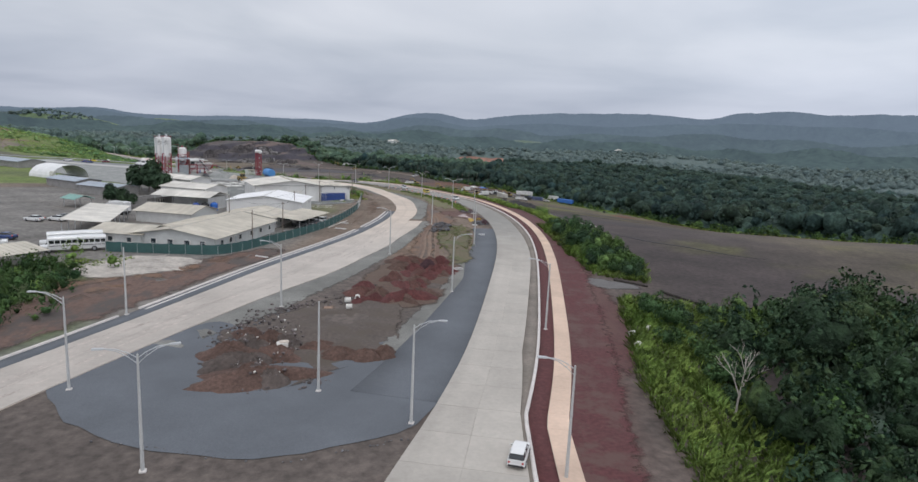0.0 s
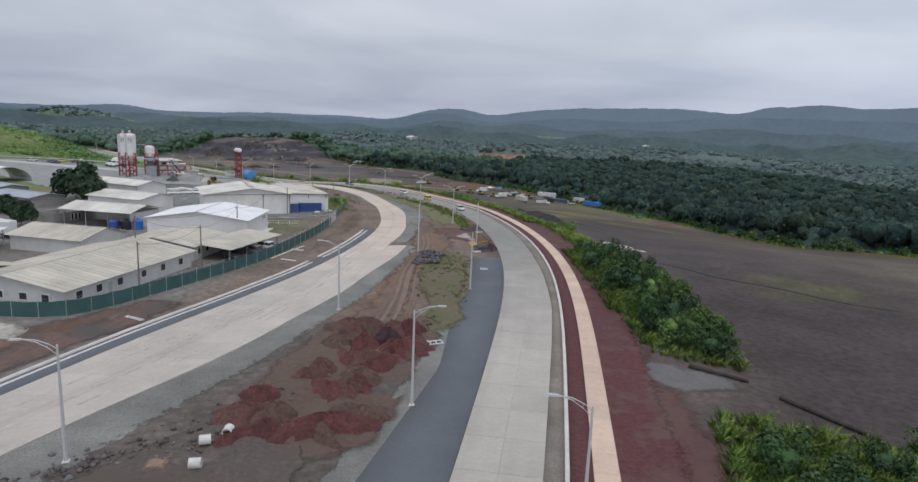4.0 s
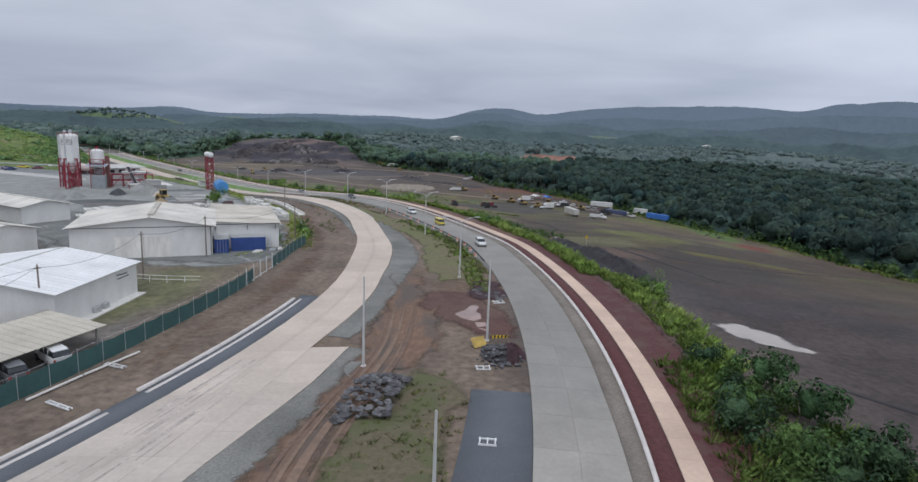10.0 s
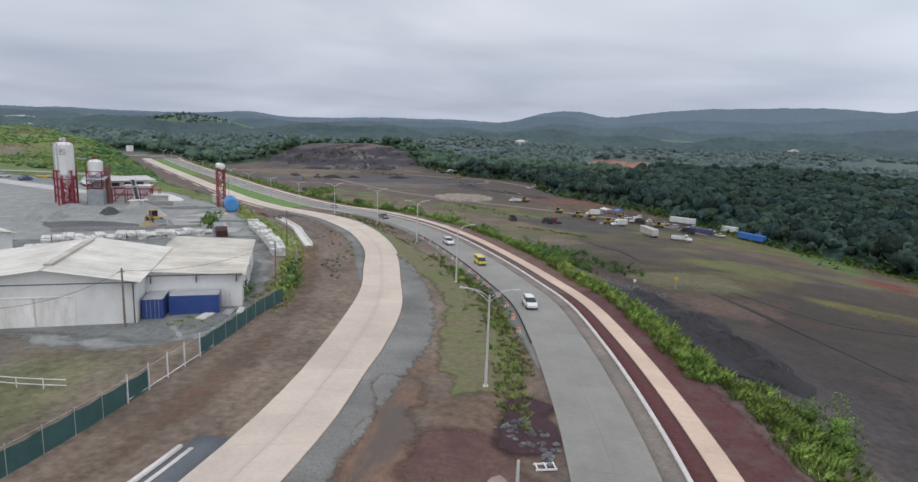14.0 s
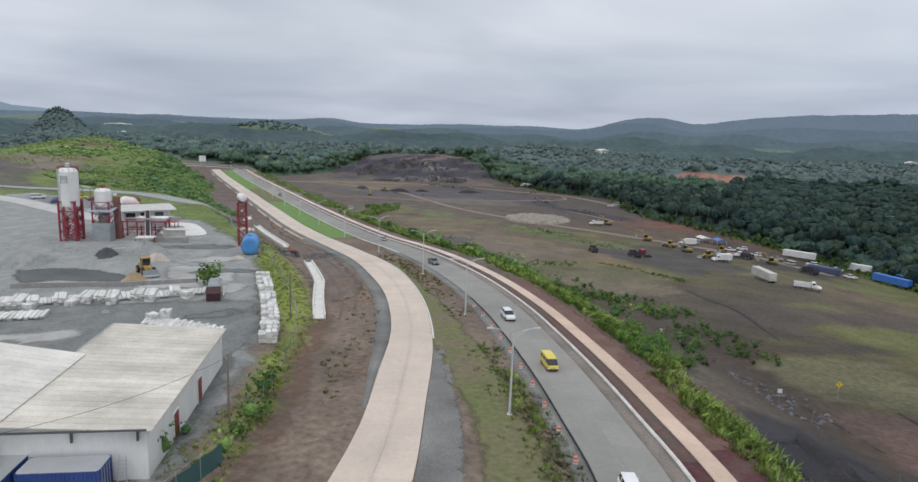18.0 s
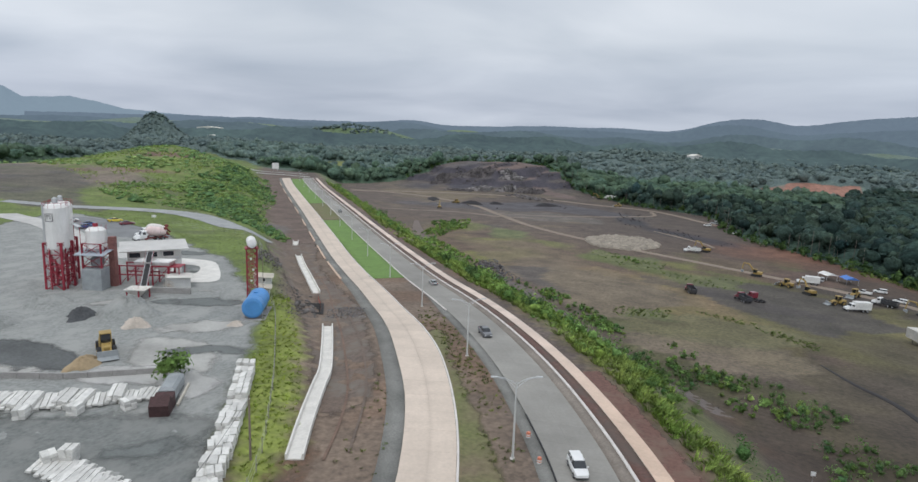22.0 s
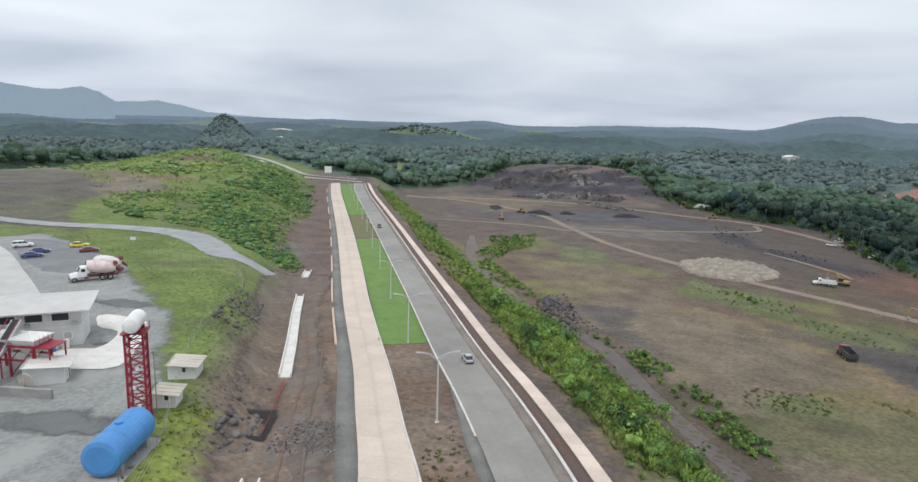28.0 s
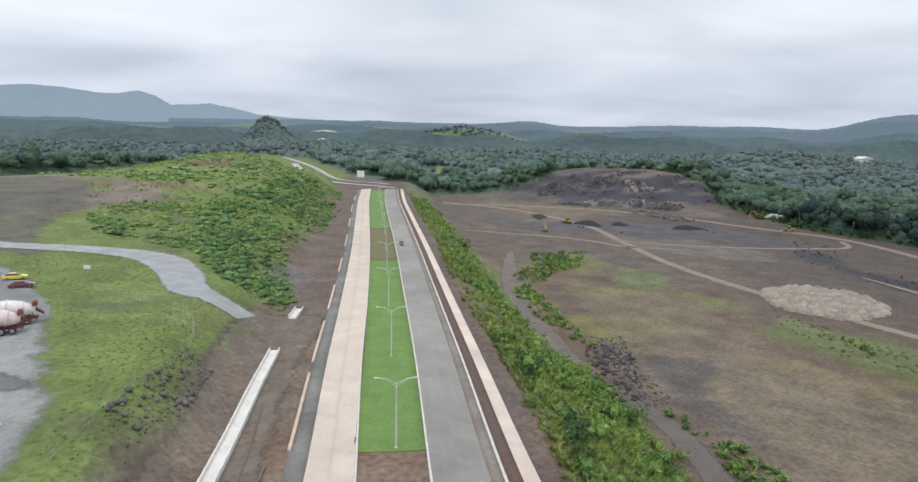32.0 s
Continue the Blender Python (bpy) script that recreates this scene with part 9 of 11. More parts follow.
def lattice(root, w, h, z0, bays, r=0.07, brace=True, d=None):
    """Four legs with crossed braces."""
    d = d or w
    cs = [(-w / 2, -d / 2), (w / 2, -d / 2), (w / 2, d / 2), (-w / 2, d / 2)]
    for x, y in cs:
        part("leg", Geo().box(x, y, z0, r * 2, r * 2, h), PLANT_RED, root)
    for k in range(bays):
        a, b = z0 + h * k / bays, z0 + h * (k + 1) / bays
        for (x0, y0), (x1, y1) in zip(cs, cs[1:] + cs[:1]):
            part("girt", Geo().tube((x0, y0, b), (x1, y1, b), r * 0.6, r * 0.6, 5), PLANT_RED, root)
            if brace:
                part("brace", Geo().tube((x0, y0, a), (x1, y1, b), r * 0.5, r * 0.5, 5), PLANT_RED, root)
                part("brace", Geo().tube((x0, y0, b), (x1, y1, a), r * 0.5, r * 0.5, 5), PLANT_RED, root)


silo = thing("cement_silo", "tall white cement silo on a red steel frame", "silo", at(-131, 292.5, 25, level=YARD_Z))
lattice(silo, 3.6, 9.6, 0, 4, 0.18)
for x, y in ((-0.6, -1.8), (0.6, 1.8), (-1.8, 0.6), (1.8, -0.6)):
    part("inner_leg", Geo().box(x, y, 0, 0.22, 0.22, 9.5), PLANT_RED, silo)
part("cone", Geo().lathe([(0.35, 5.0), (0.4, 5.4), (2.0, 8.4), (2.05, 8.6)], 24), SILO_WHITE, silo, flat=False)
body = part("shell", Geo().lathe([(2.05, 8.6), (2.1, 8.7), (2.1, 16.6), (1.6, 17.2), (0.4, 17.45)], 28), SILO_WHITE, silo)
for z in (10.6, 12.6, 14.6):
    part("seam", Geo().lathe([(2.105, z), (2.125, z + 0.04), (2.105, z + 0.08)], 28, cap=False), SILO_WHITE, body)
em = Geo()
for a, b, c_, d in ((-0.75, 14.0, 1.5, 0.1), (-0.75, 15.5, 1.5, 0.1), (-0.75, 14.0, 0.1, 1.6), (0.65, 14.0, 0.1, 1.6), (-0.4, 14.5, 0.12, 0.8), (-0.4, 15.1, 0.7, 0.14), (0.2, 14.5, 0.14, 0.5)):
    em.box(a + c_ / 2, -2.13, b, c_, 0.04, d)
part("emblem", em, FASCIA, silo, "plain black square emblem")
for k in range(12):
    a = 2 * math.pi * k / 12
    part("rail_post", Geo().tube((2.2 * math.cos(a), 2.2 * math.sin(a), 16.6), (2.2 * math.cos(a), 2.2 * math.sin(a), 17.7), 0.03, 0.03, 4), PLANT_RED, silo)
part("top_rail", Geo().lathe([(2.18, 17.62), (2.22, 17.66), (2.18, 17.7)], 20, cap=False), PLANT_RED, silo)
part("filter", Geo().lathe([(0.5, 17.3), (0.5, 18.4), (0.2, 18.6)], 12), STEEL_GALV, silo)
part("ladder", Geo().box(-1.4, -1.75, 0.2, 0.4, 0.08, 17), STEEL_GALV, silo)

copy_thing(silo, at(-136.0, 296.6, 25, level=YARD_Z - 0.3))
silo2 = thing("mixing_tower", "smaller white silo over a grey mixer cabin with red steelwork", "mixing tower", at(-125.6, 297.0, 25, level=YARD_Z))
part("cabin", Geo().box(0.4, -1.6, 0, 4.0, 3.0, 4.4, bev=0.05), PLANT_GREY, silo2)
lattice(silo2, 3.8, 9.4, 0, 4, 0.14)
part("canopy", Geo().add([(-3, -3.2, 7.2), (3, -3.2, 7.2), (3, 1.6, 8.0), (-3, 1.6, 8.0), (-3, -3.2, 7.3), (3, -3.2, 7.3), (3, 1.6, 8.1), (-3, 1.6, 8.1)], [(0, 1, 2, 3), (7, 6, 5, 4), (0, 4, 5, 1), (1, 5, 6, 2), (2, 6, 7, 3), (3, 7, 4, 0)]), ROOF_BLUEGREY, silo2)
part("mixer", Geo().lathe([(1.0, 4.4), (1.3, 4.8), (1.3, 6.2), (0.6, 6.6)], 14), PLANT_GREY, silo2)
part("shell", Geo().lathe([(0.8, 7.4), (1.9, 8.4), (1.9, 12.0), (1.3, 12.5), (0.3, 12.7)], 24), SILO_WHITE, silo2)
part("top_box", Geo().box(0, 0, 12.6, 0.7, 0.7, 0.8), PLANT_RED, silo2)
for k in range(8):
    a = 2 * math.pi * k / 8
    part("rail_post", Geo().tube((2.0 * math.cos(a), 2.0 * math.sin(a), 12.0), (2.0 * math.cos(a), 2.0 * math.sin(a), 13.0), 0.03, 0.03, 4), PLANT_RED, silo2)
part("stair_tower", Geo().box(2.6, 1.2, 0, 1.2, 1.2, 10.5), surface("brown_grating", (0.22, 0.10, 0.09), grain=(8, 0.4), stain=(1, 0.3)), silo2, "brown open steel stair tower")
bridge = thing("service_bridge", "grey steel service bridge between the silos", "bridge", at(-128.3, 294.8, 25 - 45, level=YARD_Z))
part("deck", Geo().box(0, 0, 12.9, 5.0, 0.8, 0.1), STEEL_GALV, bridge)
for s in (-1, 1):
    part("handrail", Geo().tube((-2.5, s * 0.4, 13.9), (2.5, s * 0.4, 13.9), 0.03, 0.03, 5), PLANT_RED, bridge)
    part("bridge_leg", Geo().tube((s * 2.4, 0, 0), (s * 2.4, 0, 12.9), 0.06, 0.06, 6), PLANT_RED, bridge)

frame_ = thing("aggregate_bins", "white aggregate hoppers on a red steel frame", "hoppers", at(-119.8, 304.0, 28, level=YARD_Z))
for x in (-5, -1.7, 1.7, 5):
    for y in (-1.6, 1.6):
        part("leg", Geo().box(x, y, 0, 0.25, 0.25, 4.2), PLANT_RED, frame_)
for z in (2.2, 4.1):
    for y in (-1.6, 1.6):
        part("beam", Geo().box(0, y, z, 10.4, 0.22, 0.25), PLANT_RED, frame_)
for x0, x1 in ((-5, -1.7), (-1.7, 1.7), (1.7, 5)):
    for y in (-1.6, 1.6):
        part("brace", Geo().tube((x0, y, 0.2), (x1, y, 4.0), 0.07, 0.07, 5), PLANT_RED, frame_)
for x in (-0.1, 3.6):
    part("hopper", Geo().add([(x - 0.6, -0.5, 2.8), (x + 0.6, -0.5, 2.8), (x + 0.6, 0.5, 2.8), (x - 0.6, 0.5, 2.8), (x - 1.9, -1.9, 5.2), (x + 1.9, -1.9, 5.2), (x + 1.9, 1.9, 5.2), (x - 1.9, 1.9, 5.2)], [(3, 2, 1, 0), (0, 1, 5, 4), (1, 2, 6, 5), (2, 3, 7, 6), (3, 0, 4, 7)]), SILO_WHITE, frame_)
for k in range(5):
    part("handrail", Geo().tube((5.4, -1.6 + 0.8 * k, 4.3), (5.4, -1.6 + 0.8 * k, 5.4), 0.03, 0.03, 4), PLANT_RED, frame_)
part("platform", Geo().box(6.2, 0, 4.1, 2.4, 3.4, 0.12), PLANT_RED, frame_)
for x in (5.2, 7.2):
    for y in (-1.5, 1.5):
        part("platform_leg", Geo().box(x, y, 0, 0.16, 0.16, 4.1), PLANT_RED, frame_)
conv = thing("belt_conveyor", "inclined belt conveyor rising from a ground hopper", "conveyor", at(-112.6, 297.2, 0, level=YARD_Z))
a, b = Vector((0, 0, 1.0)), Vector((-8.6, 8.8, 6.4))
q = (b - a).to_track_quat("Y", "Z").to_matrix().to_4x4()
ln = (b - a).length
mm = Matrix.Translation(a) @ q
part("belt", Geo().box(0, ln / 2, 0.12, 0.9, ln, 0.06, mm), BLACK_RUBBER, conv)
for s in (-1, 1):
    part("side_frame", Geo().box(s * 0.55, ln / 2, -0.12, 0.12, ln, 0.3, mm), STEEL_GALV, conv)
    part("walk_rail", Geo().box(s * 0.75, ln / 2, 0.7, 0.05, ln, 0.05, mm), PLANT_RED, conv)
for k in range(1, 9):
    part("idler", Geo().box(0, ln * k / 9, 0.0, 1.0, 0.12, 0.1, mm), STEEL_GALV, conv)
part("trestle", Geo().tube((-5.0, 5.1, 0), (-5.0, 5.1, 4.0), 0.1, 0.1, 6), PLANT_RED, conv)
part("feed_hopper", Geo().add([(-0.7, -0.7, 0.6), (0.7, -0.7, 0.6), (0.7, 0.7, 0.6), (-0.7, 0.7, 0.6), (-2.1, -1.8, 2.0), (2.1, -1.8, 2.0), (2.1, 1.8, 2.0), (-2.1, 1.8, 2.0)], [(3, 2, 1, 0), (0, 1, 5, 4), (1, 2, 6, 5), (2, 3, 7, 6), (3, 0, 4, 7)], Matrix.Translation((0.6, -1.4, 0)) @ Matrix.Rotation(radians(28), 4, "Z")), CONCRETE_WHITE, conv)
for x, y in ((-0.9, -2.8), (2.0, -2.4), (2.0, 0.0), (-0.8, 0.2)):
    part("hopper_leg", Geo().box(x, y, 0, 0.2, 0.2, 1.9), PLANT_RED, conv)
wall_g = thing("retaining_wall", "low grey concrete wall beside the hoppers", "wall", at(-110, 301, 28, level=YARD_Z))
part("panel", Geo().box(0, 0, -0.2, 9, 0.4, 1.5, bev=0.05), CONCRETE_BLOCK, wall_g)
wheel = thing("pulley_frame", "pale steel pulley frame below the hoppers", "pulley", at(-111.8, 302.6, 30, level=YARD_Z))
for k in range(8):
    a = math.pi * k / 8
    part("spoke", Geo().tube((1.0 * math.cos(a), 0, 1.1 + 1.0 * math.sin(a)), (-1.0 * math.cos(a), 0, 1.1 - 1.0 * math.sin(a)), 0.04, 0.04, 5), SAND, wheel)
part("hoop", Geo().lathe([(1.0, -0.06), (1.06, 0), (1.0, 0.06)], 18, Matrix.Translation((0, 0, 1.1)) @ Matrix.Rotation(radians(90), 4, "X"), cap=False), SAND, wheel)

# two-storey office with a wide flat roof
off = thing("plant_office", "two-storey white plant office with a wide flat roof and dark windows", "office", at(-128.5, 312.5, turned(0.58, 0.81) + 90, level=YARD_Z))
part("ground_floor", Geo().box(0, 0, -0.3, 11, 6.5, 3.3), PLASTER, off)
part("upper_floor", Geo().box(0, 0, 3.0, 11, 6.5, 2.8), PLASTER, off)
part("floor_band", Geo().box(0, 0, 2.95, 11.1, 6.6, 0.15), WHITE_PAINT, off)
part("roof", Geo().add([(-7, -5, 5.7), (7, -5, 5.7), (7, 4.6, 6.3), (-7, 4.6, 6.3), (-7, -5, 5.9), (7, -5, 5.9), (7, 4.6, 6.5), (-7, 4.6, 6.5)], [(0, 1, 2, 3), (7, 6, 5, 4), (0, 4, 5, 1), (1, 5, 6, 2), (2, 6, 7, 3), (3, 7, 4, 0)]), surface("flat_roof_grey", (0.52, 0.51, 0.49), stain=(0.3, 0.15)), off, "wide pale sheet roof")
for x in (-4.0, -0.6, 2.8):
    opening(off, "window", x, -3.25, 4.1, 2.2, 1.1, "-y", PANE)
for x in (-3.5, 3.6):
    opening(off, "window", x, -3.25, 1.2, 1.0, 1.0, "-y", STEEL_GALV)
for x, z in ((1.2, 1.6), (-1.5, 3.4), (4.6, 3.3)):
    part("air_unit", Geo().box(x, -3.5, z, 0.8, 0.45, 0.55, bev=0.04), STEEL_GALV, off, "grey air-conditioning unit")
for k, x in enumerate((0.5, 1.9, 3.4)):
    wt = thing("water_tank", "white plastic water tank against the office wall", "water tank", off.matrix_world @ Matrix.Translation((x, -4.3, 0.02)), group="water tanks")
    part("shell", Geo().lathe([(0.5, 0), (0.55, 0.1), (0.55, 1.1), (0.3, 1.4), (0.12, 1.42)], 14), WHITE_PLASTIC, wt)
solo("blue_barrel", Geo().lathe([(0.3, 0), (0.32, 0.3), (0.32, 0.6), (0.3, 0.9), (0.26, 0.92)], 12), CONT_BRIGHT, "blue plastic barrel in front of the office", "barrel", off.matrix_world @ Matrix.Translation((2.0, -5.4, 0.02)))
hut2 = shed("white_hut", "small white hut with a pale flat roof in the yard", "hut", at(-112.5, 305.5, turned(0.58, 0.81) + 90, level=YARD_Z), 4.6, 3.4, 2.4, 2.7, PLASTER, surface("pale_sheet", (0.6, 0.58, 0.54), stain=(0.4, 0.15), rnd=0.05), 0.7, lean=True)
opening(hut2, "door", 2.3, 0.4, 0, 0.8, 1.9, "+x", FASCIA)

# red lattice tower with a white drum, and the blue tank
tower = thing("water_tower", "red steel lattice tower carrying a white drum tank", "tower", at(-92.6, 306.4, 47, level=YARD_Z))
lattice(tower, 1.9, 10.6, 0, 9, 0.11)
part("deck", Geo().box(0, 0, 10.6, 2.6, 2.6, 0.12), PLANT_RED, tower)
part("drum", Geo().lathe([(0.3, -2.1), (0.8, -1.95), (0.9, -1.75), (0.9, 1.75), (0.8, 1.95), (0.3, 2.1)], 20, Matrix.Translation((0, 0, 11.8)) @ Matrix.Rotation(radians(90), 4, "X")), SILO_WHITE, tower, "white horizontal drum")
for s in (-1, 1):
    part("saddle", Geo().box(0, s * 0.9, 10.7, 1.6, 0.2, 0.5), PLANT_RED, tower)
for k in range(4):
    part("rail_post", Geo().tube((1.25, -1.2 + 0.8 * k, 10.65), (1.25, -1.2 + 0.8 * k, 11.6), 0.03, 0.03, 4), FASCIA, tower)
for k in range(4):
    part("plate", Geo().box(0.2 * (-1) ** k, -1.08, 1.9 + 2.2 * k, 0.35, 0.05, 0.4), WHITE_PAINT, tower, "plain pale plate")
tank = thing("fuel_tank", "large horizontal blue steel tank on concrete saddles", "tank", at(-85.8, 300.3, turned(-0.56, 0.83), level=YARD_Z + 0.12))
part("shell", Geo().lathe([(1.4, -3.95), (1.82, -3.8), (1.87, -3.6), (1.87, 3.6), (1.82, 3.8), (1.4, 3.95)], 28, Matrix.Translation((0, 0, 2.0)) @ Matrix.Rotation(radians(-90), 4, "X")), TANK_BLUE, tank)
for y in (-1.5, 1.5):
    part("band", Geo().lathe([(1.875, y - 0.05), (1.9, y), (1.875, y + 0.05)], 28, Matrix.Translation((0, 0, 2.0)) @ Matrix.Rotation(radians(-90), 4, "X"), cap=False), TANK_BLUE, tank, "weld seam")
for y in (-2.6, 2.6):
    part("saddle", Geo().box(0, y, -0.1, 3.0, 0.6, 0.9), CONCRETE_BLOCK, tank)
part("slab", Geo().box(0, 0, -0.3, 4.4, 9.0, 0.25), CONCRETE_BLOCK, tank)
part("manhole", Geo().lathe([(0.4, 3.8), (0.4, 4.05), (0.15, 4.1)], 12), TANK_BLUE, tank)
for x, y, w, h, txt in ((-100.2, 317.3, 3.6, 2.0, "rusty-edged"), (-93.9, 310.6, 2.7, 1.9, "pale flat")):
    s = shed("pump_hut", "small pale block hut with a %s roof near the tower" % txt, "hut", at(x, y, 40, level=YARD_Z - 0.2), w, w, h, h + 0.3, PLASTER, ROOF_BEIGE, 0.5, lean=True)
    opening(s, "window", 0.3, -w / 2, 1.2, 0.5, 0.7, "-y", PANE)
mast = solo("thin_mast", Geo().tube((0, 0, -0.2), (0, 0, 8.5), 0.06, 0.05, 6), WOODPOST, "thin dark mast beside the tower", "mast", at(-90.6, 307.2, 0, level=YARD_Z))

# rows of concrete blocks on the ground
BLOCK = surface("cast_concrete_block", (0.60, 0.59, 0.56), rough=0.9, grain=(5, 0.08), stain=(1.2, 0.16), bump=0.1, rnd=0.16)
stacks = []
for kind in range(4):
    r = random.Random(kind + 40)
    st = thing("block_stack", ("tall stack of pale concrete blocks", "low stack of white concrete blocks", "leaning stack of grey-white blocks", "row of pale precast slabs laid flat")[kind], "block stack", group="block stacks in the yard")
    if kind < 3:
        for layer in range((4, 2, 3)[kind]):
            for j in range(2):
                part("block", Geo().box((j - 0.5) * 0.72 + r.uniform(-0.06, 0.06), r.uniform(-0.08, 0.08), layer * 0.42, 0.68, 1.5, 0.40, bev=0.03), BLOCK, st)
    else:
        for j in range(5):
            part("slab", Geo().box(r.uniform(-0.2, 0.2), (j - 2) * 0.55, 0.04 * j, 2.6, 0.48, 0.22, bev=0.02), BLOCK, st)
    stacks.append(st)
first = set()


def put_stack(kind, x, y, turn):
    m = at(x, y, turn, 0.08, level=land1(x, y))
    if kind in first:
        copy_thing(stacks[kind], m)
    else:
        stacks[kind].matrix_basis = m
        first.add(kind)


random.seed(11)
pile = thing("slab_pile", "long pile of pale precast slabs on the yard floor", "slab pile", group="slab piles in the yard")
for layer in range(4):
    for j in range(3):
        part("slab", Geo().box((j - 1) * 0.5 + random.uniform(-0.04, 0.04), random.uniform(-0.25, 0.25), layer * 0.22, 0.46, 3.4, 0.2, bev=0.02), BLOCK, pile)
low_pile = thing("slab_pile", "low pile of pale precast slabs on the yard floor", "slab pile", group="slab piles in the yard")
for layer in range(2):
    for j in range(4):
        part("slab", Geo().box((j - 1.5) * 0.5, random.uniform(-0.4, 0.4), layer * 0.2, 0.44, 3.0, 0.18, bev=0.02), BLOCK, low_pile)
used = set()


def put_pile(base, x, y, turn, size=1.0):
    m = at(x, y, turn, 0.08, level=land1(x, y)) @ Matrix.Scale(size, 4)
    if base in used:
        copy_thing(base, m)
    else:
        base.matrix_basis = m
        used.add(base)


a, b = Vector((-95.5, 249.0)), Vector((-73.5, 269.0))
side = Vector((0.68, -0.73))
for k in range(17):
    p = a.lerp(b, k / 16) + side * random.uniform(2.6, 3.6)
    put_pile(random.choice((pile, low_pile)), p.x, p.y, turned(side.x, side.y) + random.uniform(-10, 10), random.uniform(1.0, 1.3))
    if k % 3 == 0:
        put_stack(random.choice((1, 2)), p.x + side.x * 3.0, p.y + side.y * 3.0, random.uniform(0, 90))
for k in range(9):
    put_pile(low_pile, -66.0 + 1.4 * k, 251.0 - 0.05 * k, turned(0.45, -0.9) + random.uniform(-4, 4), 1.05)
c = spline([(-66.5, 279.0), (-63.5, 275.3), (-57.6, 268), (-53.0, 262), (-49.0, 256.5), (-45.5, 251)], 1.7)
for k, (x, y) in enumerate(c):
    for j in range(2):
        put_stack(random.choice((0, 1, 2, 2)), x - 1.3 * j * 0.75, y - 1.3 * j * 0.3, 40 + random.uniform(-10, 10))
for x, y in ((-86.5, 243.5), (-84.5, 245), (-88.5, 242), (-90.5, 240.5), (-82.8, 246.2)):
    put_pile(low_pile, x, y, turned(0.68, -0.73) + random.uniform(-6, 6), 1.1)
put_stack(0, -64.8, 252.4, 30)
put_stack(2, -66.2, 251.2, 70)
wagon = thing("old_tanker", "old grey tank body with a rusty dark wreck beside it", "wreck", at(-69.5, 268.5, -52, 0.05))
part("tank_body", Geo().box(0, 0, 0.4, 5.2, 2.0, 1.6, bev=0.35), PLANT_GREY, wagon)
part("wreck", Geo().prism([(2.9, 0), (6.4, 0), (6.6, 1.4), (5.4, 2.2), (4.2, 1.4), (3.0, 1.7)], -1.1, 1.1), surface("rusty_dark_metal", (0.06, 0.03, 0.03), rough=0.8, grain=(4, 0.3), stain=(1, 0.3)), wagon, "rusty dark wreck")
part("beam", Geo().box(0.6, 1.5, 0.1, 6.5, 0.25, 0.3), ROOF_STAIN, wagon)
div = thing("yard_wall", "low rough wall dividing the yard", "wall")
c = spline([(-101, 255.5), (-93.8, 260.2), (-85.4, 264.8), (-81.0, 268.5), (-76.5, 272.5)], 3.0)
for a, b in zip(c, c[1:]):
    d = b - a
    m = Matrix.Translation((*((a + b) / 2), land1(*((a + b) / 2)))) @ Matrix.Rotation(math.atan2(-d[0], d[1]), 4, "Z")
    part("panel", Geo().box(0, 0, -0.1, 0.3, float(np.hypot(*d)) - 0.05, 1.0, m), CONCRETE_BLOCK, div)


# ---------------------------------------------------------------- vehicles
TYRE = surface("tyre_rubber", (0.025, 0.025, 0.027), rough=0.9, grain=(12, 0.1), stain=(2, 0.1))
RIM = surface("wheel_rim", (0.42, 0.42, 0.43), rough=0.4, metal=0.7, stain=(2, 0.1), bump=0)
CAR_GLASS = glassy("car_glass", (0.018, 0.022, 0.026))
LAMP_CLEAR = glassy("headlight_glass", (0.75, 0.76, 0.78), 0.15)
LAMP_RED = glassy("tail_light_glass", (0.45, 0.02, 0.02), 0.2)
CHASSIS = surface("dark_chassis", (0.04, 0.04, 0.042), rough=0.8, stain=(1, 0.2))
RUST_RED = surface("red_oxide_chassis", (0.20, 0.05, 0.045), rough=0.75, stain=(1, 0.25))
DRUM_PINK = surface("drum_paint", (0.70, 0.56, 0.54), rough=0.55, grain=(3, 0.06), stain=(0.6, 0.15))
LOADER_YELLOW = surface("machine_yellow", (0.34, 0.235, 0.07), rough=0.55, grain=(4, 0.08), stain=(0.6, 0.2))


def paint(name, colour):
    return surface(name, colour, rough=0.35, grain=(3, 0.03), stain=(0.8, 0.06), bump=0, coat=0.5)


PAINTS = {"white": paint("white_car_paint", (0.74, 0.74, 0.73)), "dark grey": paint("dark_grey_car_paint", (0.05, 0.053, 0.06)), "blue": paint("blue_car_paint", (0.035, 0.065, 0.19)),
          "yellow": paint("yellow_van_paint", (0.72, 0.56, 0.05)), "maroon": paint("maroon_car_paint", (0.16, 0.025, 0.04)), "silver": paint("silver_car_paint", (0.42, 0.43, 0.44)),
          "red": paint("red_truck_paint", (0.20, 0.028, 0.045)), "grey": paint("grey_car_paint", (0.16, 0.165, 0.175))}


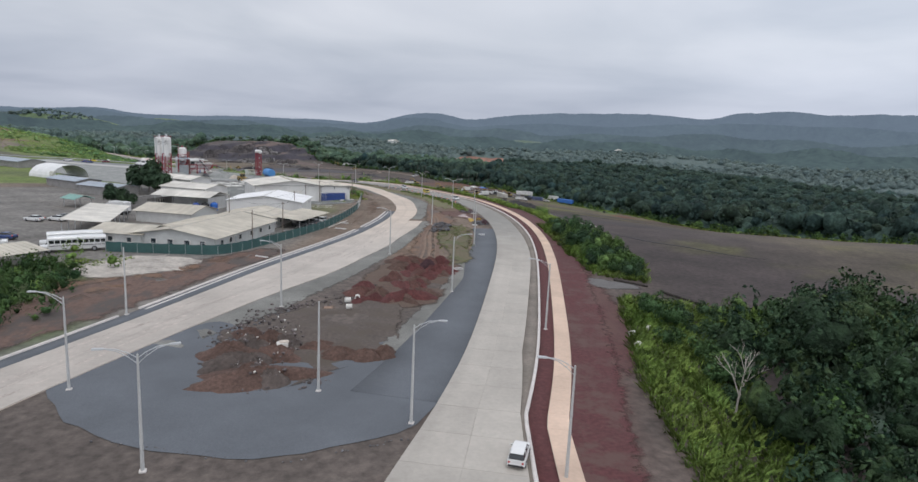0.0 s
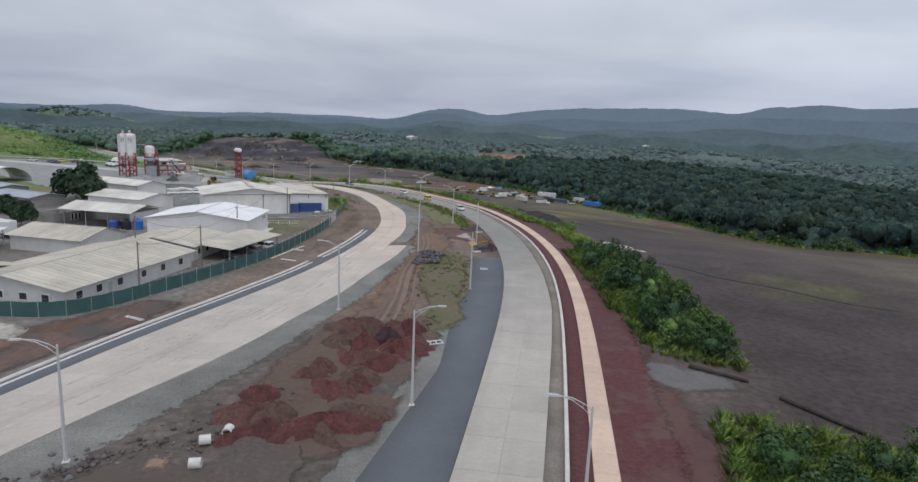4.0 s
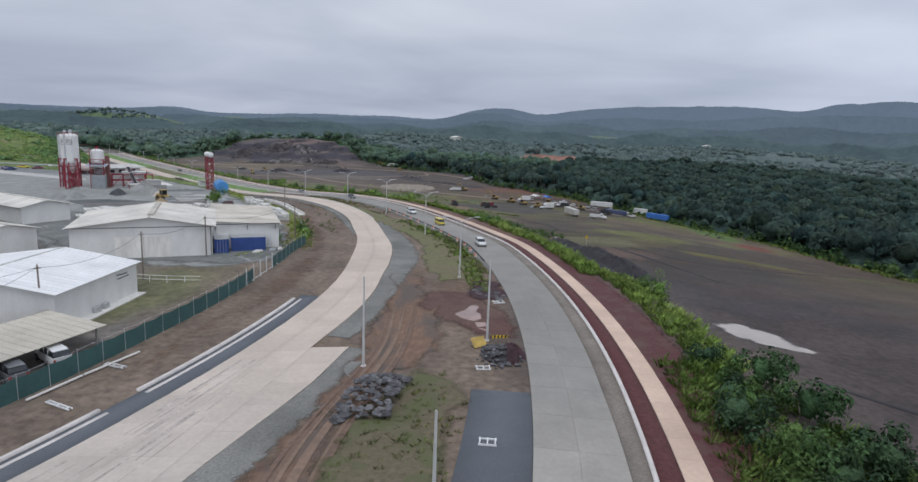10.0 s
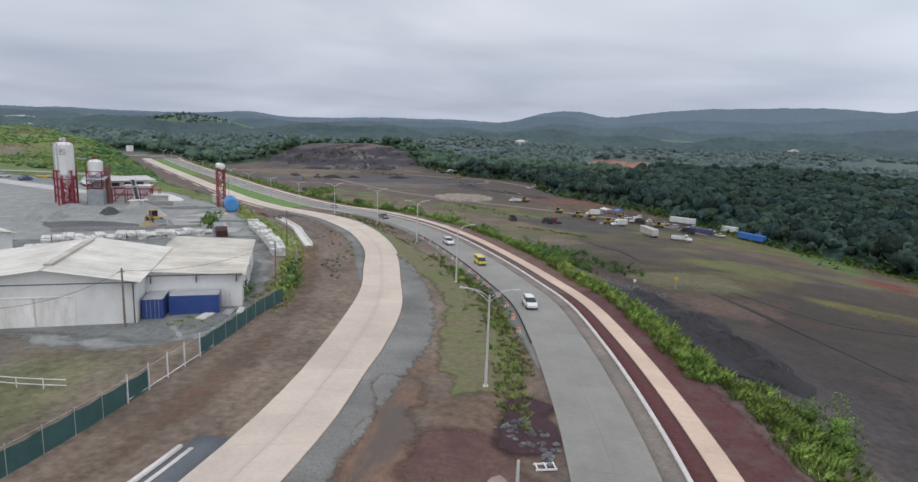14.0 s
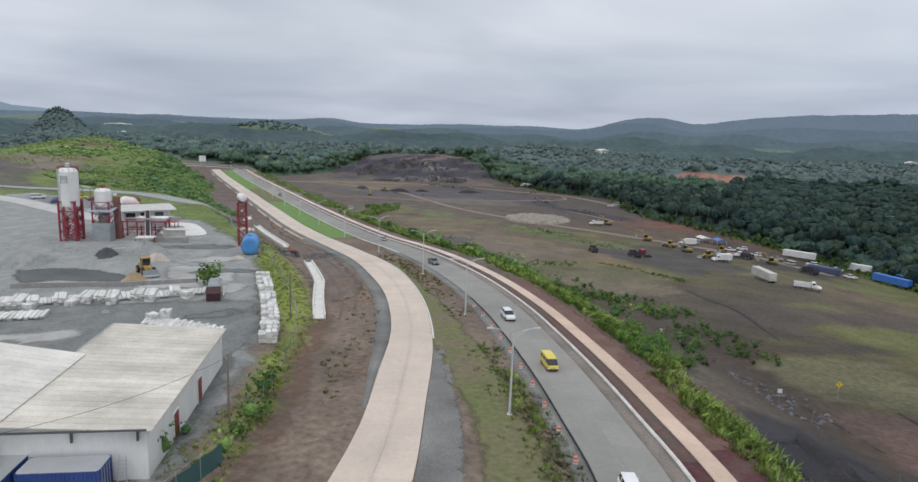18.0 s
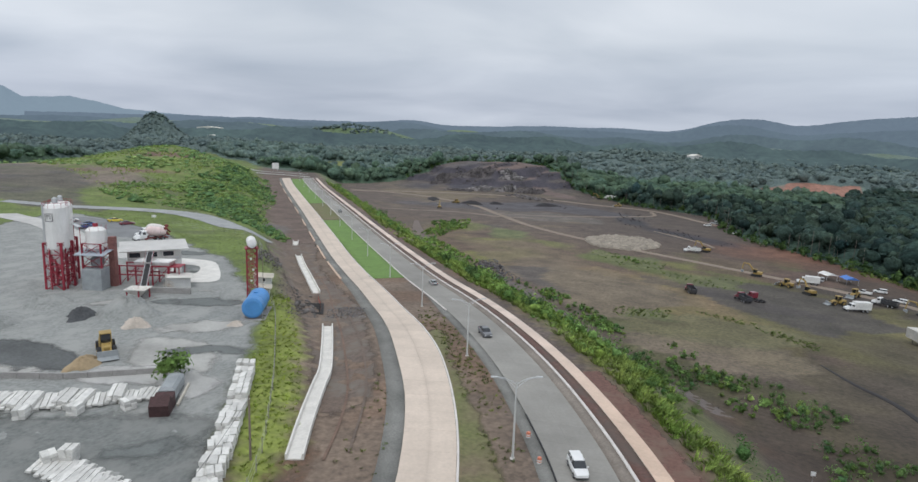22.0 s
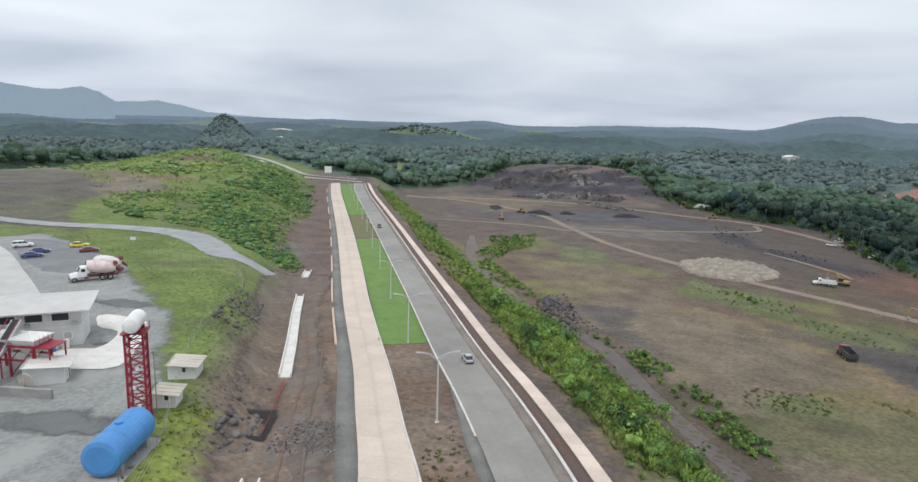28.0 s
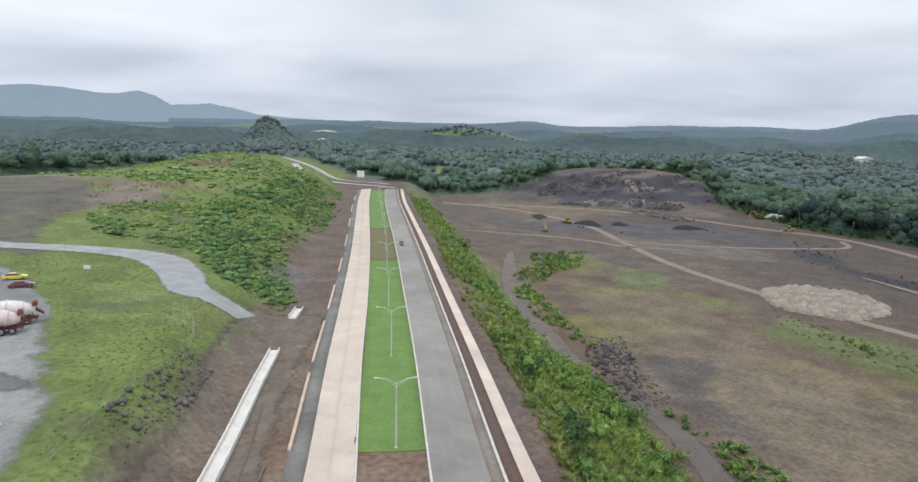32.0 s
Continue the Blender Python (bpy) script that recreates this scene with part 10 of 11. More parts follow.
def hull(rows):
    """A closed shell along y; each row is y, half width, underside, waist, top, half width at the top."""
    g, n = Geo(), 10
    vs = []
    for y, w, z0, zw, z1, wt in rows:
        half = [(w * 0.86, z0), (w * 0.98, z0 + 0.12 * (zw - z0)), (w, zw), (wt, z1 - 0.06 * (z1 - zw)), (wt * 0.9, z1)]
        vs += [(x, y, z) for x, z in half] + [(-x, y, z) for x, z in half[::-1]]
    k = len(rows)
    fs = [(r * n + i, (r + 1) * n + i, (r + 1) * n + (i + 1) % n, r * n + (i + 1) % n) for r in range(k - 1) for i in range(n)]
    fs += [tuple(range(n)), tuple(range(k * n - 1, (k - 1) * n - 1, -1))]
    return g.add(vs, fs)


def wheel(root, x, y, r, w, rim_m=None):
    m = Matrix.Translation((x, y, r)) @ Matrix.Rotation(radians(90), 4, "Y")
    t = part("wheel", Geo().lathe([(r * 0.6, -w / 2), (r * 0.94, -w / 2), (r, -w * 0.3), (r, w * 0.3), (r * 0.94, w / 2), (r * 0.6, w / 2)], 16, m), TYRE, root)
    s = 1 if x > 0 else -1
    part("rim", Geo().lathe([(r * 0.58, s * w * 0.5), (r * 0.52, s * w * 0.56), (r * 0.2, s * w * 0.46), (r * 0.12, s * w * 0.58)][::s], 10, m), rim_m or RIM, t)


def car(kind, colour, label, group="cars"):
    """A road car along y, front at +y."""
    m = PAINTS[colour]
    root = thing(kind, label, "car" if kind != "minivan" else "van", group=group)
    if kind == "sedan":
        L, W, r = 4.5, 0.86, 0.31
        part("body", hull([(-2.25, 0.72, 0.42, 0.62, 0.86, 0.66), (-2.1, 0.82, 0.28, 0.66, 0.98, 0.76), (-1.2, W, 0.24, 0.68, 1.0, 0.80), (0.9, W, 0.24, 0.68, 0.96, 0.80), (1.9, 0.82, 0.26, 0.62, 0.82, 0.74), (2.25, 0.68, 0.36, 0.55, 0.68, 0.62)]), m, root)
        part("window_glass", hull([(-1.95, 0.70, 0.9, 0.95, 0.97, 0.66), (-1.0, 0.74, 0.9, 1.0, 1.39, 0.60), (0.15, 0.74, 0.9, 1.0, 1.40, 0.60), (1.15, 0.72, 0.88, 0.92, 0.95, 0.68)]), CAR_GLASS, root)
        part("roof", hull([(-1.05, 0.56, 1.385, 1.40, 1.42, 0.50), (-0.4, 0.60, 1.385, 1.42, 1.45, 0.54), (0.2, 0.56, 1.385, 1.40, 1.42, 0.50)]), m, root)
    elif kind == "pickup":
        L, W, r = 5.2, 0.9, 0.38
        part("body", hull([(-0.35, W, 0.42, 0.8, 1.12, 0.84), (0.9, W, 0.4, 0.8, 1.12, 0.84), (2.1, 0.88, 0.4, 0.78, 1.05, 0.82), (2.55, 0.8, 0.45, 0.72, 0.95, 0.74)]), m, root)
        part("window_glass", hull([(-0.45, 0.80, 1.05, 1.12, 1.64, 0.70), (0.6, 0.80, 1.05, 1.12, 1.66, 0.70), (1.3, 0.80, 1.05, 1.1, 1.14, 0.76)]), CAR_GLASS, root)
        part("roof", hull([(-0.48, 0.68, 1.64, 1.67, 1.70, 0.62), (0.1, 0.70, 1.64, 1.69, 1.73, 0.64), (0.66, 0.68, 1.64, 1.66, 1.69, 0.62)]), m, root)
        g = Geo().box(0, -1.5, 0.55, 1.74, 2.2, 0.12)
        for s in (-1, 1):
            g.box(s * 0.86, -1.5, 0.5, 0.1, 2.2, 0.62)
        g.box(0, -2.55, 0.5, 1.8, 0.1, 0.62).box(0, -0.44, 0.5, 1.7, 0.1, 0.62)
        part("bed", g, m, root, "open load bed")
        L = 5.2
    elif kind == "minivan":
        L, W, r = 4.6, 0.84, 0.30
        part("body", hull([(-2.3, 0.80, 0.35, 0.9, 1.15, 0.80), (-1.0, W, 0.3, 0.9, 1.15, 0.82), (1.6, W, 0.3, 0.9, 1.12, 0.82), (2.25, 0.78, 0.35, 0.75, 0.95, 0.74)]), m, root)
        part("window_glass", hull([(-2.25, 0.78, 1.1, 1.2, 1.78, 0.74), (1.3, 0.80, 1.1, 1.2, 1.80, 0.74), (2.0, 0.76, 1.0, 1.05, 1.1, 0.72)]), CAR_GLASS, root)
        part("roof", hull([(-2.28, 0.76, 1.72, 1.80, 1.90, 0.70), (0, 0.78, 1.72, 1.84, 1.97, 0.72), (1.35, 0.74, 1.72, 1.78, 1.86, 0.68)]), m, root)
        for y in (-2.1, -0.9, 0.4):
            for s in (-1, 1):
                part("pillar", Geo().box(s * 0.785, y, 1.1, 0.06, 0.12, 0.68), m, root)
    else:
        L, W, r = 4.6, 0.92, 0.37
        part("body", hull([(-2.3, 0.84, 0.45, 0.8, 1.08, 0.8), (-2.1, W, 0.36, 0.8, 1.12, 0.86), (0.9, W, 0.34, 0.8, 1.1, 0.86), (1.9, 0.88, 0.36, 0.75, 0.98, 0.8), (2.3, 0.74, 0.42, 0.66, 0.84, 0.68)]), m, root)
        part("window_glass", hull([(-2.22, 0.78, 1.04, 1.12, 1.20, 0.74), (-1.95, 0.80, 1.04, 1.14, 1.62, 0.70), (0.3, 0.82, 1.04, 1.14, 1.66, 0.70), (1.15, 0.80, 1.02, 1.06, 1.10, 0.76)]), CAR_GLASS, root)
        part("roof", hull([(-2.05, 0.66, 1.62, 1.65, 1.68, 0.60), (-0.8, 0.70, 1.62, 1.69, 1.75, 0.64), (0.35, 0.66, 1.62, 1.66, 1.69, 0.60)]), m, root)
        for y in (-1.1, -0.1):
            for s in (-1, 1):
                part("pillar", Geo().box(s * 0.765, y, 1.1, 0.08, 0.10, 0.54), m, root)
    part("bumper", Geo().box(0, L / 2 - 0.06, 0.34, 1.5, 0.14, 0.2, bev=0.05), CHASSIS, root)
    part("bumper", Geo().box(0, -L / 2 + 0.04, 0.38, 1.5, 0.14, 0.2, bev=0.05), CHASSIS, root)
    for s in (-1, 1):
        part("headlight", Geo().box(s * 0.6, L / 2 - 0.13, 0.62, 0.3, 0.22, 0.14, bev=0.04), LAMP_CLEAR, root)
        part("tail_light", Geo().box(s * 0.68, -L / 2 + 0.07, 0.72, 0.2, 0.16, 0.24, bev=0.04), LAMP_RED, root)
        part("wing_mirror", Geo().box(s * (W + 0.08), 0.78, 1.0, 0.18, 0.12, 0.14, bev=0.03), m, root)
        for y in (L * 0.31, -L * 0.3):
            wheel(root, s * (W - 0.1), y, r, 0.24)
    return root


def drive(root, x, y, back=False, side=None, size=0.88):
    """Stands a vehicle on the outbound road, along its line."""
    i, d = station(np.array([x]), np.array([y]))
    k = int(i[0])
    p = AXIS[k] + np.array([TAN[k][1], -TAN[k][0]]) * (d[0] if side is None else side)
    root.matrix_world = at(p[0], p[1], turned(*TAN[k]) + (180 if back else 0), level=float(profile(AXIS[k, 1])) + 0.132) @ Matrix.Scale(size, 4)


def stand(root, x, y, turn, lift=0.12, size=1.0):
    root.matrix_world = at(x, y, turn, level=land1(x, y) + lift) @ Matrix.Scale(size, 4)


drive(car("suv", "white", "white off-road car driving on the grey road"), 5.3, 45.5, False, 9.0, 0.78)
drive(car("suv", "white", "white sports utility car coming along the road"), 3, 231, True, 2.2)
drive(car("minivan", "yellow", "bright yellow minivan on the open road"), -9.3, 260, True, 2.6, 0.85)
drive(car("suv", "white", "white sports utility car following the yellow van"), -19.4, 279.6, True, 2.6)
drive(car("pickup", "grey", "grey pickup on the long straight road"), -46, 318, True, 2.4)
drive(car("sedan", "silver", "silver car far along the straight road"), -80, 355, False, 4.8)
drive(car("pickup", "grey", "grey pickup far along the straight road"), -200, 478, True, 2.2)
# cars parked in the works yard
SIDE = turned(0.37, 0.93)
for kind, col, x, y, a, txt in (("suv", "white", -206, 342, SIDE, "white car parked on the asphalt lot"), ("sedan", "blue", -196, 341.5, SIDE, "dark blue car parked on the asphalt lot"), ("sedan", "blue", -192, 338, SIDE, "blue car parked on the asphalt lot"),
                                ("sedan", "yellow", -198, 352, SIDE, "yellow car parked at the edge of the lot"), ("sedan", "maroon", -190, 350.5, SIDE, "maroon car parked at the edge of the lot"),
                                ("pickup", "dark grey", -36.0, 150, 58, "dark pickup parked under the carport roof"), ("suv", "grey", -34.6, 154.5, 58, "grey car parked under the carport roof"), ("suv", "white", -33.6, 158.5, 58, "white car parked beside the carport"),
                                ("sedan", "white", -97, 144, 80, "white car parked on the dirt yard"), ("sedan", "white", -92.5, 145.5, 78, "pale car parked on the dirt yard"), ("sedan", "dark grey", -93, 148, 78, "dark car parked on the dirt yard"), ("sedan", "blue", -88, 121, 84, "blue car parked on the dirt yard"),
                                ("pickup", "white", -27, 666, 100, "white pickup parked below the woods"), ("suv", "silver", -29, 655, 80, "silver car parked below the woods"), ("suv", "white", -32, 640, 95, "white car parked below the woods"), ("minivan", "white", -22, 648, 100, "white van parked below the woods"),
                                ("pickup", "white", -14, 612, 110, "white pickup parked on the field"), ("suv", "maroon", -25, 640, 85, "dark red car parked below the woods"), ("pickup", "white", 74, 470, 60, "white pickup beside the site trailers"), ("suv", "white", 66, 474, 75, "white car beside the site trailers"), ("pickup", "silver", 52, 473, 70, "silver pickup beside the site trailers")):
    stand(car(kind, col, txt, "parked cars"), x, y, a, 0.12 if x < -150 else 0.03)


# ---------------------------------------------------------------- trucks and buses
def truck(kind, cab, label, load_m=None, chassis_m=None):
    """A lorry along y, front at +y: mixer, dump, box or tractor."""
    root = thing(kind, label, "truck", group="trucks")
    ch = chassis_m or CHASSIS
    part("chassis", Geo().box(0.4, -0.6, 0.62, 0.16, 7.4, 0.25).box(-0.4, -0.6, 0.62, 0.16, 7.4, 0.25).box(0, -4.1, 0.5, 2.2, 0.14, 0.25).box(0, 1.0, 0.5, 2.2, 0.6, 0.5), ch, root)
    part("hood", hull([(2.2, 0.85, 0.65, 1.2, 1.7, 0.7), (3.3, 0.82, 0.65, 1.1, 1.55, 0.66), (3.7, 0.74, 0.65, 1.0, 1.4, 0.6)]), cab, root)
    part("cab", hull([(0.9, 1.1, 0.8, 1.6, 2.75, 1.0), (1.9, 1.1, 0.8, 1.6, 2.75, 1.0), (2.35, 1.08, 0.8, 1.55, 1.75, 1.0)]), cab, root)
    part("windscreen", Geo().add([(-0.92, 2.02, 2.62), (0.92, 2.02, 2.62), (0.96, 2.36, 1.82), (-0.96, 2.36, 1.82), (-0.92, 1.95, 2.58), (0.92, 1.95, 2.58), (0.96, 2.29, 1.78), (-0.96, 2.29, 1.78)], [(0, 3, 2, 1), (4, 5, 6, 7), (0, 1, 5, 4), (2, 3, 7, 6)]), CAR_GLASS, root)
    for s in (-1, 1):
        part("side_window", Geo().box(s * 1.045, 1.5, 1.75, 0.06, 0.7, 0.7), CAR_GLASS, root)
        part("fender", hull([(2.5, 0.25, 0.7, 0.95, 1.1, 0.2), (3.0, 0.27, 0.9, 1.05, 1.2, 0.22), (3.6, 0.25, 0.6, 0.9, 1.0, 0.2)]), cab, root).location = (s * 0.88, 0, 0)
        part("headlight", Geo().box(s * 0.7, 3.68, 0.9, 0.28, 0.1, 0.2), LAMP_CLEAR, root)
        for y in (3.0, -1.6, -2.9):
            wheel(root, s * 0.98, y, 0.5, 0.32 if y > 0 else 0.52)
    part("bumper", Geo().box(0, 3.75, 0.5, 2.1, 0.16, 0.3, bev=0.06), CHASSIS, root)
    if kind == "mixer_truck":
        m = Matrix.Translation((0, -1.5, 2.35)) @ Matrix.Rotation(radians(102), 4, "X")
        part("drum", Geo().lathe([(0.55, -2.4), (1.0, -1.9), (1.22, -0.6), (1.22, 0.4), (0.95, 1.6), (0.55, 2.5)], 22, m), load_m, root, "pale pink mixing drum", flat=False)
        for z in (-1.2, 0.9):
            part("drum_band", Geo().lathe([(1.2, z - 0.1), (1.28, z), (1.2, z + 0.1)], 22, m, cap=False), load_m, root)
        part("hopper", Geo().box(0, -4.0, 2.6, 1.0, 0.7, 0.7, bev=0.2), ch, root)
        part("chute", Geo().tube((0, -4.0, 2.1), (0.5, -5.0, 1.1), 0.25, 0.2, 8), ch, root)
        for s in (-1, 1):
            part("drum_stand", Geo().tube((s * 0.7, -3.6, 0.8), (s * 0.3, -3.7, 2.6), 0.08), ch, root)
            part("drum_stand", Geo().tube((s * 0.7, 0.5, 0.8), (s * 0.3, 0.5, 2.0), 0.08), ch, root)
        part("water_tank", Geo().lathe([(0.3, -0.6), (0.36, -0.5), (0.36, 0.5), (0.3, 0.6)], 12, Matrix.Translation((0, 0.72, 1.7)) @ Matrix.Rotation(radians(90), 4, "Y")), cab, root)
    elif kind == "dump_truck":
        g = Geo().box(0, -1.7, 0.95, 2.3, 4.8, 0.1)
        for s in (-1, 1):
            g.box(s * 1.15, -1.7, 0.95, 0.1, 4.8, 1.3)
        g.box(0, 0.66, 0.95, 2.3, 0.1, 1.6).box(0, -4.06, 0.95, 2.3, 0.1, 1.1)
        part("tipper_body", g, load_m, root, "open steel tipper body")
        for s in (-1, 1):
            for y in (-3.4, -2.3, -1.2, -0.1):
                part("rib", Geo().box(s * 1.23, y, 1.0, 0.08, 0.12, 1.22), load_m, root)
    elif kind == "box_truck":
        part("box_body", Geo().box(0, -1.6, 0.95, 2.4, 5.0, 2.4, bev=0.06), load_m, root)
        part("rear_door", Geo().box(0, -4.12, 1.0, 2.2, 0.05, 2.25), load_m, root)
    else:
        part("fifth_wheel", Geo().box(0, -2.0, 0.88, 0.9, 0.9, 0.12), CHASSIS, root)
        part("sleeper", Geo().box(0, 0.35, 0.9, 2.1, 1.0, 1.9, bev=0.15), cab, root)
    return root


def bus(label):
    root = thing("bus", label, "bus", group="buses")
    m = PAINTS["white"]
    part("body", hull([(-5.2, 1.15, 0.45, 1.4, 1.62, 1.18), (4.0, 1.2, 0.45, 1.4, 1.62, 1.18), (4.1, 1.0, 0.5, 1.0, 1.3, 0.9), (5.2, 0.9, 0.5, 1.0, 1.25, 0.8)]), m, root)
    part("roof", hull([(-5.2, 1.15, 2.2, 2.5, 2.78, 0.95), (-2, 1.2, 2.25, 2.55, 2.88, 1.0), (4.0, 1.15, 2.2, 2.5, 2.78, 0.95)]), m, root)
    part("cabin_glass", Geo().box(0, -0.65, 1.55, 2.16, 9.0, 0.75), CAR_GLASS, root)
    for s in (-1, 1):
        for k in range(11):
            part("window_post", Geo().box(s * 1.12, -5.1 + k * 0.9, 1.55, 0.1, 0.14, 0.78), m, root)
        part("headlight", Geo().box(s * 0.7, 5.16, 0.85, 0.24, 0.1, 0.2), LAMP_CLEAR, root)
        part("stripe", Geo().box(s * 1.19, -0.6, 1.18, 0.03, 9.0, 0.09), CHASSIS, root)
        for y in (3.9, -3.2):
            wheel(root, s * 1.0, y, 0.48, 0.32)
    part("rear_wall", Geo().box(0, -5.17, 1.55, 2.2, 0.08, 0.75), m, root)
    part("bumper", Geo().box(0, 5.25, 0.45, 2.0, 0.14, 0.28, bev=0.05), CHASSIS, root)
    return root


W_ = PAINTS["white"]
stand(truck("mixer_truck", W_, "white concrete mixer truck with a pale drum", DRUM_PINK, RUST_RED), -160.5, 336, SIDE + 180, 0.12, 1.12)
stand(truck("mixer_truck", W_, "white concrete mixer truck parked beside another", surface("white_drum", (0.72, 0.68, 0.66), rough=0.55, stain=(0.6, 0.12)), RUST_RED), -164.5, 339.5, SIDE + 180, 0.12, 1.12)
stand(bus("white bus with a long row of dark windows"), -69.5, 112.5, turned(-0.85, -0.53), 0.03)
stand(bus("white bus parked against the long shed"), -72.5, 117.0, turned(-0.85, -0.53), 0.03)
stand(truck("truck_tractor", W_, "white truck tractor parked on the dirt yard"), -77.5, 106.5, turned(-0.85, -0.53), 0.03)
stand(truck("box_truck", W_, "white box truck parked by the kiosk", W_), -87, 161, 70, 0.03)
STEEL_WHITE = surface("white_steel_box", (0.66, 0.66, 0.64), rough=0.5, stain=(0.5, 0.14))
stand(truck("dump_truck", W_, "white dump truck on the bare field", STEEL_WHITE), 50, 400, -100, 0.03)
stand(truck("box_truck", W_, "white box truck on the bare field", STEEL_WHITE), 28, 450, 110, 0.03)
stand(truck("dump_truck", PAINTS["red"], "red dump truck on the bare field", PAINTS["dark grey"]), -22.6, 444, 20, 0.03)
stand(truck("dump_truck", PAINTS["red"], "red dump truck beside another one", PAINTS["dark grey"]), -5.7, 441, 30, 0.03)
stand(truck("truck_tractor", PAINTS["red"], "dark red truck tractor on the field"), -2.0, 445, 40, 0.03)
stand(truck("dump_truck", W_, "white dump truck below the excavator", STEEL_WHITE), -31, 533, 100, 0.03)
stand(truck("box_truck", W_, "white truck below the quarried hill", STEEL_WHITE), -119, 742, 95, 0.03)


# ---------------------------------------------------------------- site machines and trailers
def loader(label):
    """Wheel loader with a bucket, front at +y."""
    root = thing("wheel_loader", label, "loader", group="site machines")
    part("rear_body", hull([(-3.0, 0.85, 0.9, 1.3, 1.9, 0.75), (-1.2, 0.9, 0.8, 1.4, 2.0, 0.8), (-0.4, 0.8, 0.8, 1.3, 1.7, 0.7)]), LOADER_YELLOW, root)
    part("cab", hull([(-1.3, 0.75, 1.9, 2.4, 3.1, 0.7), (0.1, 0.75, 1.6, 2.4, 3.1, 0.7)]), CAR_GLASS, root)
    part("cab_roof", Geo().box(0, -0.6, 3.08, 1.6, 1.7, 0.14, bev=0.05), LOADER_YELLOW, root)
    for sx in (-1, 1):
        for y in (-1.3, 0.1):
            part("cab_post", Geo().box(sx * 0.72, y, 1.7, 0.1, 0.1, 1.4), LOADER_YELLOW, root)
        part("lift_arm", Geo().tube((sx * 0.5, 0.5, 1.8), (sx * 0.5, 2.9, 0.7), 0.16, 0.13, 6), LOADER_YELLOW, root)
        for y in (-2.0, 1.2):
            wheel(root, sx * 1.0, y, 0.75, 0.55, LOADER_YELLOW)
    part("front_frame", Geo().box(0, 0.8, 0.7, 1.1, 1.8, 1.0, bev=0.2), LOADER_YELLOW, root)
    part("bucket", Geo().prism([(2.8, 0.3), (3.9, 0.15), (3.95, 0.25), (3.0, 0.5), (2.9, 1.3), (2.7, 1.3)], -1.35, 1.35, Matrix.Rotation(radians(90), 4, "Z") @ Matrix.Scale(-1, 4, (0, 1, 0))), PLANT_GREY, root)
    return root


def excavator(label):
    root = thing("excavator", label, "excavator", group="site machines")
    for s in (-1, 1):
        part("track", Geo().prism([(-1.9, 0.25), (-1.6, 0), (1.6, 0), (1.9, 0.25), (1.9, 0.6), (1.6, 0.85), (-1.6, 0.85), (-1.9, 0.6)], s * 1.15 - 0.28, s * 1.15 + 0.28, Matrix.Rotation(radians(90), 4, "Z")), CHASSIS, root)
    part("turntable", Geo().lathe([(0.8, 0.7), (0.8, 1.05)], 14), CHASSIS, root)
    part("house", hull([(-2.2, 1.15, 1.05, 1.5, 2.0, 1.0), (-0.4, 1.2, 1.05, 1.5, 2.0, 1.05), (1.1, 1.2, 1.05, 1.4, 1.6, 1.05)]), LOADER_YELLOW, root)
    part("cab", hull([(-0.3, 0.42, 1.6, 2.2, 2.95, 0.40), (1.2, 0.42, 1.4, 2.2, 2.95, 0.38)]), CAR_GLASS, root).location = (-0.75, 0, 0)
    part("cab_roof", Geo().box(-0.75, 0.45, 2.94, 0.86, 1.6, 0.1, bev=0.04), LOADER_YELLOW, root)
    part("boom", Geo().tube((0.2, 0.9, 1.6), (0.2, 3.0, 4.6), 0.32, 0.28, 6).tube((0.2, 3.0, 4.6), (0.2, 5.2, 4.9), 0.28, 0.2, 6), LOADER_YELLOW, root)
    part("stick", Geo().tube((0.2, 5.2, 4.95), (0.2, 5.7, 2.0), 0.2, 0.16, 6), LOADER_YELLOW, root)
    part("bucket", Geo().prism([(5.2, 2.0), (6.0, 2.0), (6.0, 1.4), (5.5, 1.0), (5.0, 1.2)], -0.4, 0.8, Matrix.Rotation(radians(90), 4, "Z") @ Matrix.Scale(-1, 4, (0, 1, 0))), PLANT_GREY, root)
    return root


def trailer(label, material, length=12.0, height=2.6, lift=1.1, group="site trailers"):
    root = thing("box_trailer", label, "trailer", group=group)
    part("box", Geo().box(0, 0, lift, 2.45, length, height, bev=0.05), material, root)
    for s in (-1, 1):
        for k in range(int(length / 1.2)):
            part("rib", Geo().box(s * 1.245, -length / 2 + 0.6 + k * 1.2, lift + 0.1, 0.05, 0.1, height - 0.2), material, root)
        if lift > 0.5:
            for y in (-length / 2 + 1.2, -length / 2 + 2.4):
                wheel(root, s * 0.95, y, 0.5, 0.5)
            part("landing_leg", Geo().box(s * 0.8, length / 2 - 2.5, 0, 0.14, 0.14, lift), CHASSIS, root)
    part("rear_door", Geo().box(0, -length / 2 - 0.03, lift + 0.1, 2.3, 0.05, height - 0.2), material, root)
    return root


